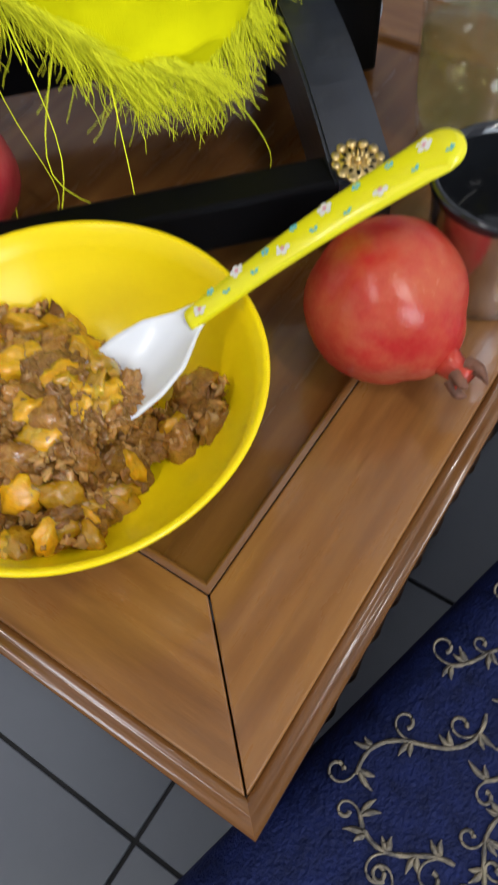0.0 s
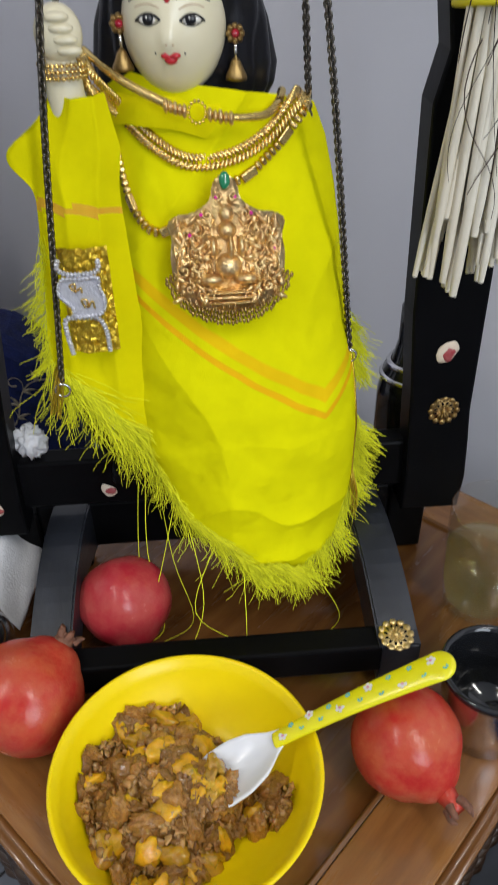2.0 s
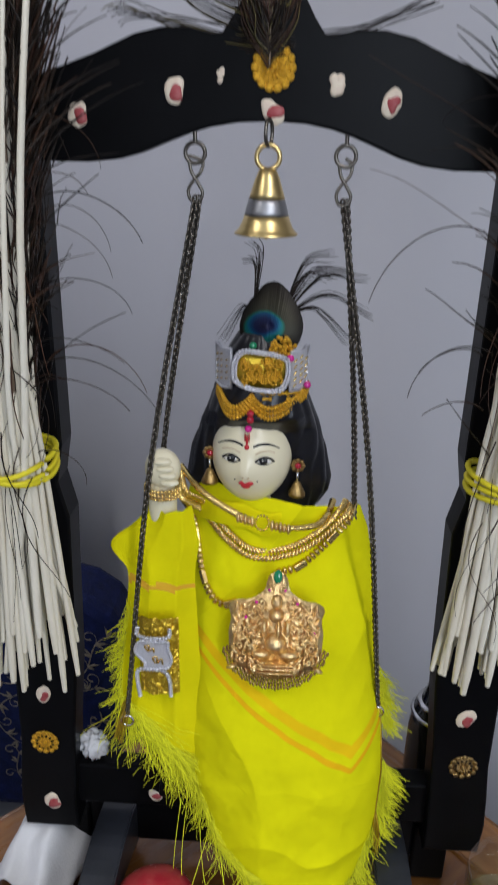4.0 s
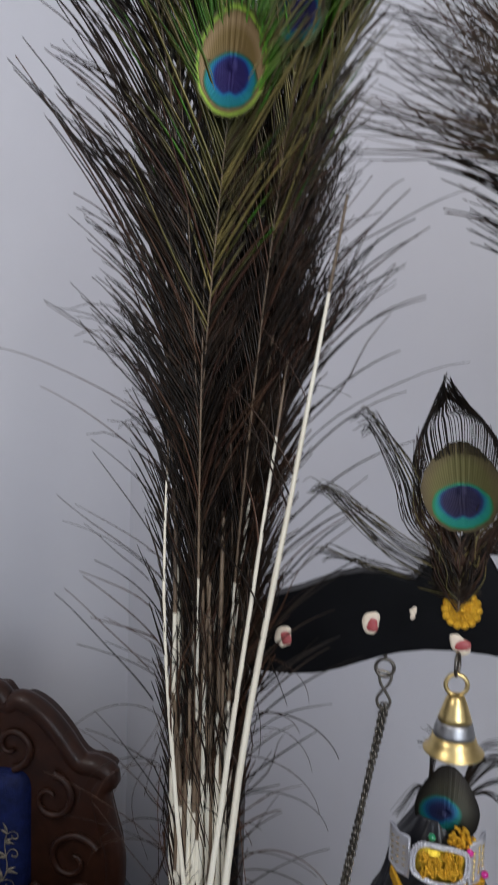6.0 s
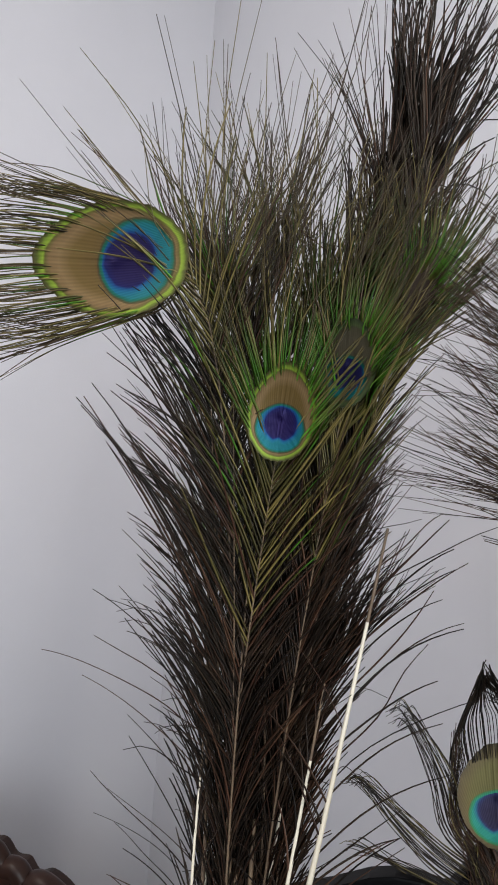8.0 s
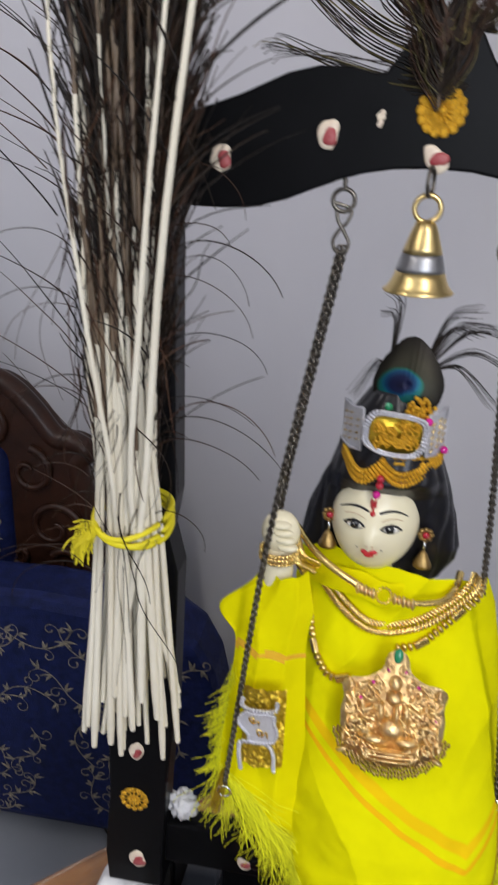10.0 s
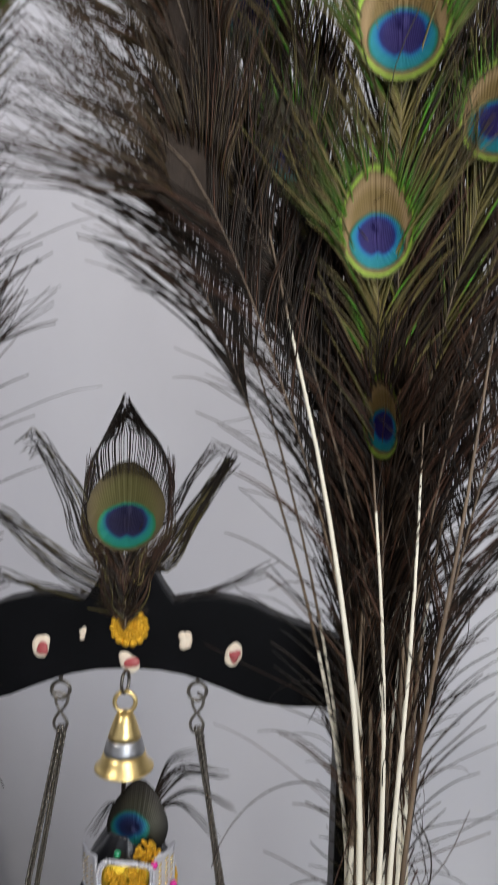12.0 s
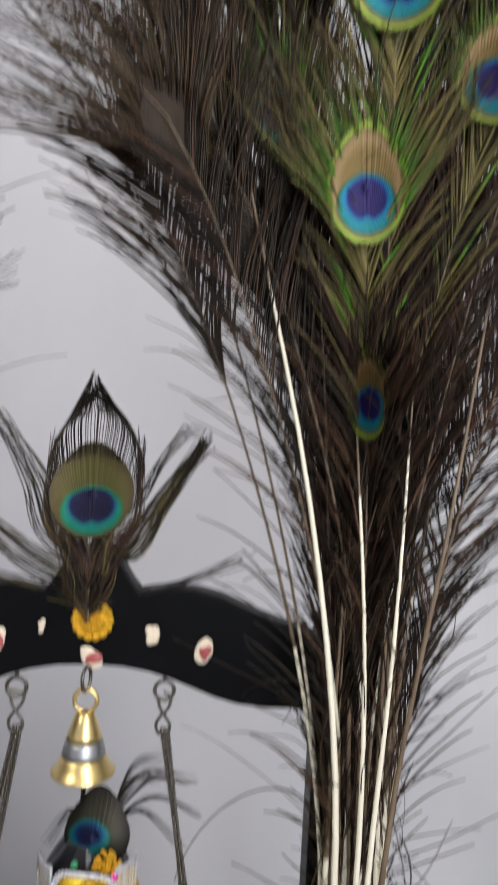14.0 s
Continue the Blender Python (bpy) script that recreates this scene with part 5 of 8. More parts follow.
for z in zs:
    w = np.interp(z, [0.945, 0.958, 0.975, 0.99, 1.02, 1.05, 1.08, 1.11, 1.135], [0.040, 0.058, 0.067, 0.0695, 0.0635, 0.0535, 0.0425, 0.036, 0.020])
    cy = np.interp(z, [0.945, 1.046, 1.064, 1.135], [0.620, 0.613, 0.601, 0.603])
    hd = np.interp(z, [0.945, 1.046, 1.064, 1.10, 1.135], [0.022, 0.034, 0.0395, 0.034, 0.018])
    ring = []
    for k in range(120):
        t = 2 * math.pi * k / 120
        lock = abs(math.sin(8 * t + 2.2 * math.sin(38 * z + 2 * math.cos(t))))
        f = 0.985 + 0.050 * lock ** 0.7 - 0.02 + 0.03 * noise.noise(Vector((math.cos(t) * 4, math.sin(t) * 4, z * 22)))
        ring.append(doll_bm.verts.new((-0.0035 + w * f * math.cos(t), cy + hd * f * math.sin(t), z)))
    hair_rows.append(ring)
for r0, r1 in zip(hair_rows, hair_rows[1:]):
    for k in range(120):
        doll_bm.faces.new((r0[k], r0[(k + 1) % 120], r1[(k + 1) % 120], r1[k])).material_index = 1
for ring in (hair_rows[0], hair_rows[-1]):
    doll_bm.faces.new(ring).material_index = 1
# painted eyes with pale whites and lids, long brows, heart-shaped lips and the forehead mark
for ex, ez, out in ((-0.0265, 1.0262, -1), (0.0026, 1.0254, 1)):
    blob(doll_bm, (ex, face_y(ex, ez) + 0.0006, ez), (0.0066, 0.0016, 0.0028), 3, 20)
    blob(doll_bm, (ex - 0.0004, face_y(ex, ez) + 0.0000, ez + 0.0003), (0.0042, 0.0015, 0.0032), 1, 16)
    blob(doll_bm, (ex - 0.0013, face_y(ex, ez) - 0.0011, ez + 0.0015), (0.0008, 0.0006, 0.0008), 3, 8)
    for k in range(23):
        q = -1 + 2 * k / 22
        x, z = ex + 0.0082 * q + 0.0006 * out, ez + 0.0040 * (1 - q * q) - 0.0004 - 0.0004 * q * out
        blob(doll_bm, (x, face_y(x, z) + 0.0006, z), (0.0010, 0.0013, 0.0010), 1, 6)
        z = ez + 0.0068 + 0.0024 * (1 - q * q)
        blob(doll_bm, (x, face_y(x, z) + 0.0010, z), (0.0009, 0.0011, 0.0005), 4, 6)
        z = ez - 0.0032 * (1 - q * q) - 0.0002
        blob(doll_bm, (x, face_y(x, z) + 0.0010, z), (0.0008, 0.0012, 0.0004), 1, 6)
        x, z = ex + 0.0110 * q + 0.0016 * out, ez + 0.0118 + 0.0034 * (1 - q * q) - 0.0016 * q * out
        thick = 0.0012 * (1 - 0.75 * max(0, q * out)) + 0.0002
        blob(doll_bm, (x, face_y(x, z) + 0.0004, z), (0.0011, 0.0009, thick), 1, 6)
for x, z, sx, sz in ((-0.0160, 1.0044, 0.0040, 0.0021), (-0.0100, 1.0044, 0.0040, 0.0021), (-0.0130, 1.0018, 0.0044, 0.0030), (-0.0132, 1.0435, 0.0010, 0.0065), (-0.0132, 1.0385, 0.0022, 0.0026), (-0.0150, 1.0460, 0.0007, 0.0050), (-0.0114, 1.0460, 0.0007, 0.0050)):
    blob(doll_bm, (x, face_y(x, z) - (0.0026 if z < 1.01 else 0.0004), z), (sx, 0.0016, sz), 2, 12)
for x, z in ((-0.0235, 1.0058), (-0.0030, 1.0052)):
    blob(doll_bm, (x, face_y(x, z) + 0.0001, z), (0.0008, 0.0008, 0.0008), 1, 8)
for x in (-0.0155, -0.0110):
    blob(doll_bm, (x, face_y(x, 1.0125) - 0.0058, 1.0118), (0.0010, 0.0010, 0.0006), 4, 8)
# body, raised arm and closed fist
blob(doll_bm, (0.012, 0.590, 0.87), (0.070, 0.032, 0.10), 0)
blob(doll_bm, (0.02, 0.56, 0.73), (0.075, 0.045, 0.075), 0)
blob(doll_bm, (-0.087, 0.549, 0.985), (0.0130, 0.0115, 0.034), 0)
blob(doll_bm, (-0.086, 0.547, 1.022), (0.0160, 0.013, 0.0185), 0)
for k in range(4):
    blob(doll_bm, (-0.0845 + 0.002 * k, 0.5365, 1.033 - 0.0066 * k), (0.0085, 0.0052, 0.0034), 0, 12)
doll = tagged(part("doll", doll_bm, [CREAM, BLACK, RED, DOLL_WHITE, DOLL_TAN]), "cream painted doll with black hair wrapped in a yellow shawl", "doll")


def shawl_front(s, z):
    """Front surface of the wrapped shawl: s from -1 to 1 across, z height. Returns x, y."""
    zs = [0.555, 0.60, 0.65, 0.70, 0.75, 0.80, 0.85, 0.90, 0.935, 0.960, 0.980, 0.996]
    left = [-0.030, -0.044, -0.055, -0.062, -0.066, -0.068, -0.071, -0.074, -0.076, -0.075, -0.069, -0.056]
    right = [0.106, 0.122, 0.132, 0.134, 0.131, 0.124, 0.119, 0.114, 0.107, 0.097, 0.082, 0.060]
    front = [0.452, 0.450, 0.455, 0.464, 0.477, 0.497, 0.521, 0.545, 0.560, 0.569, 0.575, 0.580]
    a, b, y0 = np.interp(z, zs, left), np.interp(z, zs, right), np.interp(z, zs, front)
    x = (a + b) / 2 + (b - a) / 2 * math.sin(s * math.pi / 2)
    depth = 0.085 if z < 0.8 else 0.085 - 0.25 * (z - 0.8)
    y = y0 + depth * (1 - math.cos(s * math.pi / 2)) ** 1.1
    # broad folds pulled from the raised arm's shoulder, a few sharp creases, slack wrinkles low down
    sway = 0.9 * noise.noise(Vector((x * 7, z * 6, 2)))
    ridge = abs(math.sin(15 * (x * 0.95 + (z - 0.7) * 0.34) + sway))
    f = 0.0095 * (ridge ** 0.75 - 0.5) * min(1, (1.02 - z) * 8)
    f += 0.0110 * (abs(math.sin(19 * (x - (z - 0.93) * 0.85) + 0.6 * sway)) ** 0.6 - 0.5) * max(0, min(1, (z - 0.79) * 7))
    low_part = max(0.0, min(1.0, (0.76 - z) * 9))
    f += 0.0058 * low_part * (abs(math.sin(52 * (z + 0.25 * (x - 0.03) ** 2 * 12) + 3.0 * noise.noise(Vector((x * 14, z * 11, 8))))) ** 0.6 - 0.5)
    f += 0.0075 * noise.noise(Vector((x * 12 + z * 4, z * 9, 5))) + 0.0034 * noise.noise(Vector((x * 40 - z * 18, z * 36 + x * 12, 9))) + 0.0007 * noise.noise(Vector((x * 110, z * 90, 2)))
    return x, y + f


shawl = thing("yellow_shawl", "bright yellow cotton shawl with orange stripes and fringed hem", "shawl", (0.03, 0.55, 0.6))
S0 = Vector((0.03, 0.55, 0.6))


def hem_at(s):
    """Height of the hem across the front: lowest right of the middle."""
    return float(np.interp(s, [-1.25, -1, -0.5, -0.15, 0.2, 0.55, 1.0, 1.25], [0.745, 0.715, 0.650, 0.618, 0.604, 0.606, 0.645, 0.665])) + 0.004 * math.sin(17 * s)


def neck_at(s):
    """Height of the shawl's upper edge: high at the raised arm, slipping down the other shoulder."""
    return float(np.interp(s, [-1.25, -0.7, -0.2, 0.3, 0.75, 1.25], [0.996, 0.993, 0.984, 0.977, 0.966, 0.950]))


def weave(x, z):
    """Distance across the two woven bands that run obliquely down the front and turn up at the side."""
    return (z - 0.738) + 0.62 * (0.002 - abs(x - 0.096)) + 0.0012 * math.sin(40 * x)


bm = bmesh.new()
NS, NZ = 190, 260
grid = []
for i in range(NZ):
    row = []
    q = i / (NZ - 1)
    for j in range(NS):
        s = -1.25 + 2.5 * j / (NS - 1)
        hem = hem_at(s)
        z = hem + q * (neck_at(s) - hem)
        x, y = shawl_front(s, z)
        row.append(bm.verts.new(Vector((x, y, z)) - S0))
    grid.append(row)
for i in range(NZ - 1):
    for j in range(NS - 1):
        f = bm.faces.new((grid[i][j], grid[i][j + 1], grid[i + 1][j + 1], grid[i + 1][j]))
bmesh.ops.recalc_face_normals(bm, faces=bm.faces)
wrap = part("wrap", bm, YELLOW_STRIPED, shawl, "draped yellow cotton with orange stripes")
wrap.data.attributes.new("stripe", "FLOAT", "POINT").data.foreach_set("value", [weave(v.co.x + S0.x, v.co.z + S0.z) for v in wrap.data.vertices])

# collar fold round the neck
bm = bmesh.new()
rows = []
for i in range(9):
    t = i / 8
    ring = []
    for j in range(40):
        a = math.pi * (-0.08 + 1.16 * j / 39)
        rx, ry = 0.058 + 0.012 * (1 - t), 0.030 + 0.008 * (1 - t)
        x = 0.004 - rx * 1.08 * math.cos(a)
        y = 0.604 - ry * math.sin(a) * (1 + 0.05 * math.sin(9 * a))
        z = 0.9585 - 0.20 * x + 0.022 * math.sin(math.pi * t * 0.6) - 0.008 * math.sin(a) - 0.016 * abs(math.cos(a)) ** 3 + 0.003 * noise.noise(Vector((x * 60, y * 60, t * 3)))
        ring.append(bm.verts.new(Vector((x, y, z)) - S0))
    rows.append(ring)
for a, b in zip(rows, rows[1:]):
    for j in range(39):
        bm.faces.new((a[j], a[j + 1], b[j + 1], b[j]))
bmesh.ops.recalc_face_normals(bm, faces=bm.faces)
part("collar_fold", bm, YELLOW, shawl)

# the end that hangs from the raised arm: short outside, running down behind the front layer
bm = bmesh.new()
rows = []
for i in range(64):
    t = i / 63
    w = np.interp(t, [0, 0.12, 0.25, 0.5, 0.8, 1], [0.019, 0.031, 0.030, 0.034, 0.044, 0.050])
    cx = np.interp(t, [0, 0.2, 0.5, 0.8, 1], [-0.080, -0.088, -0.087, -0.082, -0.078])
    row = []
    for j in range(40):
        s = -1 + 2 * j / 39
        x = cx + w * s - 0.018 * max(0, -s) * math.exp(-((t - 0.15) / 0.07) ** 2)
        z = 0.985 - 0.310 * t + 0.115 * t ** 1.4 * (0.5 - 0.5 * s)
        y = 0.534 - 0.018 * t + 0.014 * s * s * (1 - t) + 0.016 * max(0, s - 0.2) * t + 0.005 * (abs(math.sin(4.2 * s + 2.5 * t + 0.5)) ** 0.7 - 0.5) + 0.004 * noise.noise(Vector((x * 40, z * 16, 3)))
        row.append(bm.verts.new(Vector((x, y, z)) - S0))
    rows.append(row)
end_hem = [tuple(v.co + S0 + Vector((0, 0, 0.002))) for v in rows[-1]]
end_side = [tuple(r[0].co + S0) for r in rows[26:]]
for a, b in zip(rows, rows[1:]):
    for j in range(39):
        f = bm.faces.new((a[j], a[j + 1], b[j + 1], b[j]))
        c = f.calc_center_median() + S0
        f.material_index = 1 if 0.893 < c.z + 0.15 * c.x < 0.900 else 0
bmesh.ops.recalc_face_normals(bm, faces=bm.faces)
part("hanging_end", bm, [YELLOW, ORANGE], shawl, "shawl end hanging over the raised arm")


def fringe(roots, seed, length, out=0.25, label="knotted yellow fringe", per=5, thick=0.00030, comb=0.0):
    """Frayed threads below an edge: tufts that lean together, nearly straight, a few astray."""
    rng = np.random.default_rng(seed)
    roots = np.repeat(np.array(roots), per, axis=0) + rng.normal(0, 0.0014, (len(roots) * per, 3))
    n = len(roots)
    L = length * rng.uniform(0.45, 1.2, n)
    knots = np.arange(0, n + 24, 24)
    lean = np.interp(np.arange(n), knots, rng.normal(comb, 0.42, len(knots)))
    stray = rng.random(n) < 0.30
    d = np.stack([lean + rng.normal(0, 0.09, n) + np.where(stray, rng.normal(0, 0.6, n), 0), rng.normal(-out, 0.12, n), np.full(n, -1.0)], 1)
    d /= np.linalg.norm(d, axis=1, keepdims=True)
    w = np.stack([np.interp(np.arange(n), knots, rng.normal(0, 0.22, len(knots))), rng.normal(0, 0.08, n), rng.normal(-0.05, 0.06, n)], 1)
    t = np.linspace(0, 1, 8)
    wig = np.sin(t[None] * rng.uniform(4, 10, n)[:, None] + rng.uniform(0, 6, n)[:, None]) * rng.uniform(0.01, 0.11, n)[:, None] * t[None]
    pts = roots[:, None] + L[:, None, None] * (d[:, None] * t[None, :, None] + w[:, None] * (t ** 2)[None, :, None])
    pts[:, :, 0] += L[:, None] * wig
    pts -= np.array(S0)
    return tagged(part("fringe", strands("fringe", pts, np.tile(thick * (1 - 0.25 * t), (n, 1)), 3), FRINGE, shawl, label), kind="stuff")


hem_pts = []
for s in np.linspace(-1.15, 1.1, 190):
    hem = hem_at(s)
    x, y = shawl_front(s, hem)
    hem_pts.append((x, y, hem + 0.002))
fringe(hem_pts[:95], 1, 0.034, 0.22, per=11, comb=0.55)
fringe(hem_pts[95:], 8, 0.031, 0.18, per=10, comb=0.05)
fringe([(x + 0.001, y - 0.006, z + 0.006) for x, y, z in hem_pts[20:120]], 9, 0.030, 0.25, "loose crossing threads of the hem", per=4, comb=0.95)
side_pts = [shawl_front(0.97, z) + (z,) for z in np.linspace(0.625, 0.795, 60)]
fringe([p for p in side_pts if p[2] < 0.700], 2, 0.030, 0.1, per=26, comb=0.55)
fringe([p for p in side_pts if p[2] > 0.745], 5, 0.028, 0.1, per=24, comb=0.7)
fringe(end_hem, 3, 0.050, 0.12, per=24, comb=0.25)
fringe(end_side, 4, 0.020, 0.0, per=8, comb=-0.7)
# gold edging down one side, ending in a tinsel tassel
edge = [Vector(shawl_front(0.86, z) + (z,)) - S0 + Vector((0.0, -0.0015, 0)) for z in np.linspace(0.80, 0.655, 14)]
tube_part("gold_edging", edge, 0.0011, GOLD_FOIL, shawl, "thin gold edging", 60, 6)
rngz = np.random.default_rng(31)
top = np.array(edge[-1])
tin = []
for k in range(22):
    e = top + np.array((rngz.normal(0.004, 0.003), rngz.normal(-0.006, 0.004), -rngz.uniform(0.035, 0.058)))
    tin.append(curve_points([top, top * 0.5 + e * 0.5 + rngz.normal(0, 0.0022, 3), e], 10))
tagged(part("tassel", strands("tassel", tin, np.full((22, 10), 0.0007), 4), GOLD_FOIL, shawl, "gold tinsel tassel"), kind="stuff")
top = np.array(Vector((-0.118, 0.514, 0.795)) - S0)
tin = []
for k in range(16):
    e = top + np.array((rngz.normal(-0.012, 0.003), rngz.normal(-0.004, 0.003), -rngz.uniform(0.030, 0.052)))
    tin.append(curve_points([top, top * 0.5 + e * 0.5 + rngz.normal(0, 0.0016, 3), e], 10))
tagged(part("tassel", strands("tassel", tin, np.full((16, 10), 0.0007), 4), GOLD_FOIL, shawl, "gold tinsel tassel"), kind="stuff")
# long loose threads falling to the table
rngt = np.random.default_rng(12)
loose = []
for x, y, ex, ey in ((-0.06, 0.49, -0.085, 0.455), (-0.055, 0.50, -0.06, 0.46), (0.02, 0.455, 0.05, 0.385), (-0.03, 0.465, -0.04, 0.40), (0.0, 0.46, 0.015, 0.43), (0.075, 0.455, 0.09, 0.44), (-0.07, 0.5, -0.10, 0.44), (-0.035, 0.47, -0.09, 0.455)):
    z1 = 0.50 + 0.003
    hx, hy, hz = min(hem_pts, key=lambda p: abs(p[0] - x))
    loose.append(curve_points([(hx, hy + 0.002, hz + 0.004), ((hx * 2 + ex) / 3 + rngt.normal(0, 0.016), (hy * 2 + ey) / 3 - 0.006, 0.45 * hz + 0.55 * z1), ((x + 2 * ex) / 3 + rngt.normal(0, 0.018), (y + 2 * ey) / 3, 0.518), (ex, ey, z1), (ex + rngt.normal(0.008, 0.022), ey - 0.010, z1)], 24) - np.array(S0))
tagged(part("loose_threads", strands("loose_threads", loose, np.full((len(loose), 24), 0.00042), 5), FRINGE, shawl, "long loose yellow threads"), kind="stuff")


# ---------------------------------------------------------------- jewellery
def lay(points):
    """Drops (x, z) points onto the front of the shawl."""
    out = []
    for x, z in points:
        best = min((abs(shawl_front(s, z)[0] - x), s) for s in np.linspace(-1, 1, 81))
        out.append((x, shawl_front(best[1], z)[1] - 0.003, z))
    return out


def mesh_necklace(name, label, ctrl, pitch, half, material=GOLD):
    """A flat woven chain: two ranks of slanted links, herringbone fashion."""
    o = Vector(ctrl[len(ctrl) // 2])
    ob = thing(name, label, "necklace", o)
    p = curve_points(ctrl, 300)
    ln = np.r_[0, np.cumsum(np.linalg.norm(np.diff(p, axis=0), axis=1))]
    bm = bmesh.new()
    for i in range(int(ln[-1] / pitch)):
        s = (i + 0.5) * pitch
        c = Vector([float(np.interp(s, ln, p[:, a])) for a in range(3)])
        d = Vector([float(np.interp(s + 1e-3, ln, p[:, a]) - np.interp(s - 1e-3, ln, p[:, a])) for a in range(3)]).normalized()
        face = Vector((c.x * 2.0, -1, 0.45)).normalized()
        across = face.cross(d).normalized()
        q = Matrix((d, across, d.cross(across))).transposed().to_4x4()
        for sg in (-1, 1):
            bmesh.ops.create_icosphere(bm, subdivisions=2, radius=1, matrix=Matrix.Translation(c - o + across * sg * half * 0.5) @ q @ pose(0, 0, 0, 0, 0, sg * 38) @ Matrix.Diagonal((pitch * 0.50, half * 0.62, 0.0020, 1)))
    tagged(part("link_strand", bm, material, ob, "woven gold links"), kind="stuff")
    return ob


mesh_necklace("gold_rope_necklace", "thick flat woven gold necklace over the shawl",
              [(-0.080, 0.588, 1.002), (-0.070, 0.562, 0.990), *lay([(-0.054, 0.965), (-0.030, 0.944), (-0.004, 0.933), (0.029, 0.935), (0.056, 0.947)]), (0.076, 0.578, 0.968), (0.085, 0.600, 0.972)], 0.0034, 0.0068)
collar = thing("gold_collar_necklace", "smooth gold collar necklace with a beaded middle", "necklace", (-0.004, 0.556, 0.972))
C0 = Vector((-0.004, 0.556, 0.972))
for run in ([(-0.076, 0.590, 1.006), (-0.060, 0.570, 0.996), (-0.040, 0.559, 0.985), (-0.016, 0.553, 0.974)], [(0.024, 0.552, 0.965), (0.040, 0.558, 0.963), (0.054, 0.566, 0.963), (0.064, 0.580, 0.968), (0.069, 0.598, 0.972)]):
    tube_part("collar_bar", [Vector(p) - C0 for p in run], [0.0026, 0.0030, 0.0032, 0.0034], GOLD, collar, "smooth gold bar", 24, 12)
# chased terminals and the ring of beads between them
for x0, x1, z0, z1 in ((-0.019, -0.006, 0.974, 0.970), (0.012, 0.027, 0.967, 0.964)):
    for k in range(5):
        f = k / 4
        bm = bmesh.new()
        bmesh.ops.create_uvsphere(bm, u_segments=12, v_segments=8, radius=1, matrix=Matrix.Diagonal((0.0022, 0.0046, 0.0050 - 0.0010 * (k % 2), 1)))
        part("terminal_bead", bm, GOLD_DARK, collar, m=Matrix.Translation(Vector((x0 + (x1 - x0) * f, 0.552, z0 + (z1 - z0) * f)) - C0))
for k in range(14):
    a = 2 * math.pi * k / 14
    bm = bmesh.new()
    bmesh.ops.create_icosphere(bm, subdivisions=1, radius=0.0014)
    part("bead", bm, GOLD, collar, m=Matrix.Translation(Vector((0.003 + 0.0062 * math.cos(a), 0.5525, 0.969 + 0.0075 * math.sin(a))) - C0))


def bar_chain(name, label, ctrl):
    """A dress chain: runs of small round links broken by long bright bars."""
    o = Vector(ctrl[len(ctrl) // 2])
    ob = thing(name, label, "necklace", o)
    p = curve_points(ctrl, 300)
    ln = np.r_[0, np.cumsum(np.linalg.norm(np.diff(p, axis=0), axis=1))]
    link_bm, s, i = bmesh.new(), 0.0, 0
    while s < ln[-1]:
        bar = i % 6 == 3
        step = 0.0150 if bar else 0.0052
        mid = s + step / 2
        c = Vector([float(np.interp(mid, ln, p[:, a])) for a in range(3)])
        d = Vector([float(np.interp(mid + 2e-3, ln, p[:, a]) - np.interp(mid - 2e-3, ln, p[:, a])) for a in range(3)])
        q = Matrix.Translation(c - o) @ d.to_track_quat("X", "Y").to_matrix().to_4x4()
        if bar:
            bm = box(bmesh.new(), (step * 0.92, 0.0076, 0.0048), Matrix.Identity(4), 0.0010, 2)
            part("bar_link", bm, GOLD, ob, "long bright gold bar", smooth=False, m=q)
        else:
            box(link_bm, (step * 0.80, 0.0074, 0.0056), q, 0.0016, 2)
        s, i = s + step, i + 1
    tagged(part("link_strand", link_bm, GOLD, ob, "small gold links", smooth=False), kind="stuff")
    return ob


bar_chain("gold_chain_necklace", "long gold bar and link chain carrying a large pendant",
          [(-0.077, 0.572, 0.990), *lay([(-0.066, 0.955), (-0.060, 0.935), (-0.052, 0.905), (-0.041, 0.889), (-0.030, 0.886), (-0.018, 0.890)])])
bar_chain("gold_chain_necklace", "gold bar and link chain rising to the shoulder",
          [*lay([(0.018, 0.916), (0.038, 0.921), (0.060, 0.936), (0.072, 0.948)]), (0.084, 0.580, 0.962), (0.090, 0.600, 0.968)])

PEND = Vector((0.0195, 0.516, 0.875))
pendant = thing("gold_pendant", "large antique gold pendant with a knobbly relief and bead fringe", "pendant", PEND)
PM = pose(0, 0, 0, 90) @ pose(0, 0, 0, -20) @ Matrix.Diagonal((1.15, 1.17, 1.0, 1))
bm = bmesh.new()
half_out = [(0.0, 0.050), (0.005, 0.0485), (0.0085, 0.043), (0.009, 0.036), (0.014, 0.031), (0.022, 0.027), (0.032, 0.0265), (0.0385, 0.022), (0.0355, 0.012), (0.0375, 0.002), (0.0365, -0.012), (0.033, -0.023), (0.022, -0.032), (0.0, -0.036)]
ring = [bm.verts.new((x, z, 0)) for x, z in half_out] + [bm.verts.new((-x, z, 0)) for x, z in half_out[-2:0:-1]]
f = bm.faces.new(ring)
r = bmesh.ops.extrude_face_region(bm, geom=[f])
for v in r["geom"]:
    if isinstance(v, bmesh.types.BMVert):
        v.co.z += 0.004
bmesh.ops.recalc_face_normals(bm, faces=bm.faces)
bmesh.ops.bevel(bm, geom=list(bm.edges), offset=0.0014, segments=2, affect="EDGES")
part("plate", bm, GOLD_DARK, pendant, m=PM)
rngj = random.Random(8)
bm = bmesh.new()
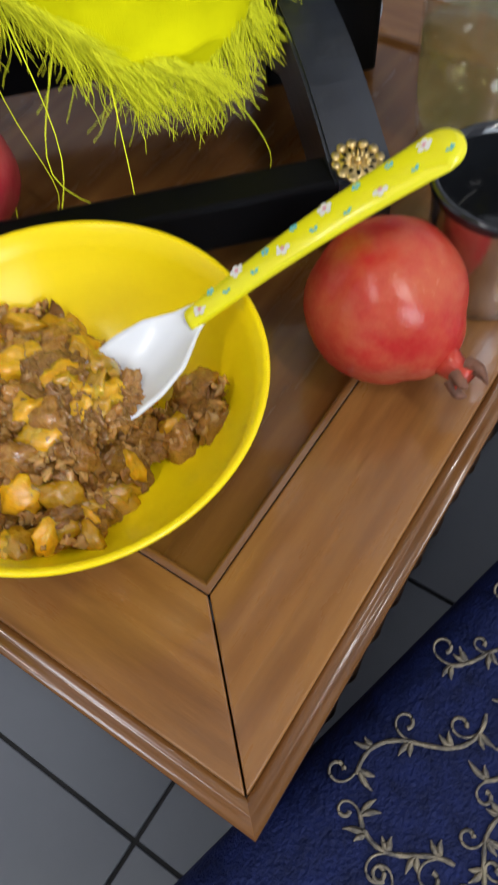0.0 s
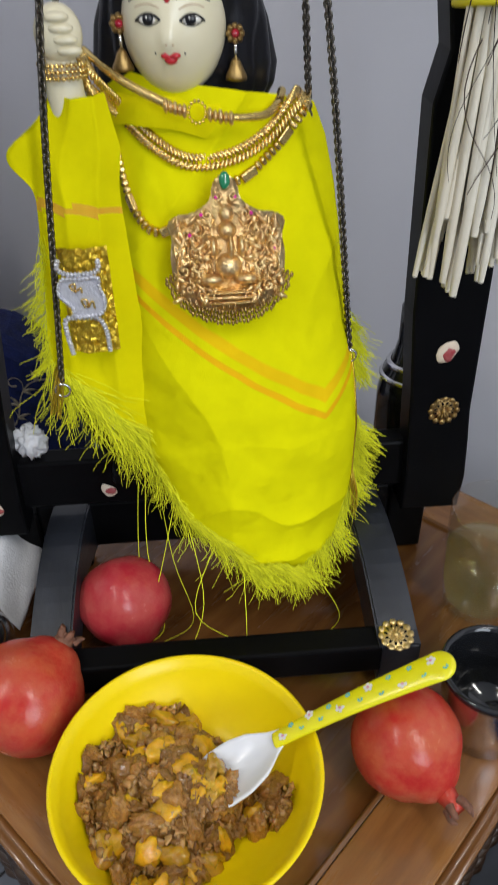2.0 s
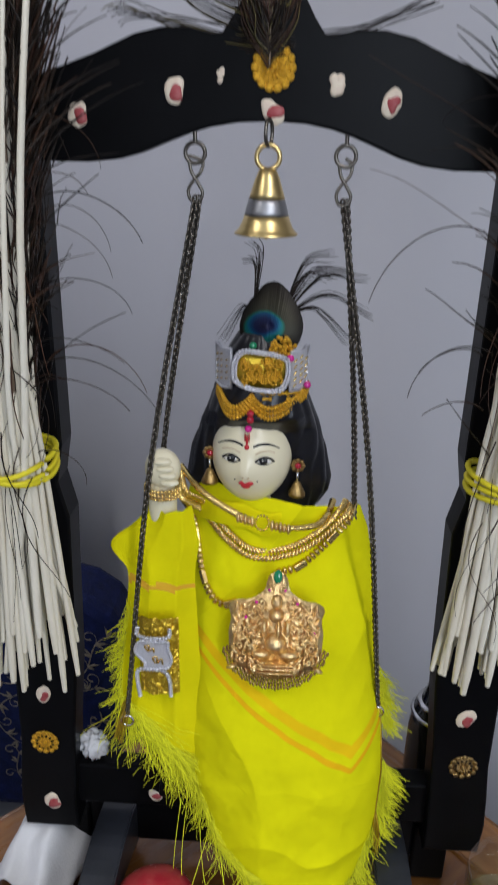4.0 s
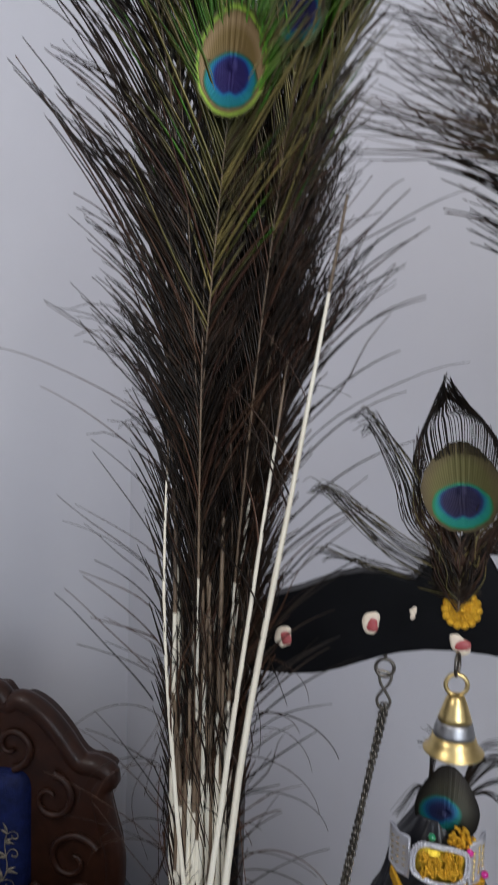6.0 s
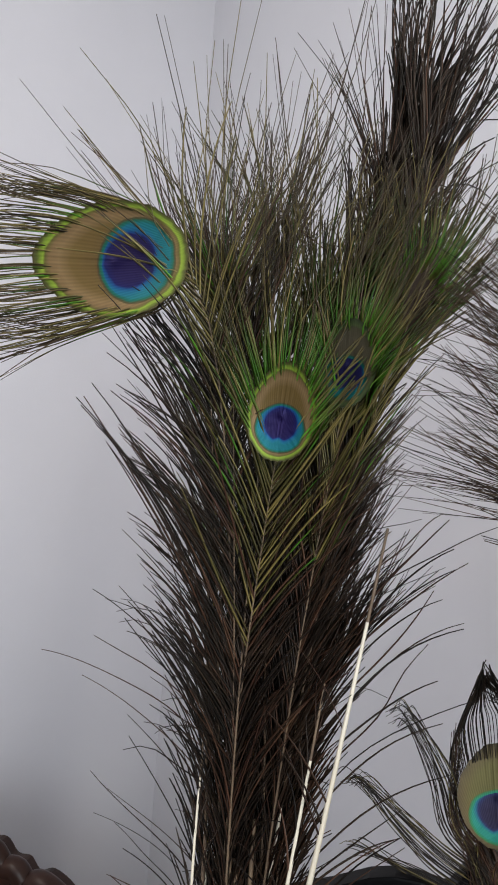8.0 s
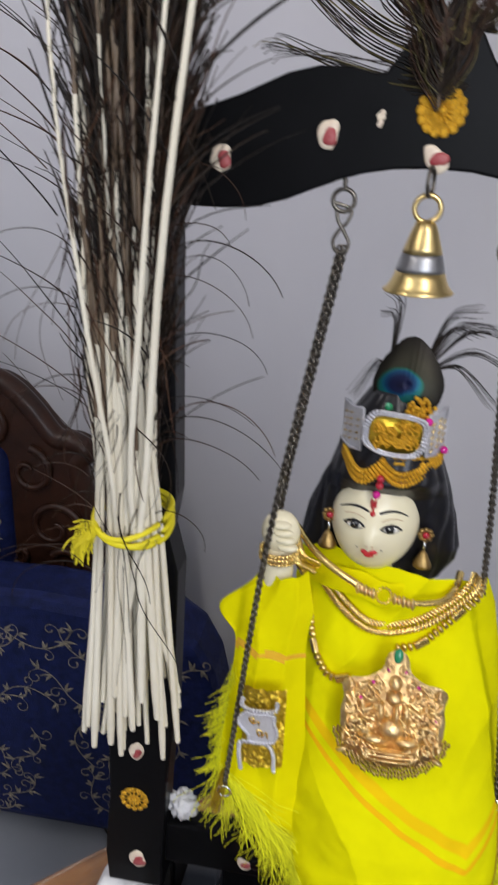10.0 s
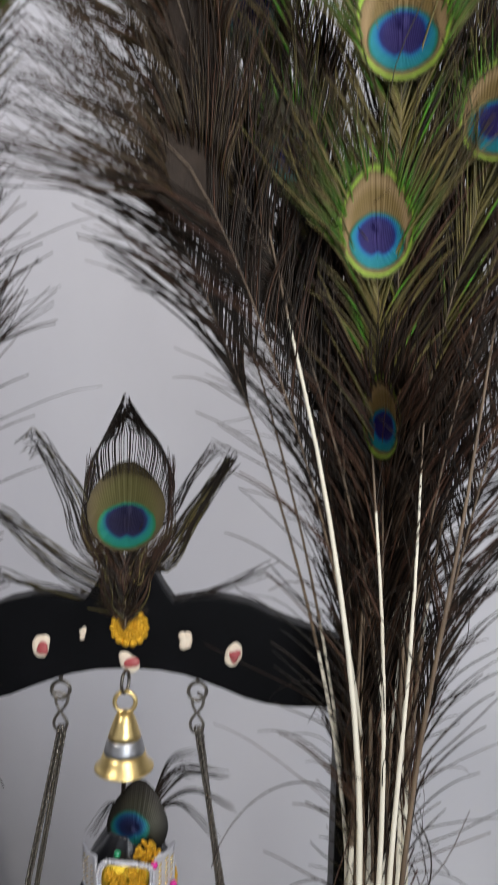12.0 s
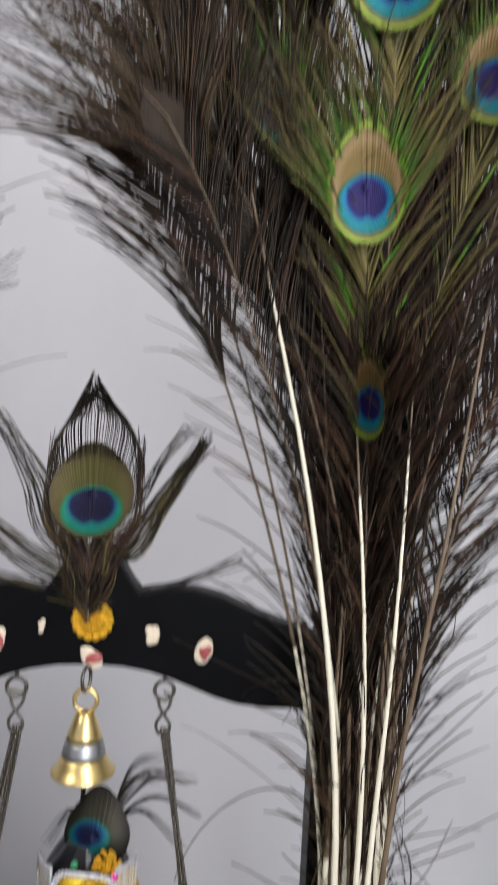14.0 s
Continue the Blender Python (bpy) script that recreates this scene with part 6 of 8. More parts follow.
# seated middle form, drawn plain: head, long drop, round belly, folded base, and a ledge
for x, z, sx, sz, h in ((0, 0.026, 0.0048, 0.0060, 0.007), (0, 0.016, 0.0062, 0.0060, 0.010), (0.002, 0.005, 0.0026, 0.0090, 0.012), (0, -0.006, 0.0090, 0.0085, 0.011), (-0.009, 0.006, 0.003, 0.007, 0.009), (0.009, 0.006, 0.003, 0.007, 0.009),
                        (-0.011, -0.014, 0.0085, 0.0042, 0.010), (0.011, -0.014, 0.0085, 0.0042, 0.010), (0, -0.0255, 0.023, 0.0018, 0.007), (0, -0.0225, 0.021, 0.0012, 0.008), (0, -0.0290, 0.019, 0.0014, 0.006)):
    bmesh.ops.create_uvsphere(bm, u_segments=20, v_segments=12, radius=1, matrix=Matrix.Translation((x, z, 0.004)) @ Matrix.Diagonal((sx, sz, h, 1)))
# scrolls and figures in pairs beside it
for cx, cz, r0, turn in ((0.018, 0.016, 0.0050, 7), (0.027, 0.015, 0.0046, -7), (0.029, 0.004, 0.0050, 7), (0.020, 0.004, 0.0042, -7), (0.029, -0.008, 0.0048, -7), (0.021, -0.006, 0.0040, 7), (0.026, -0.019, 0.0042, 7), (0.012, 0.026, 0.0036, -7), (0.005, 0.036, 0.0030, 7)):
    for sg in (-1, 1):
        t = np.linspace(0, 1, 16)
        for k in t:
            a = 1.2 + turn * k
            bmesh.ops.create_icosphere(bm, subdivisions=1, radius=1, matrix=Matrix.Translation((sg * (cx + r0 * (1 - 0.8 * k) * math.cos(a)), cz + r0 * (1 - 0.8 * k) * math.sin(a), 0.0050 + 0.0020 * k)) @ Matrix.Diagonal((0.0012, 0.0012, 0.0024, 1)))
for _ in range(64):
    x, z = rngj.uniform(0.008, 0.034), rngj.uniform(-0.028, 0.024)
    sx, sz, tilt, h = rngj.uniform(0.0012, 0.0024), rngj.uniform(0.0022, 0.0058), rngj.uniform(-70, 70), rngj.uniform(0.003, 0.0065)
    for sg in (-1, 1):
        bmesh.ops.create_uvsphere(bm, u_segments=10, v_segments=7, radius=1, matrix=Matrix.Translation((sg * x, z, 0.004)) @ pose(0, 0, 0, 0, 0, sg * tilt) @ Matrix.Diagonal((sx, sz, h, 1)))
for _ in range(110):
    x, z = rngj.uniform(0.004, 0.034), rngj.uniform(-0.030, 0.024)
    rr = rngj.uniform(0.0008, 0.0016)
    for sg in (-1, 1):
        bmesh.ops.create_icosphere(bm, subdivisions=1, radius=rr, matrix=Matrix.Translation((sg * x, z, 0.005 + rngj.uniform(0, 0.0025))))
part("relief", bm, GOLD_DARK, pendant, "knobbly gold relief", m=PM)
bm = bmesh.new()
for i in range(46):
    a = math.pi * (1.07 + 0.86 * i / 45)
    for row in range(4):
        rr = 0.0315 + 0.0026 * row + 0.0008 * math.sin(i * 1.7)
        bmesh.ops.create_icosphere(bm, subdivisions=1, radius=1, matrix=Matrix.Translation((rr * 1.06 * math.cos(a), rr * math.sin(a) * 0.94 - 0.0020 - 0.0010 * row, 0.0015 + rngj.uniform(0, 0.0018))) @ Matrix.Diagonal((0.0013, 0.0021, 0.0014, 1)))
tagged(part("bead_fringe", bm, GOLD_DULL, pendant, "small dark gold drops", m=PM), kind="stuff")
bm = bmesh.new()
bmesh.ops.create_uvsphere(bm, u_segments=14, v_segments=10, radius=1, matrix=Matrix.Translation((0, 0.046, 0.0055)) @ Matrix.Diagonal((0.0035, 0.0055, 0.0025, 1)))
part("green_stone", bm, EMERALD, pendant, "green stone", m=PM)
for x, z in ((-0.016, 0.026), (0.016, 0.026), (0.006, 0.036), (-0.006, 0.036), (-0.024, 0.014), (0.030, 0.004)):
    bm = bmesh.new()
    bmesh.ops.create_uvsphere(bm, u_segments=10, v_segments=8, radius=0.0014, matrix=Matrix.Translation((x, z, 0.0075)))
    part("red_stone", bm, MAGENTA, pendant, "tiny red stone", m=PM)

# bangle on the raised wrist
bangle = thing("gold_bangles", "stacked gold bead bangles on the raised wrist", "bangle", (-0.0865, 0.5485, 1.001))
for k in range(3):
    bm = bmesh.new()
    for i in range(30):
        a = 2 * math.pi * i / 30
        bmesh.ops.create_icosphere(bm, subdivisions=1, radius=0.0019, matrix=Matrix.Translation((0.0155 * math.cos(a), 0.0145 * math.sin(a), -0.004 + 0.0038 * k)))
    tagged(part("bangle_ring", bm, GOLD, bangle), kind="stuff")

def twisted(pts, r, turns=900.0):
    """A wire wound round a core: a rope-like border along pts."""
    p = curve_points(pts, 220)
    ln = np.r_[0, np.cumsum(np.linalg.norm(np.diff(p, axis=0), axis=1))]
    rad = r * (1 + 0.26 * np.sin(ln * turns * 2.4))
    return strands("wire_border", p[None], rad[None], 7)


# armlet: crinkled gold foil with a silver shield and twisted wire
ARM = Vector((-0.0910, 0.5075, 0.853))
arm = thing("armlet", "crinkled gold foil armlet with a silver wire shield over the sleeve", "armlet", ARM)
bm = bmesh.new()
bmesh.ops.create_grid(bm, x_segments=26, y_segments=46, size=0.5)
for v in bm.verts:
    x, z = v.co.x * 0.037, v.co.y * 0.086 - 0.008
    v.co = Vector((x + 0.003, 0.004 + 14 * x * x + 0.0022 * noise.noise(Vector((x * 260, z * 260, 1))) + 0.0012 * noise.noise(Vector((x * 600, z * 500, 7))), z))
bmesh.ops.solidify(bm, geom=bm.faces[:], thickness=0.0006)
part("foil", bm, GOLD_FOIL, arm, "crinkled gold foil", smooth=False)


shield = [(-0.013, 0.0155), (0.0, 0.0150), (0.013, 0.0155), (0.0135, 0.008), (0.0165, -0.003), (0.013, -0.013), (0.004, -0.0155), (-0.008, -0.0150), (-0.0085, -0.008), (-0.0165, 0.002), (-0.0165, 0.009)]
bm = bmesh.new()
f = bm.faces.new([bm.verts.new((x, -0.0035, z)) for x, z in shield])
r = bmesh.ops.extrude_face_region(bm, geom=[f])
for v in r["geom"]:
    if isinstance(v, bmesh.types.BMVert):
        v.co.y += 0.0022
bmesh.ops.recalc_face_normals(bm, faces=bm.faces)
plate = part("shield", bm, SILVER_FOIL, arm, "pale silver foil shield", smooth=False)
part("wire_border", twisted([(x, -0.004, z) for x, z in shield + shield[:1]], 0.0014), SILVER_WIRE, plate, "twisted silver wire")
for run in ([(-0.006, 0.006), (-0.008, 0.010), (-0.004, 0.011), (-0.005, 0.005), (0.0, 0.008), (0.0, 0.004)], [(0.001, -0.008), (-0.001, -0.002), (0.003, -0.002), (0.003, -0.008), (0.007, -0.003), (0.008, -0.009)]):
    part("gold_squiggle", strands("gold_squiggle", curve_points([(x, -0.0042, z) for x, z in run], 30)[None], np.full((1, 30), 0.0009), 6), GOLD, plate, "gold squiggle")
for run in ([(-0.014, 0.030), (-0.015, 0.023), (-0.008, 0.0185), (0.006, 0.0185), (0.014, 0.021), (0.015, 0.029)], [(-0.014, -0.048), (-0.016, -0.030), (-0.015, -0.018), (-0.004, -0.0165), (0.009, -0.018), (0.014, -0.028), (0.015, -0.046)]):
    part("wire_border", twisted([(x, -0.0030, z) for x, z in run], 0.0019), SILVER_WIRE, arm, "twisted silver wire")

# crown
crown = thing("crown", "gold and silver wire crown with coloured stones on the doll", "crown", (0.0, 0.602, 1.10))
for z in (-0.018, -0.0125):
    t = np.linspace(0, 2 * np.pi, 90)
    band = np.stack([0.0378 * np.cos(t), 0.0338 * np.sin(t), z + 0.001 * np.sin(3 * t)], 1)
    part("cord_band", strands("cord_band", band[None], (0.0026 * (1 + 0.25 * np.sin(np.arange(90) * 2.2)))[None], 7), ROPE_GOLD, crown, "twisted gold cord")
bm = bmesh.new()
t = np.linspace(0, 2 * np.pi, 48, endpoint=False)
px, pz = 0.0225 * np.sign(np.cos(t)) * np.abs(np.cos(t)) ** 0.6, 0.0160 * np.sign(np.sin(t)) * np.abs(np.sin(t)) ** 0.7 + 0.0014 * np.cos(3 * t)
f = bm.faces.new([bm.verts.new((x, -0.0015 + 9 * x * x, z)) for x, z in zip(px, pz)])
r = bmesh.ops.extrude_face_region(bm, geom=[f])
for v in r["geom"]:
    if isinstance(v, bmesh.types.BMVert):
        v.co.y += 0.003
bmesh.ops.recalc_face_normals(bm, faces=bm.faces)
PLATE_M = pose(-0.0025, -0.0375, 0.009)
part("plate", bm, GOLD_FOIL, crown, "gold foil plate", m=PLATE_M)
for grow, thick in ((0.97, 0.0013), (1.09, 0.0015)):
    loop = [(float(x) * grow, -0.0028 + 9 * float(x) ** 2, float(z) * grow) for x, z in zip(np.r_[px, px[:1]], np.r_[pz, pz[:1]])]
    part("wire_border", twisted(loop, thick), SILVER_WIRE, crown, "twisted silver wire border", m=PLATE_M)
rngw = np.random.default_rng(44)
for k in range(40):
    # gold purl scrolls worked over the plate
    x0, z0, a0 = rngw.uniform(-0.016, 0.016), rngw.uniform(-0.010, 0.010), rngw.uniform(0, 6)
    curl = [(x0 + 0.0036 * (1 - 0.6 * q) * math.cos(a0 + 5 * q), -0.0036 + 9 * x0 * x0, z0 + 0.0036 * (1 - 0.6 * q) * math.sin(a0 + 5 * q)) for q in np.linspace(0, 1, 8)]
    part("purl_scroll", twisted(curl, 0.0010), ROPE_GOLD, crown, "coiled gold wire", m=PLATE_M)
for ang, lift in ((57, 0.008), (-57, 0.008)):
    # side panels: thin foil bent round the head, with rows of gold sequins and a wire edge
    mm = pose(-0.003, 0, 0, 0, 0, ang) @ pose(0, -0.0405, lift)
    bm = bmesh.new()
    for y in (0.0, 0.0012):
        grid = [[bm.verts.new((0.0135 * (i / 5 - 1), 9 * (0.0135 * (i / 5 - 1)) ** 2 + y, 0.0175 * (j / 5 - 1) + 0.0015 * math.sin(i * 0.9))) for i in range(11)] for j in range(11)]
        for r0, r1 in zip(grid, grid[1:]):
            for i in range(10):
                bm.faces.new((r0[i], r0[i + 1], r1[i + 1], r1[i]))
    panel = part("side_panel", bm, SILVER_FOIL, crown, "silvery foil side panel", m=mm)
    rim_x = [-1, -1, -1, 0, 1, 1, 1, 0, -1]
    rim_z = [-1, 0, 1, 1, 1, 0, -1, -1, -1]
    part("wire_border", strands("wire_border", np.array([[(0.0135 * x, 9 * (0.0135 * x) ** 2 - 0.0005, 0.0175 * z + 0.0015 * math.sin(4.5 + 4.5 * x)) for x, z in zip(rim_x, rim_z)]]), np.full((1, 9), 0.0013), 6), SILVER_WIRE, panel, "silver wire border")
    for k in range(14):
        bm = bmesh.new()
        bmesh.ops.create_icosphere(bm, subdivisions=1, radius=1, matrix=Matrix.Diagonal((0.0034, 0.0009, 0.0007, 1)))
        x, z = -0.0085 + 0.0085 * (k % 3), -0.013 + 0.0055 * (k // 3) + 0.002 * (k % 3)
        part("sequin", bm, GOLD, panel, m=pose(x, 9 * x * x - 0.0012, z, 0, -28))
bm = bmesh.new()
for _ in range(70):
    q, a = 0.011 * math.sqrt(rngj.random()), rngj.uniform(0, 6.28)
    bmesh.ops.create_icosphere(bm, subdivisions=1, radius=0.0021, matrix=Matrix.Translation((0.015 + q * math.cos(a), -0.027 + rngj.uniform(-0.004, 0.003), 0.028 + 0.75 * q * math.sin(a))))
tagged(part("beadwork", bm, ROPE_GOLD, crown, "clustered gold beads"), kind="stuff")
for sgn in (-1, 1):
    for k in range(3):
        d = 0.0046 * k
        run = [(-0.010 - sgn * 0.002, -0.0400, -0.012 - d), (-0.010 + sgn * 0.012, -0.0410, -0.023 - d), (-0.010 + sgn * (0.027 if sgn > 0 else 0.022), -0.0345, -0.022 - d), (sgn * 0.0395 - 0.002, -0.014, -0.013 - d * 0.7)]
        part("bead_swag", twisted(run, 0.0021), ROPE_GOLD, crown, "swag of twisted gold cord")
for x, y, z, mm_ in ((-0.0105, -0.0430, -0.028, RUBY), (-0.0105, -0.0430, -0.034, RUBY), (-0.012, -0.0415, -0.043, MAGENTA), (0.022, -0.034, 0.020, MAGENTA), (0.038, -0.018, -0.008, MAGENTA), (-0.010, -0.034, 0.030, EMERALD)):
    bm = bmesh.new()
    bmesh.ops.create_uvsphere(bm, u_segments=12, v_segments=8, radius=0.0034)
    part("stone", bm, mm_, crown, "coloured stone", m=pose(x, y, z))

# earrings: flower stud, link and bell drop
for ex, ey, ez in ((-0.0485, 0.586, 1.022), (0.0335, 0.583, 1.014)):
    ear = thing("earring", "gold flower earring with a hanging bell drop", "earring", (ex, ey, ez), "earrings of the doll")
    for k in range(8):
        a = 2 * math.pi * k / 8
        bm = bmesh.new()
        bmesh.ops.create_icosphere(bm, subdivisions=2, radius=0.0024)
        part("petal", bm, GOLD_DULL, ear, m=pose(0.0046 * math.cos(a), 0, 0.0046 * math.sin(a)))
    bm = bmesh.new()
    bmesh.ops.create_icosphere(bm, subdivisions=2, radius=0.0030)
    part("stone", bm, RUBY, ear, "red stone", m=pose(0, -0.001, 0))
    part("link", lathe([(0.0009, -0.016), (0.0013, -0.011), (0.0009, -0.007)], 10), SILVER, ear)
    part("drop", lathe([(0.0012, -0.0155), (0.0035, -0.018), (0.0055, -0.023), (0.0078, -0.0275), (0.0080, -0.0300), (0.0068, -0.0295), (0.0, -0.026)], 24), GOLD_DULL, ear, "dull gold bell drop")

# small feather in the crown
plume = thing("crown_feather", "short peacock feather standing in the doll's crown", "feather", (0, 0, 0))


# ---------------------------------------------------------------- peacock feathers
def eye_mesh(a, b, cup, fray=0.014, point=0.16):
    """A feather's eye: a dished oval of fused barbs, ribbed from the shaft; uv spans the oval."""
    me = bpy.data.meshes.new("eye")
    nr, ns = 12, 112
    co, uv, faces = [(0, 0, 0)], [(0.5, 0.5)], []
    for i in range(1, nr + 1):
        r = i / nr
        for j in range(ns):
            t = 2 * math.pi * j / ns
            x, y = r * math.cos(t), r * math.sin(t)
            pointed = 1 + point * max(0, y) ** 2
            edge = 1 + (fray * math.sin(j * j * 12.9898 + 3 * j) if i == nr else 0)
            co.append((a * x * edge * (1 - 0.10 * max(0, y) ** 2), b * y * pointed * edge, cup * (r * r - 0.35) + 0.00012 * math.sin(90 * math.atan2(y + 1.6, x))))
            uv.append((0.5 + x / 2, 0.5 + y / 2))
    for j in range(ns):
        faces.append((0, 1 + j, 1 + (j + 1) % ns))
    for i in range(nr - 1):
        for j in range(ns):
            p, q = 1 + i * ns + j, 1 + i * ns + (j + 1) % ns
            faces.append((p, p + ns, q + ns, q))
    me.from_pydata(co, [], faces)
    layer = me.uv_layers.new(name="UVMap")
    for lp in me.loops:
        layer.data[lp.index].uv = uv[lp.vertex_index]
    return me


def unit(v):
    return v / (np.linalg.norm(v, axis=-1, keepdims=True) + 1e-12)


def feather(parent, ctrl, rng, quill=0.0030, bare=0.45, stop=0.01, low=0.10, eye=None, eye_at=0.93, face=(0, -1, 0), pairs=80, tip_len=0.06,
            spread=30, fan=48, halo="green", wire=0.00086, shaft=(0, 1), white=13, taper=(0.93, 0.55), one=0, clump=0.014, wild=0.12, vee=1.5):
    """One feather: quill, loose barbs along it that close up in clumps, and a vane round the eye. ctrl runs from the cut end to the tip."""
    k = 26
    line = curve_points(ctrl, 60)
    ln = np.r_[0, np.cumsum(np.linalg.norm(np.diff(line, axis=0), axis=1))]
    total = ln[-1]
    s = np.linspace(0, 1, k)

    def at(d):
        return np.stack([np.interp(d, ln, line[:, i]) for i in range(3)], -1)

    p = at(s * total)
    r = quill * np.minimum(1, 0.72 + s * 40) * (1 - taper[0] * s ** taper[1])
    lo, hi = at(np.linspace(0, s[white], 16) * total), at(np.linspace(s[white], 1, 16) * total)
    rl, rh = np.interp(np.linspace(0, s[white], 16), s, r), np.interp(np.linspace(s[white], 1, 16), s, r)
    me = strands("feather", np.stack([lo, hi]), np.stack([rl, rh]), 6, index=list(shaft), materials=(QUILL, QUILL_UP))
    f = part("feather", me, QUILL, parent)
    # barbs along both sides: steep at the root, flattening outward, tips closing up
    pairs = max(8, int(pairs * 0.72))
    n = pairs * 2
    stop = max(stop, 0.95 * eye[1] / total) if eye else stop
    rank = (np.arange(n) + rng.random(n)) / n
    u = bare + (eye_at - stop - bare) * (rank ** 0.72 if eye else rank)
    sgn = np.where(np.arange(n) % 2, 1, -1) if not one else np.where(rng.random(n) < 0.12, -one, one)
    g = (u - bare) / (eye_at - bare)
    at_s = u * total
    root = at(at_s)
    tan = unit(at(np.minimum(at_s + 0.01, total)) - at(at_s - 0.01))
    cl = np.floor(u * total / clump + 0.37 * sgn).astype(int)
    cid = (cl - cl.min()) * 2 + (sgn > 0)
    tab = rng.normal(0, 1, (cid.max() + 1, 4))
    cm = tab[cid]
    nrm = unit(np.array(face, float) + 0.10 * cm[:, 2:3] * np.array((1, 0, 0.3)))
    side = unit(np.cross(tan, nrm)) * sgn[:, None]
    stray = rng.random(n) < wild + 0.2 * (g < 0.2)
    stray &= (g < 0.7) | (not eye)
    spread = spread * np.interp(g, [0, 0.45], [0.40, 1.0]) if not one else spread
    a0 = np.radians(spread * 0.55 + 3 * cm[:, 0] + rng.normal(0, 1.0, n) + np.where(stray, rng.normal(4, 9, n), 0))
    a1 = np.radians(spread * (1.15 - 0.35 * g) + 8 * cm[:, 1] + rng.normal(0, 2.5, n) + np.where(stray, rng.normal(18, 34, n), 0))
    grow = np.interp(g, [0, 0.15, 0.4, 0.8, 1.0], [0.5, 0.85, 1.0, 0.95, 0.8])
    length = low * grow * (1 + 0.12 * cm[:, 3]) * rng.uniform(0.8, 1.05, n) * np.where(stray, rng.uniform(0.5, 1.25, n), 1)
    t = np.linspace(0, 1, 9)
    ang = a0[:, None] + (a1 - a0)[:, None] * t[None] ** 1.3
    ang = ang + np.where(stray, rng.uniform(0.15, 0.6, n), 0.05)[:, None] * np.sin(t[None] * rng.uniform(3, 8, n)[:, None] + rng.uniform(0, 6, n)[:, None]) * t[None]
    step = tan[:, None] * np.cos(ang)[..., None] + side[:, None] * np.sin(ang)[..., None]
    step = step + nrm[:, None] * (rng.normal(0, 0.05, n) + np.where(stray, rng.normal(0.05, 0.2, n), 0) - (-0.05 if eye else 0.1) * np.clip(g - 0.6, 0, 0.3) / 0.3)[:, None, None]
    pts = root[:, None] + np.concatenate([np.zeros((n, 1, 3)), np.cumsum(step[:, :-1], 1)], 1) * (length / 8)[:, None, None]
    mean_u = np.array([u[cid == c].mean() if (cid == c).any() else 0 for c in range(cid.max() + 1)])[cid]
    pull = np.where(stray, 0, (mean_u - u) * total * rng.uniform(0.7, 1.0, n))
    pts = pts + tan[:, None] * (pull[:, None] * t[None] ** 1.4)[..., None]
    rad = wire * np.where(stray, 0.7, 1.0)[:, None] * rng.uniform(0.75, 1.2, n)[:, None] * (1 - 0.6 * t ** 2)[None]
    idx = np.where(rng.random(n) < 0.25, 1, 0)
    idx = np.where((g > 0.60) & (rng.random(n) < (g - 0.50) * 3.0) & (halo in ("green", "bronze")), rng.choice([2, 3, 3, 3], n), idx)
    tagged(part("side_vane", strands("side_vane", pts, rad, 3, idx, (BARB, BARB_RED, BARB_G, BARB_GOLD), along=True), BARB, f, "dark barbs in ranks"), kind="stuff")
    # vane at the tip: barbs sweep out past the eye's outline
    ec, ex = at(eye_at * total), at((eye_at - 0.03) * total)
    tt = unit(ec - ex)
    nn = unit(np.array(face, float) - tt * np.dot(face, tt))
    ss = np.cross(tt, nn)
    a, b = (eye[0], eye[1]) if eye else (0.010, 0.016)
    if halo:
        m = 190 if eye else 60
        sg = np.where(np.arange(m) % 2, 1, -1)
        q = (np.arange(m) + rng.random(m)) / m
        th = np.radians(3 + 112 * q)
        cl = (q * (40 if eye else 16) + 0.4 * sg).astype(int)
        cid = (cl - cl.min()) * 2 + (sg > 0)
        cm = rng.normal(0, 1, (cid.max() + 1, 4))[cid]
        rim = tt * (b * np.cos(th) * (1 + 0.12 * np.maximum(0, np.cos(th))))[:, None] + ss * (sg * a * np.sin(th))[:, None]
        start = tt * (-b * (0.2 + vee * q ** 1.3))[:, None]
        out = np.radians(np.interp(q, [0, 0.3, 0.65, 1], [2, fan * 0.34, fan * 0.66, fan * 0.82]) + 3 * cm[:, 0] + rng.normal(0, 1.5, m))
        d1 = tt * np.cos(out)[:, None] + ss * (sg * np.sin(out))[:, None] - nn * (0.12 + 0.07 * cm[:, 1])[:, None]
        o2 = out + np.radians(np.interp(q, [0, 0.4, 1], [4, -4, -6]) + 11 * cm[:, 2] + rng.normal(0, 5.0, m))
        d2 = tt * np.cos(o2)[:, None] + ss * (sg * np.sin(o2))[:, None] - nn * (0.16 + 0.10 * cm[:, 1])[:, None]
        L = 1.4 * tip_len * rng.uniform(0.55, 1.1, m) * (1 + 0.13 * cm[:, 3]) * np.interp(q, [0, 0.5, 1], [1, 0.95, 1.15])
        over = rng.random(m) < 0.30
        rim = rim * np.where(over, rng.uniform(0.84, 0.98, m), rng.uniform(0.97, 1.04, m))[:, None] + nn * np.where(over, 0.0125, 0.0035)[:, None]
        e1, e2 = rim + d1 * (L * 0.5)[:, None], rim + d1 * (L * 0.5)[:, None] + d2 * (L * 0.5)[:, None]
        close = np.array([e2[cid == c].mean(0) if (cid == c).any() else np.zeros(3) for c in range(cid.max() + 1)])[cid]
        e2 = 0.5 * e2 + 0.5 * close + rng.normal(0, 0.0016, (m, 3))
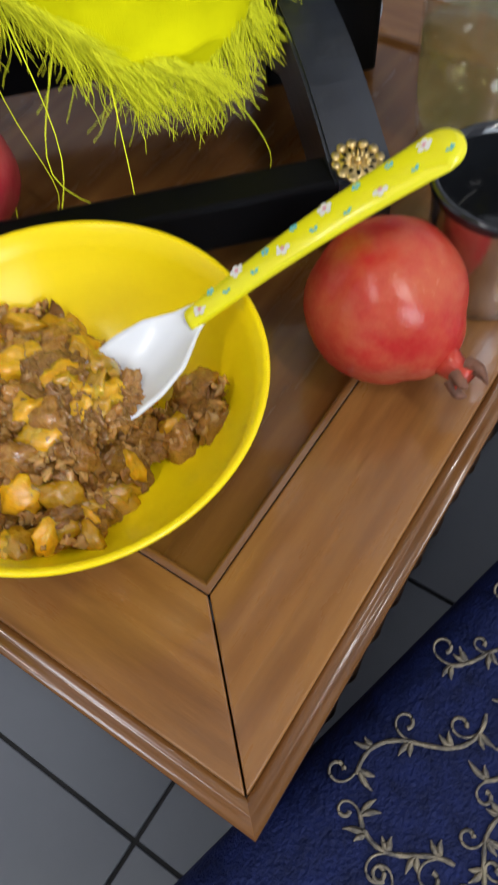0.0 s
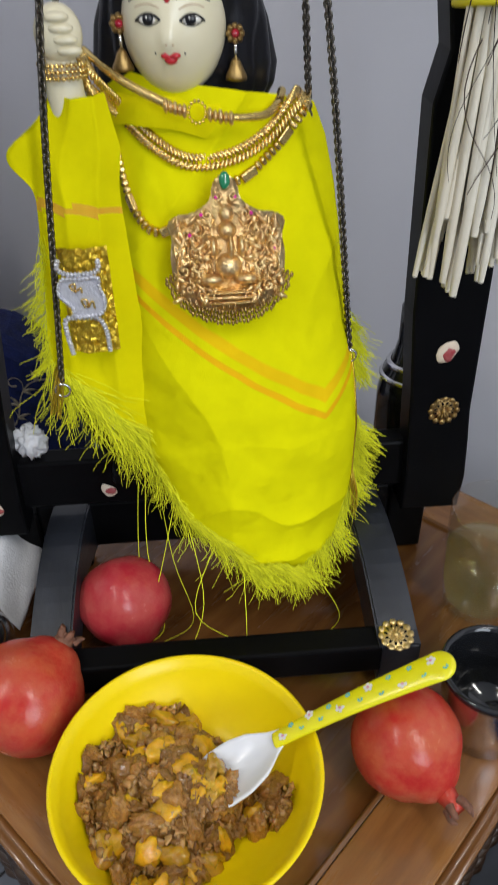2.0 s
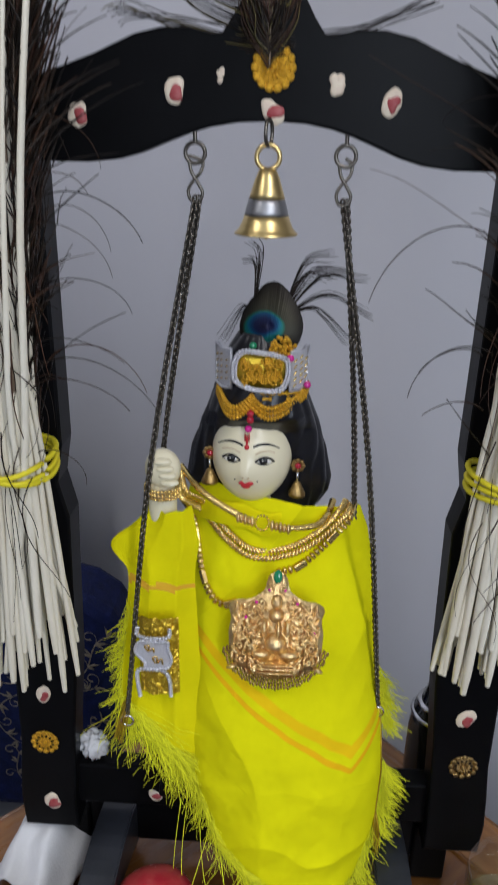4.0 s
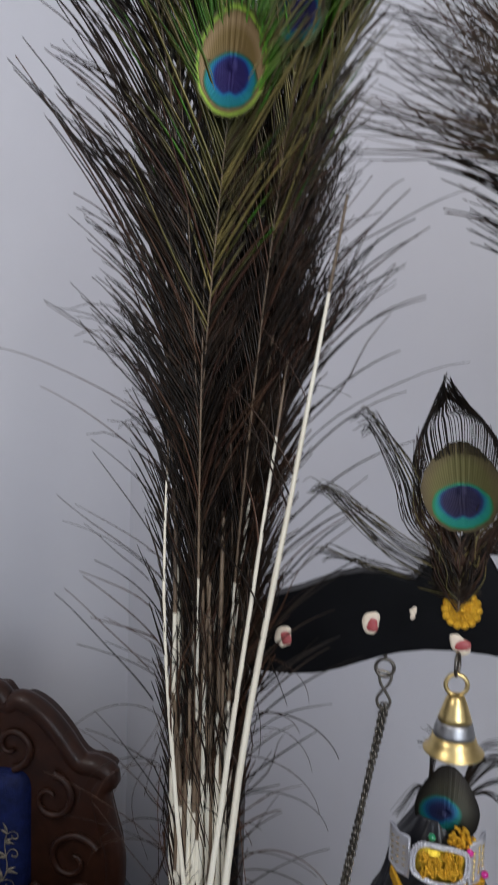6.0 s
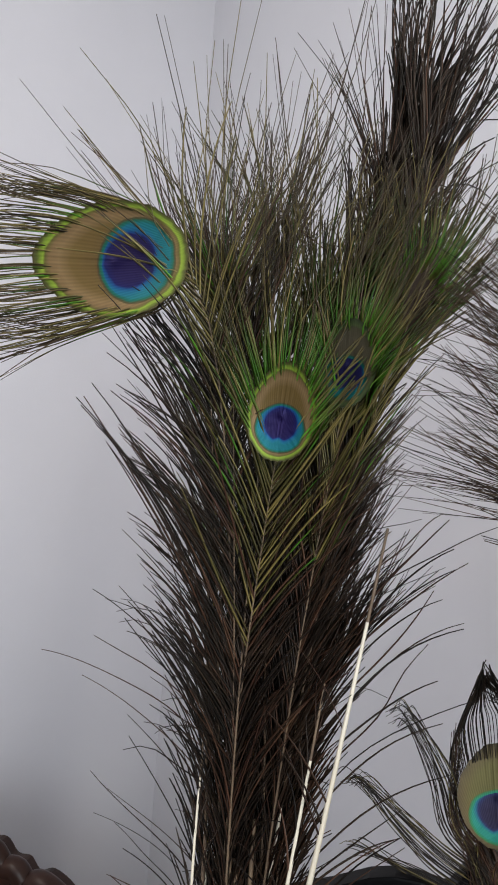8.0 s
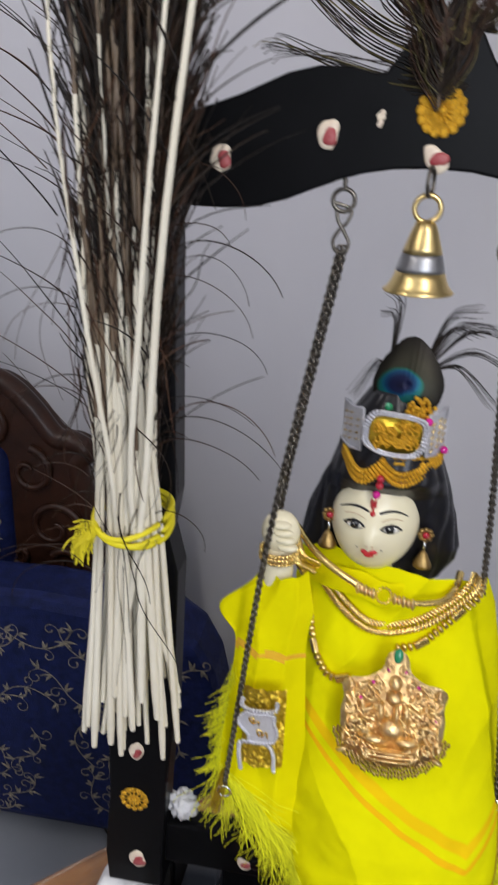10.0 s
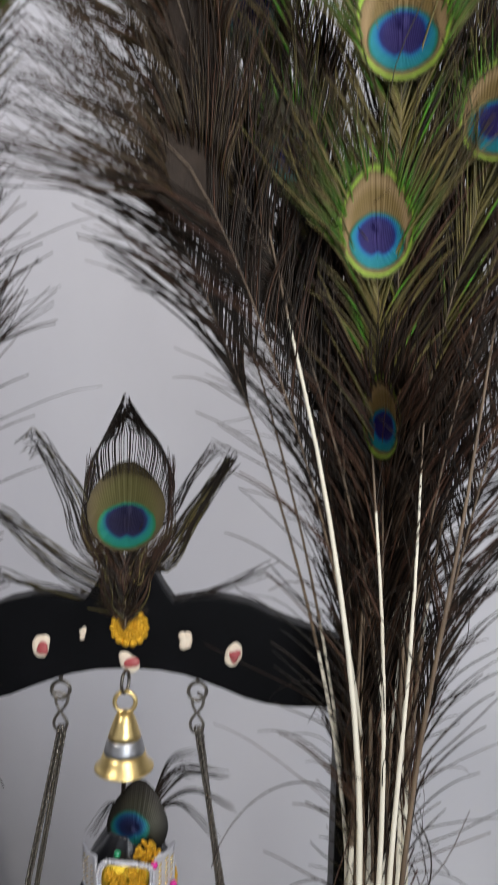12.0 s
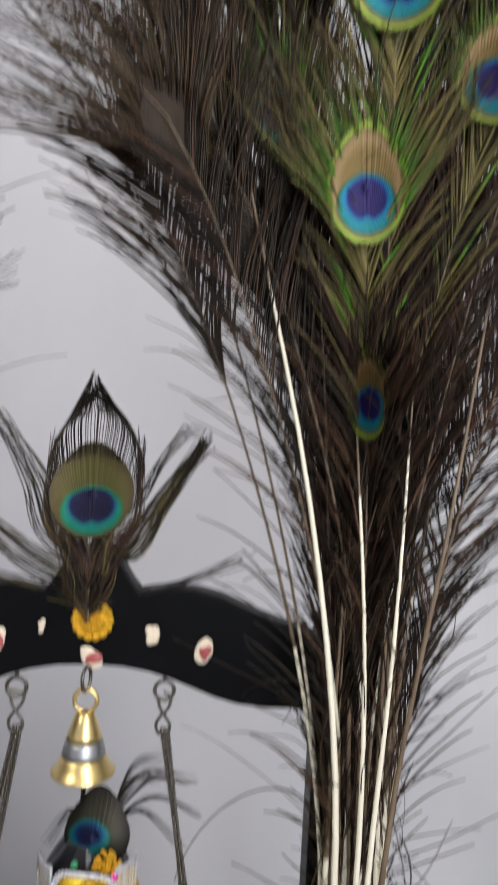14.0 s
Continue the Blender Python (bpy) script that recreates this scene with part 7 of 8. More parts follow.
        ctl = np.stack([start - nn * 0.004, rim * 0.55 + start * 0.45 + ss * (sg * a * 0.10)[:, None] - nn * 0.012, rim, e1, e2], 1)
        w = np.linspace(0, 4, 13)
        pts = np.zeros((m, 13, 3))
        for c in range(5):
            pts += np.maximum(0, 1 - np.abs(w - c))[None, :, None] * ctl[:, c:c + 1]
        pts[:, 1:-1] = 0.25 * pts[:, :-2] + 0.5 * pts[:, 1:-1] + 0.25 * pts[:, 2:]
        pts = pts + ec - nn * 0.003
        tl = np.linspace(0, 1, 13)
        rad = wire * 0.80 * rng.uniform(0.7, 1.15, m)[:, None] * (1 - 0.62 * tl ** 2)[None]
        base_i = {"green": (2, 2, 3), "dark": (0, 1, 0), "brown": (4, 1, 0), "bronze": (3, 4, 2)}[halo]
        idx = np.array(base_i)[rng.choice(3, m, p=(0.5, 0.3, 0.2))]
        tagged(part("vane", strands("vane", pts, rad, 3, idx, (BARB, BARB_RED, BARB_G, BARB_GOLD, BARB_BACK), along=True), BARB_G, f, "iridescent green vane" if halo in ("green", "bronze") else ""), kind="stuff")
    if eye:
        mm = Matrix((Vector(ss), Vector(tt), Vector(nn))).transposed().to_4x4()
        mm.translation = Vector(ec + nn * (0.004 if eye[2] is not EYE_BACK else -0.004))
        part("eye", eye_mesh(a, b, eye[3] if len(eye) > 3 else 0.004, *((0.008, 0.38) if eye[2] is EYE_CROWN else ())), eye[2], f, "blue and bronze eye", m=mm)
    return f


def knot(parent, centre, rx, ry, material, side):
    """Cord wound round a bundle, with a small frayed bow."""
    for k, dz in enumerate((-0.0055, -0.0015, 0.003)):
        t = np.linspace(0, 2 * np.pi, 48)
        ring = np.stack([centre[0] + rx * np.cos(t), centre[1] + ry * np.sin(t), centre[2] + dz + 0.004 * np.cos(t + k) * side + 0.002 * np.sin(2 * t + k)], 1)
        part("cord_turn", strands("cord_turn", ring[None], np.full((1, 48), 0.0023), 8), material, parent, "yellow cord")
    rng = np.random.default_rng(7)
    m = 60
    base = np.array(centre) + np.array([side * rx * 0.8, -ry * 0.75, 0])
    d = unit(np.stack([side * rng.uniform(0.1, 0.9, m), rng.normal(-0.2, 0.3, m), rng.normal(-0.35, 0.5, m)], 1))
    t = np.linspace(0, 1, 8)
    L = rng.uniform(0.008, 0.022, m)
    pts = base[None, None] + rng.normal(0, 0.002, (m, 1, 3)) + L[:, None, None] * (d[:, None] * t[None, :, None] + np.array([0, 0, -0.5]) * (t ** 2)[None, :, None])
    pts[:, :, 0] += 0.0015 * np.sin(t[None] * rng.uniform(3, 9, m)[:, None])
    tagged(part("bow", strands("bow", pts, np.full((m, 8), 0.0006), 4), material, parent, "frayed yellow bow"), kind="stuff")


def bundle(label, x0, eyes, fill, seed, side, shafts=()):
    """Feathers bound to an upright: cut ends below, tied, fanning out above."""
    rng = np.random.default_rng(seed)
    b = thing("peacock_feather_bundle", label, "feathers", (0, 0, 0), "feather bundles on the swing")
    tie = np.array((x0, 0.500, 1.047))

    def stem(tip, j, foot=None):
        a = 2.4 * j + rng.uniform(0, 0.5)
        rr = math.sqrt((j % 17 + 0.5) / 17)
        off = np.array((0.024 * rr * math.cos(a), 0.018 * rr * math.sin(a), 0))
        f0 = np.array((x0, 0.503, 0)) + off * np.array((1.75, 1.2, 0)) + np.array((0, -0.004, rng.uniform(0.846, 0.915) - (0.022 if side < 0 else 0.0)))
        tip = np.array(tip, float)
        m1 = tie + off * 1.05 + (tip - tie) * 0.33 * np.array((0.20, 0.30, 1))
        m2 = tie + off * 0.9 + (tip - tie) * 0.68 * np.array((0.60, 0.72, 1))
        return [f0, tie + off * 0.9, m1, m2, tip]

    j = 0
    for tip, kw in eyes:
        c = stem(tip, j)
        pre = kw.pop("pre", None)
        if pre:
            c[-2] = np.array(pre[0])
            c.insert(-1, np.array(pre[1]))
        d = unit(c[-1] - c[-2])
        over = kw.pop("over", 0.05)
        c.append(c[-1] + d * over + np.array(kw.pop("lean", (0, 0, 0.01))))
        pl = np.linalg.norm(np.diff(np.array(c), axis=0), axis=1)
        feather(b, c, rng, eye_at=1 - pl[-1] / pl.sum(), quill=rng.uniform(0.0030, 0.0037), **kw)
        j += 1
    for i in range(fill[0]):
        tip = (rng.uniform(fill[1], fill[2]), rng.uniform(0.46, 0.55), rng.uniform(fill[3], fill[4]))
        c = stem(tip, j)
        h = rng.choice(["brown", "bronze", "green"]) if tip[2] > 1.68 else "dark"
        fc = unit(np.array((rng.normal(0, 0.5), -1, rng.normal(0, 0.2))))
        feather(b, c, rng, eye_at=0.95, quill=rng.uniform(0.0028, 0.0035), face=fc, halo=h, pairs=75, low=rng.uniform(0.08, 0.12), spread=rng.uniform(22, 40), tip_len=0.06, fan=44)
        j += 1
    # dense dark feathers behind the eyed ones
    for i in range(fill[5]):
        tip = (x0 + side * -0.02 + (fill[2] - fill[1]) * (i / (fill[5] - 1) - 0.5) * 0.62 + (fill[1] + fill[2]) / 2 - x0, rng.uniform(0.50, 0.53), rng.uniform(fill[3] - 0.02, fill[3] + 0.10))
        feather(b, stem(tip, j), rng, eye_at=0.96, quill=0.0026, face=(0, -1, 0), halo="dark", pairs=125, low=rng.uniform(0.07, 0.10), spread=26, tip_len=0.055, fan=30, wire=0.0011, wild=0.05, bare=0.25)
        j += 1
    # bare cut quills below the tie, some reaching far up
    for i in range(13):
        fan = max(-1, min(1, -1 + 2 * i / 12 + rng.uniform(-0.07, 0.07)))
        c = stem((x0 + 0.022 * fan + rng.uniform(-0.006, 0.006), 0.474, rng.uniform(1.24, 1.42)), j)
        for q, wd in ((0, 0.041 if side < 0 else 0.031), (1, 0.024)):
            c[q] = c[q] * np.array((0, 0, 1)) + np.array((x0 + wd * fan + rng.normal(0, 0.0045 if q == 0 else 0.0022) - (0.005 if side < 0 and q == 0 else 0), 0.503 - 0.022 * math.sqrt(1 - 0.8 * fan * fan) - 0.004, 0))
        for q, wd in ((2, 0.021), (3, 0.021)):
            c[q] = c[q] * np.array((0, 0, 1)) + np.array((x0 + wd * fan, 0.477, 0))
        feather(b, c, rng, eye_at=0.97, quill=rng.uniform(0.0030, 0.0041), halo=None, pairs=11, bare=0.60, low=0.07, spread=20, white=int(rng.integers(15, 23)), taper=(0.6, 1.3))
        j += 1
    for tip, out, thick in shafts:
        c = stem(tip, j)
        lean = (tip[0] - x0) / 0.1
        c[1] = np.array((x0 + 0.014 * lean, 0.474, 1.047))
        low_f, mid_f_ = (0.15, 0.47) if side > 0 else (0.32, 0.65)
        c[2] = np.array((x0 + low_f * (tip[0] - x0) + 0.008 * lean, 0.450, 1.047 + 0.36 * (tip[2] - 1.047)))
        c[3] = np.array((x0 + mid_f_ * (tip[0] - x0) + 0.006 * lean, 0.440, 1.047 + 0.68 * (tip[2] - 1.047)))
        fl = dict(one=out, pairs=(30 if out == -side else 22), low=0.10, spread=62, bare=0.40, wild=0.25, clump=0.016) if out else dict(pairs=14, bare=0.6, low=0.05, spread=22)
        feather(b, c, rng, eye_at=0.985, quill=thick, halo=None, face=(0.25 * out, -1, 0), white=(9 if out == side > 0 else 23), taper=(0.75, 1.3), **fl)
        j += 1
    # long fine barbs that stand out beside the bundle: swept up and out on the far side, drooping in hooks on the near side
    m = 62 if side < 0 else 40
    sg = np.where(rng.random(m) < 0.62, side, -side)
    hook = rng.random(m) < np.where(sg == side, 0.15, 0.45)
    z = np.where(hook, rng.uniform(1.00, 1.32, m), rng.uniform(1.06, 1.58, m))
    half = np.interp(z, [1.0, 1.2, 1.4, 1.6], [0.024, 0.030, 0.042, 0.056])
    root = np.stack([x0 + sg * half * rng.uniform(0.7, 1.0, m), rng.uniform(0.460, 0.51, m), z], 1)
    t = np.linspace(0, 1, 18)
    L = np.where(hook, rng.uniform(0.05, 0.13, m), rng.uniform(0.05, 0.12, m))
    a0 = np.where(hook, rng.uniform(0.3, 0.8, m), rng.uniform(0.45, 0.85, m))
    a1 = np.where(hook, rng.normal(2.85, 0.20, m), rng.normal(1.05, 0.28, m))
    an = a0[:, None] + (a1 - a0)[:, None] * t[None] ** 0.8 + rng.uniform(0.02, 0.16, m)[:, None] * np.sin(t[None] * rng.uniform(3, 8, m)[:, None])
    step = np.stack([sg[:, None] * np.sin(an), np.tile(rng.normal(-0.08, 0.15, m)[:, None], (1, 18)), np.cos(an)], -1)
    pts = root[:, None] + np.cumsum(step, 1) * (L / 18)[:, None, None]
    tagged(part("wisp", strands("wisp", pts, rng.uniform(0.0004, 0.00075, m)[:, None] * (1 - 0.5 * t)[None], 3, rng.integers(0, 2, m), (BARB, BARB_RED)), BARB, b, "long fine curling barbs"), kind="stuff")
    # dark barbs fallen across the white quills
    m = 60
    root = np.stack([x0 + rng.uniform(-0.030, 0.030, m), rng.uniform(0.459, 0.474, m), np.where(rng.random(m) < 0.2, rng.uniform(0.98, 1.12, m), rng.uniform(1.13, 1.36, m))], 1)
    t = np.linspace(0, 1, 14)
    an = rng.normal(0, 0.16, m)[:, None] + rng.uniform(0.05, 0.6, m)[:, None] * np.sin(t[None] * rng.uniform(2, 6, m)[:, None] + rng.uniform(0, 6, m)[:, None])
    step = np.stack([np.sin(an), np.tile(rng.normal(-0.01, 0.03, m)[:, None], (1, 14)), -np.cos(an)], -1)
    pts = root[:, None] + np.cumsum(step, 1) * (rng.uniform(0.05, 0.14, m) / 14)[:, None, None]
    tagged(part("fallen_barb", strands("fallen_barb", pts, rng.uniform(0.0003, 0.0008, m)[:, None] * (1 - 0.5 * t)[None], 3, rng.integers(0, 2, m), (BARB, BARB_RED)), BARB, b, "dark barbs across the quills"), kind="stuff")
    knot(b, tie + np.array((0, 0.002, 0.0)), 0.0290, 0.037, SILK_CORD, side)
    return b


bundle("bundle of peacock feathers with white quills tied with yellow cord", 0.196, [
    ((0.177, 0.418, 1.759), dict(eye=(0.030, 0.034, EYE_BRIGHT), face=(-0.15, -1, -0.05), over=0.07, tip_len=0.07, spread=40, low=0.09, pairs=110)),
    ((0.094, 0.444, 1.873), dict(eye=(0.029, 0.032, EYE_BRIGHT), face=(0.1, -1, -0.1), over=0.07, lean=(-0.01, 0, 0), tip_len=0.095, fan=58, spread=42, low=0.10, pairs=100)),
    ((0.169, 0.438, 1.641), dict(eye=(0.0255, 0.034, EYE_BRIGHT), face=(-0.05, -1, 0), over=0.03, tip_len=0.06, spread=42, low=0.09, pairs=110)),
    ((0.184, 0.448, 1.516), dict(eye=(0.021, 0.028, EYE_BRIGHT), face=(-0.9, -0.5, 0), over=0.03, tip_len=0.03, halo="dark")),
    ((0.251, 0.442, 1.717), dict(eye=(0.029, 0.033, EYE_BRIGHT), face=(-0.35, -1, 0.1), over=0.05, tip_len=0.06)),
    ((0.085, 0.475, 1.795), dict(eye=(0.026, 0.03, EYE_SHADED), face=(-0.6, -1, 0), over=0.05, tip_len=0.06)),
    ((0.043, 0.430, 1.760), dict(eye=(0.025, 0.028, EYE_BACK, -0.004), face=(-0.2, -1, 0.2), over=0.04, tip_len=0.08, halo="brown", fan=58)),
    ((0.050, 0.424, 1.668), dict(eye=(0.025, 0.027, EYE_BACK, -0.004), face=(0.3, -1, 0.1), over=0.04, tip_len=0.09, halo="brown", lean=(-0.06, 0, -0.005), fan=62, spread=52, low=0.11, bare=0.62, wire=0.0006)),
    ((0.080, 0.462, 1.700), dict(face=(0.1, -1, 0), over=0.04, tip_len=0.09, halo="brown", fan=58, spread=48, low=0.11, pairs=60, bare=0.72)),
    ((0.030, 0.470, 1.712), dict(face=(-0.1, -1, 0.1), over=0.04, tip_len=0.08, halo="brown", fan=60, lean=(-0.06, 0, 0.01), spread=50, low=0.10, pairs=60, bare=0.72, wire=0.0006)),
    ((0.085, 0.450, 1.655), dict(face=(0.1, -1, 0), over=0.04, tip_len=0.08, halo="brown", fan=60, lean=(-0.06, 0, -0.01), spread=50, low=0.10, pairs=60, bare=0.72)),
    ((0.060, 0.465, 1.722), dict(face=(0, -1, 0), over=0.04, tip_len=0.10, halo="brown", fan=60, lean=(-0.05, 0, 0.02), spread=50, low=0.12, pairs=90, bare=0.70)),
    ((0.020, 0.478, 1.672), dict(face=(0, -1, 0), over=0.04, tip_len=0.09, halo="brown", fan=60, lean=(-0.06, 0, 0.0), spread=50, low=0.11, pairs=80, bare=0.72)),
    ((0.300, 0.466, 1.640), dict(face=(0.1, -1, 0), over=0.05, tip_len=0.08, halo="dark", fan=45, spread=50, low=0.12, bare=0.45, pairs=110)),
    ((0.285, 0.472, 1.560), dict(face=(0.1, -1, 0), over=0.05, tip_len=0.08, halo="dark", fan=45, spread=52, low=0.12, bare=0.42, pairs=100)),
    ((0.270, 0.480, 1.780), dict(face=(0.1, -1, 0), over=0.05, tip_len=0.09, halo="brown", fan=45, spread=46, low=0.12, bare=0.50, pairs=110)),
    ((0.115, 0.470, 1.700), dict(eye=(0.024, 0.03, EYE_SHADED), face=(0, -1, 0), over=0.04, tip_len=0.05)),
    ((0.200, 0.440, 1.862), dict(face=(0.3, -1, 0), over=0.07, tip_len=0.09, halo="brown", fan=45)),
    ((0.190, 0.448, 1.785), dict(face=(0, -1, 0), over=0.05, tip_len=0.10, halo="dark", fan=28, spread=26, low=0.12, pairs=80, bare=0.66)),
    ((0.222, 0.452, 1.800), dict(face=(0.1, -1, 0), over=0.05, tip_len=0.10, halo="brown", fan=30, spread=28, low=0.12, pairs=80, bare=0.66)),
    ((0.165, 0.455, 1.925), dict(face=(0, -1, 0), over=0.05, tip_len=0.09, fan=40)),
    ((0.262, 0.470, 1.850), dict(face=(0, -1, 0), over=0.05, tip_len=0.10, halo="brown", fan=45)),
    ((0.240, 0.462, 1.640), dict(face=(0.2, -1, 0), over=0.05, tip_len=0.08, halo="dark", fan=40, spread=38, low=0.11, bare=0.58)),
    ((0.272, 0.455, 1.700), dict(face=(0.1, -1, 0), over=0.05, tip_len=0.08, halo="dark", fan=45, spread=42, low=0.11, bare=0.58)),
    ((0.225, 0.450, 1.750), dict(face=(0, -1, 0), over=0.05, tip_len=0.09, halo="dark", fan=32, spread=30, low=0.11)),
    ((0.130, 0.462, 1.750), dict(face=(0, -1, 0), over=0.05, tip_len=0.09, halo="dark", fan=32, spread=30, low=0.11)),
    ((0.285, 0.470, 1.760), dict(face=(-0.2, -1, 0), over=0.05, tip_len=0.10, halo="dark", spread=52, low=0.11, bare=0.58)),
], (7, 0.12, 0.26, 1.58, 1.76, 7), 21, 1, (((0.100, 0.452, 1.64), -1, 0.0031), ((0.176, 0.46, 1.50), 0, 0.0029), ((0.212, 0.46, 1.53), 0, 0.0029), ((0.272, 0.48, 1.64), 1, 0.0026)))

bundle("bundle of peacock feathers with one large eye leaning outward", -0.196, [
    ((-0.286, 0.385, 1.806), dict(pre=((-0.205, 0.44, 1.60), (-0.226, 0.392, 1.782)), eye=(0.040, 0.051, EYE_BRIGHT), face=(0.25, -1, 0), over=0.09, lean=(-0.045, 0, -0.03), tip_len=0.10, low=0.11, spread=46, halo="bronze", vee=0.8, fan=20)),
    ((-0.222, 0.405, 1.745), dict(face=(0.1, -1, 0), over=0.03, one=-1, halo=None, pairs=60, low=0.150, spread=40, bare=0.60, wild=0.04, clump=0.05)),
    ((-0.205, 0.412, 1.720), dict(face=(0.1, -1, 0), over=0.03, one=-1, halo=None, pairs=50, low=0.130, spread=52, bare=0.66, wild=0.04, clump=0.05)),
    ((-0.215, 0.400, 1.790), dict(face=(0.1, -1, 0), over=0.04, lean=(-0.04, 0, 0.02), halo="bronze", tip_len=0.11, fan=50, pairs=40, low=0.12, spread=40, bare=0.80)),
    ((-0.171, 0.414, 1.711), dict(eye=(0.0235, 0.031, EYE_BRIGHT), face=(0.1, -1, 0), over=0.04, tip_len=0.08, spread=46, low=0.13, pairs=72, wire=0.0010)),
    ((-0.128, 0.412, 1.745), dict(eye=(0.021, 0.027, EYE_SHADED), face=(-0.3, -1, 0), over=0.05, tip_len=0.06)),
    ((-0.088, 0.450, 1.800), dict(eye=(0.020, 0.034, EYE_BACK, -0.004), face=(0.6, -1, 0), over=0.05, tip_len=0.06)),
    ((-0.098, 0.500, 1.835), dict(eye=(0.02, 0.026, EYE_SHADED), face=(0.9, -0.8, 0), over=0.05, tip_len=0.05)),
    ((-0.115, 0.470, 1.900), dict(face=(0, -1, 0), over=0.05, tip_len=0.09, halo="dark", fan=45)),
    ((-0.100, 0.470, 1.935), dict(face=(0.2, -1, 0), over=0.05, tip_len=0.10, halo="dark", fan=24, spread=22, low=0.12, pairs=190, wire=0.0014)),
    ((-0.085, 0.462, 1.905), dict(face=(0.3, -1, 0), over=0.05, tip_len=0.10, halo="dark", fan=26, spread=24, low=0.10, pairs=150, bare=0.62, wire=0.0013)),
    ((-0.190, 0.450, 1.840), dict(face=(0, -1, 0), over=0.05, tip_len=0.08, halo="bronze", fan=35)),
    ((-0.245, 0.470, 1.830), dict(face=(0, -1, 0), over=0.05, tip_len=0.07, halo="brown", fan=50, pairs=50)),
    ((-0.205, 0.432, 1.775), dict(face=(0.1, -1, 0), over=0.05, tip_len=0.10, halo="brown", fan=34, low=0.11, pairs=56)),
    ((-0.150, 0.428, 1.785), dict(face=(-0.1, -1, 0), over=0.05, tip_len=0.10, fan=34, low=0.11, pairs=56)),
    ((-0.185, 0.424, 1.750), dict(face=(0, -1, 0), over=0.05, tip_len=0.10, halo="bronze", fan=24, low=0.10)),
    ((-0.155, 0.440, 1.630), dict(face=(-0.3, -1, 0), over=0.03, tip_len=0.05, halo="brown")),
], (9, -0.24, -0.12, 1.58, 1.76, 7), 33, -1, (((-0.098, 0.445, 1.640), 1, 0.0038), ((-0.134, 0.446, 1.53), 0, 0.0031), ((-0.224, 0.475, 1.50), 0, 0.0026)))

# one feather stands up before the beam's peak, its vane split into wings
mid = thing("peacock_feather", "single peacock feather with a split vane fixed to the beam's peak", "feather", (-0.003, 0, -0.007))
rngm = np.random.default_rng(5)
mid_f = feather(mid, [(0.001, 0.5365, 1.346), (0.001, 0.5355, 1.375), (0.000, 0.539, 1.405), (0.000, 0.548, 1.437), (-0.003, 0.566, 1.470)], rngm, quill=0.0011, bare=0.03, low=0.035, eye=(0.0315, 0.035, EYE_OLIVE, 0.004),
                eye_at=0.73, face=(0.0, -1, 0.1), pairs=40, halo=None, spread=46, shaft=(1, 1), stop=0.30)


def wing(count, roots, belly, tip, spread, index=0, thick=0.0006, seed=1, curl=0.0):
    """A split-off part of the vane: barbs leave the shaft one above the other, bow apart and close up at the tip."""
    r = np.random.default_rng(seed)
    pts = []
    for i in range(count):
        f = i / max(1, count - 1)
        a = np.array(roots[0]) * (1 - f) + np.array(roots[1]) * f
        side = (f - 0.5) * np.array(spread)
        m1 = np.array(belly[0]) + side + r.normal(0, 0.0012, 3)
        m2 = np.array(belly[1]) + side * 0.75 + r.normal(0, 0.0012, 3)
        e = np.array(tip) + side * 0.18 + r.normal(0, 0.0030, 3) + (np.array(tip) - np.array(belly[1])) * r.uniform(-0.25, 0.06)
        pts.append(curve_points([a, m1, m2, e, e + np.array((curl * r.uniform(0.3, 1.2), 0, -abs(curl) * 0.5 * r.random()))], 18))
    t = np.linspace(0, 1, 18)
    idx = np.where(r.random(count) < 0.12, 3, index)
    return tagged(part("split_vane", strands("split_vane", pts, np.tile(thick * (1 - 0.55 * t), (count, 1)), 3, idx, (BARB, BARB_RED, BARB_G, BARB_GOLD)), BARB, mid_f, "dark split barbs"), kind="stuff")


# the pointed crown of loose barbs over the eye, dark at its edges
for sx, sd in ((-1, 2), (1, 3)):
    for k in range(2):
        rr = np.random.default_rng(sd + 10 * k)
        pts = []
        for i in range(26):
            f = (i / 25) ** (0.6 if k else 1.0)
            ang = f * 1.35
            a = np.array((sx * 0.0335 * math.sin(ang), 0.552, 1.437 + 0.033 * math.cos(ang)))
            m1 = np.array((sx * 0.0370 * math.sin(ang) ** 0.9 - 0.001, 0.566, 1.452 + 0.044 * math.cos(ang)))
            m2 = np.array((sx * 0.0215 * math.sin(ang) ** 0.7 - 0.004, 0.586, 1.496 + 0.006 * math.cos(ang)))
            e = np.array((-0.009 + sx * rr.normal(0.001, 0.0020), 0.602, 1.519 + rr.normal(0, 0.006)))
            pts.append(curve_points([a, m1, m2, e], 16) + rr.normal(0, 0.0005, 3))
        tagged(part("split_vane", strands("split_vane", pts, np.tile(0.00032 + 0.00026 * np.linspace(0, 1, 16), (26, 1)), 3, [0] * 26, (BARB,)), BARB, mid_f, "dark split barbs"), kind="stuff")
wing(24, ((-0.001, 0.537, 1.380), (-0.002, 0.543, 1.410)), ((-0.030, 0.548, 1.412), (-0.046, 0.550, 1.452)), (-0.073, 0.552, 1.497), (0.022, 0, 0.010), seed=4, curl=-0.012)
wing(24, ((-0.001, 0.536, 1.362), (-0.001, 0.537, 1.385)), ((-0.040, 0.546, 1.388), (-0.072, 0.550, 1.410)), (-0.110, 0.556, 1.440), (0.014, 0, 0.016), seed=5, curl=-0.014)
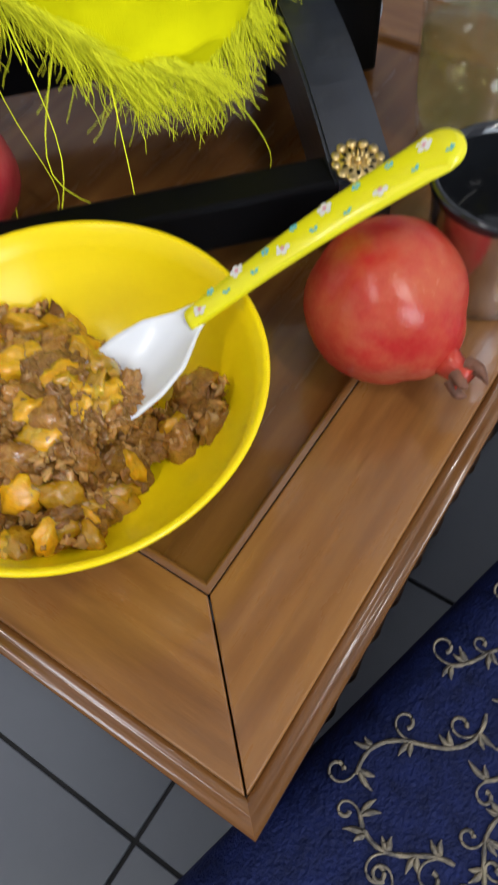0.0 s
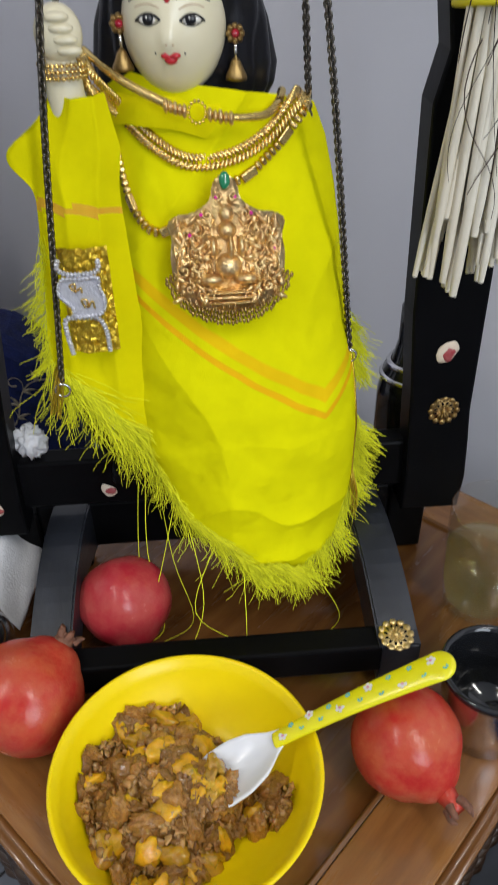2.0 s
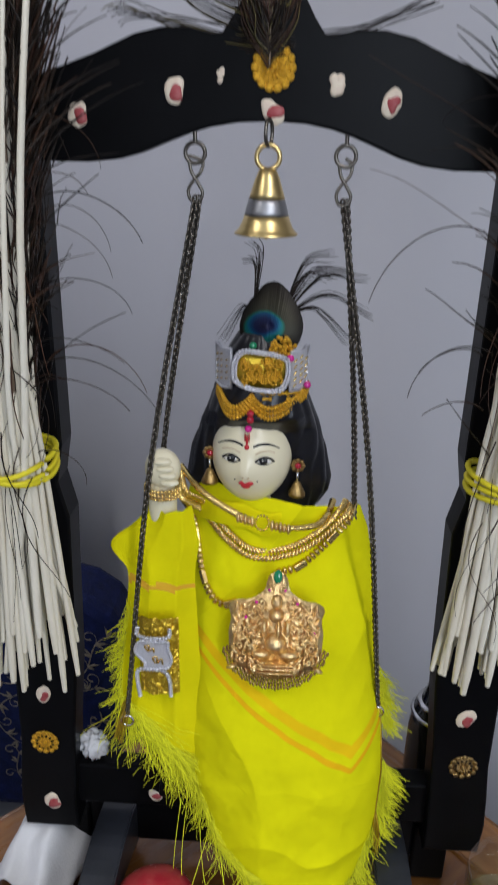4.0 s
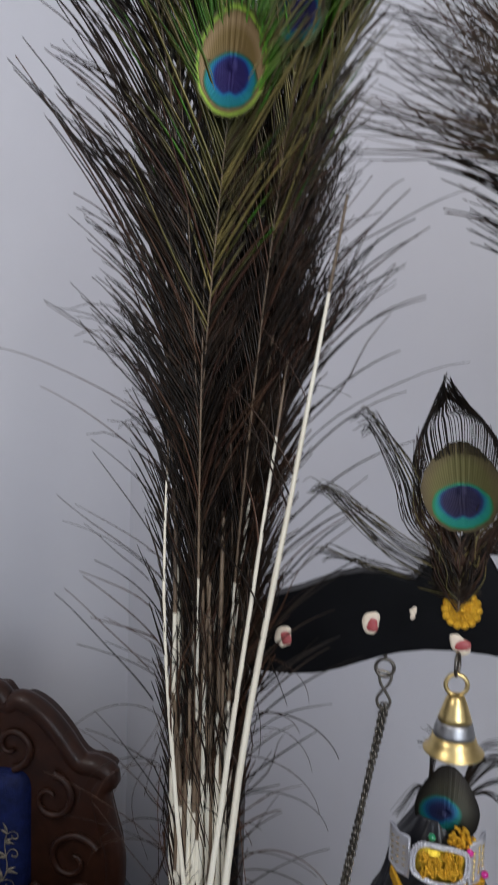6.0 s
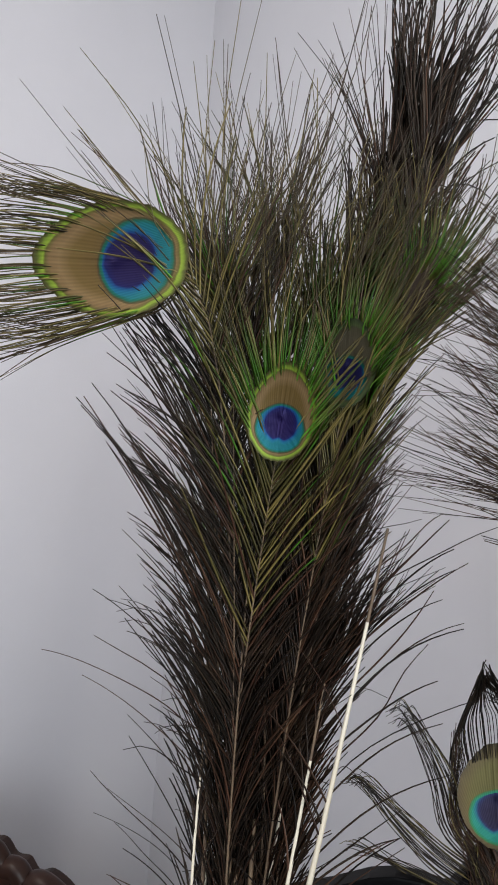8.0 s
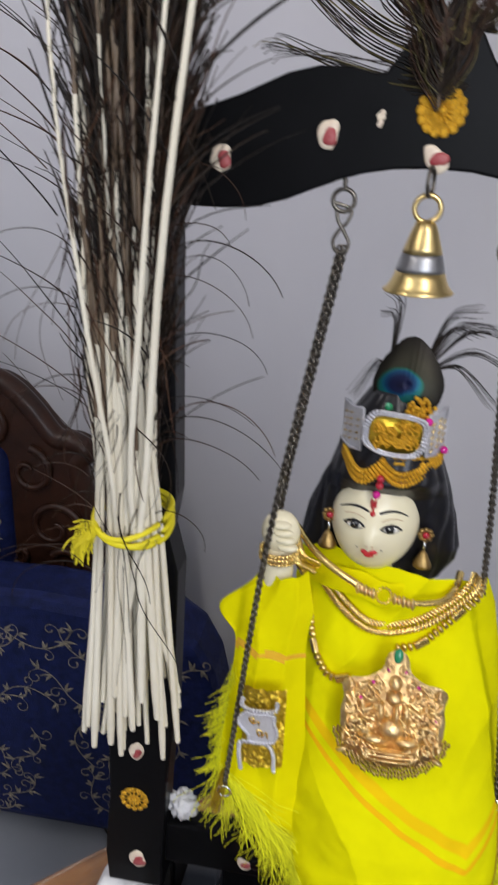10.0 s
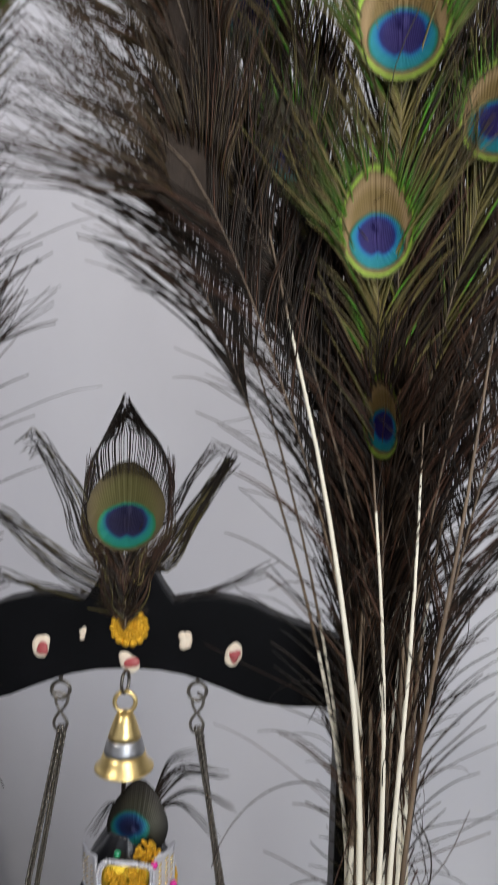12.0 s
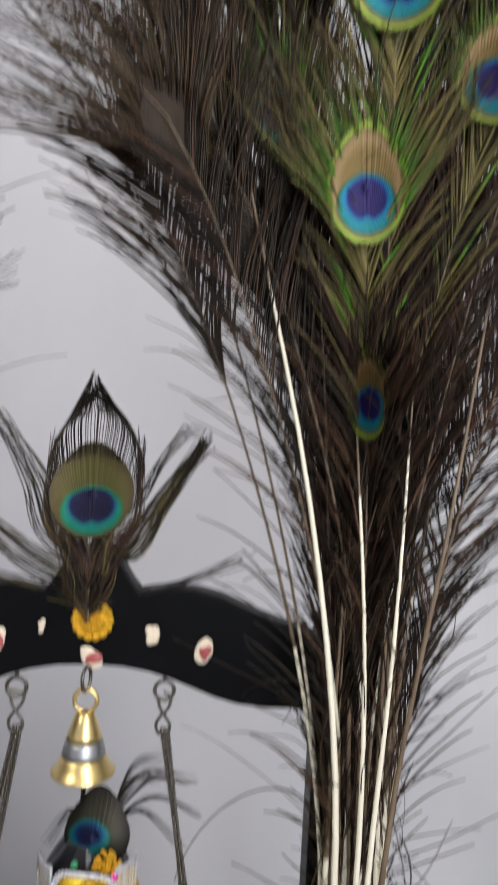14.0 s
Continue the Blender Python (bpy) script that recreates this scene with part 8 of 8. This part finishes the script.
wing(12, ((0.000, 0.536, 1.355), (0.000, 0.536, 1.368)), ((-0.035, 0.545, 1.366), (-0.068, 0.550, 1.374)), (-0.108, 0.556, 1.385), (0.006, 0, 0.012), seed=6, curl=-0.010)
wing(46, ((0.002, 0.537, 1.365), (0.003, 0.543, 1.408)), ((0.030, 0.548, 1.400), (0.055, 0.552, 1.440)), (0.084, 0.556, 1.484), (0.010, 0, -0.016), seed=7, thick=0.0007)
wing(12, ((0.003, 0.541, 1.402), (0.004, 0.545, 1.416)), ((0.034, 0.552, 1.436), (0.050, 0.554, 1.466)), (0.070, 0.558, 1.492), (0.006, 0, -0.004), seed=8, curl=0.010)
wing(10, ((0.002, 0.536, 1.352), (0.002, 0.536, 1.362)), ((0.040, 0.548, 1.366), (0.070, 0.552, 1.374)), (0.115, 0.558, 1.392), (0.004, 0, 0.010), seed=9)
# short olive barbs gathered at the foot and under the eye
for sx, sd in ((-1, 12), (1, 13)):
    wing(30, ((0.000, 0.5360, 1.345), (0.000, 0.5400, 1.400)), ((sx * 0.010, 0.5365, 1.382), (sx * 0.018, 0.541, 1.400)), (sx * 0.034, 0.548, 1.424), (sx * -0.012, 0, 0.024), 1, 0.0005, sd)
    wing(26, ((0.000, 0.5350, 1.354), (0.000, 0.5355, 1.376)), ((sx * 0.006, 0.5345, 1.372), (sx * 0.010, 0.536, 1.386)), (sx * 0.020, 0.540, 1.402), (sx * -0.008, 0, 0.012), 0, 0.0006, sd + 5)
    wing(34, ((0.000, 0.5355, 1.366), (0.000, 0.5375, 1.392)), ((sx * 0.004, 0.5365, 1.386), (sx * 0.009, 0.5395, 1.400)), (sx * 0.013, 0.5435, 1.416), (sx * 0.016, 0, -0.004), 1, 0.0007, sd + 20)
    wing(22, ((0.000, 0.5370, 1.378), (0.000, 0.5400, 1.404)), ((sx * 0.020, 0.5430, 1.402), (sx * 0.034, 0.548, 1.426)), (sx * 0.032, 0.566, 1.480), (sx * 0.006, 0, -0.004), 1, 0.0005, sd + 30)
rngc = np.random.default_rng(15)
cf = feather(plume, [(0.004, 0.592, 1.098), (0.004, 0.588, 1.113), (0.004, 0.590, 1.137), (0.005, 0.600, 1.167)], rngc, quill=0.0010, bare=0.3, low=0.03, eye=(0.028, 0.028, EYE_CROWN, -0.008),
             eye_at=0.62, face=(-0.15, -1, 0.15), pairs=14, halo=None, shaft=(1, 1))
for sd, (ex, ez) in enumerate(((0.05, 1.185), (0.062, 1.192), (0.075, 1.186), (-0.028, 1.20), (-0.02, 1.215), (0.085, 1.155), (0.07, 1.13), (-0.045, 1.13), (0.05, 1.205))):
    q = curve_points([(0.012 * (1 if ex > 0 else -1), 0.600, 1.146), (ex * 0.55 + 0.004, 0.602, (ez + 1.159) / 2 + 0.012), (ex + 0.006, 0.604, ez - 0.004)], 12)
    n = 9
    j = np.array([q + rngc.normal(0, 0.0016, (1, 3)) * np.linspace(0, 1, 12)[:, None] * 2 for _ in range(n)])
    tagged(part("wisp", strands("wisp", j, np.tile(0.00050 * (1 - 0.6 * np.linspace(0, 1, 12)), (n, 1)), 3), BARB, cf, "wispy dark barbs"), kind="stuff")

# ---------------------------------------------------------------- floor tiles
ME = tile_mesh(0.40)
cross = Vector((-0.125, 0.128, 0)) - CENTRE
cu, cv = cross.dot(U), cross.dot(V)
for i in range(-7, 4):
    for j in range(-6, 6):
        u, v = cu + (i + 0.5) * 0.4, cv + (j + 0.5) * 0.4
        if -3.1 < u < WALL_U + 0.2 and -2.4 < v < WALL_V + 0.2:
            ob = new("tile", ME)
            ob.parent = floor
            ob.matrix_parent_inverse = floor.matrix_basis.inverted()
            ob.matrix_basis = Matrix.Translation(room(u, v, 0.0)) @ pose(0, 0, 0, 0, 0, 43.5)
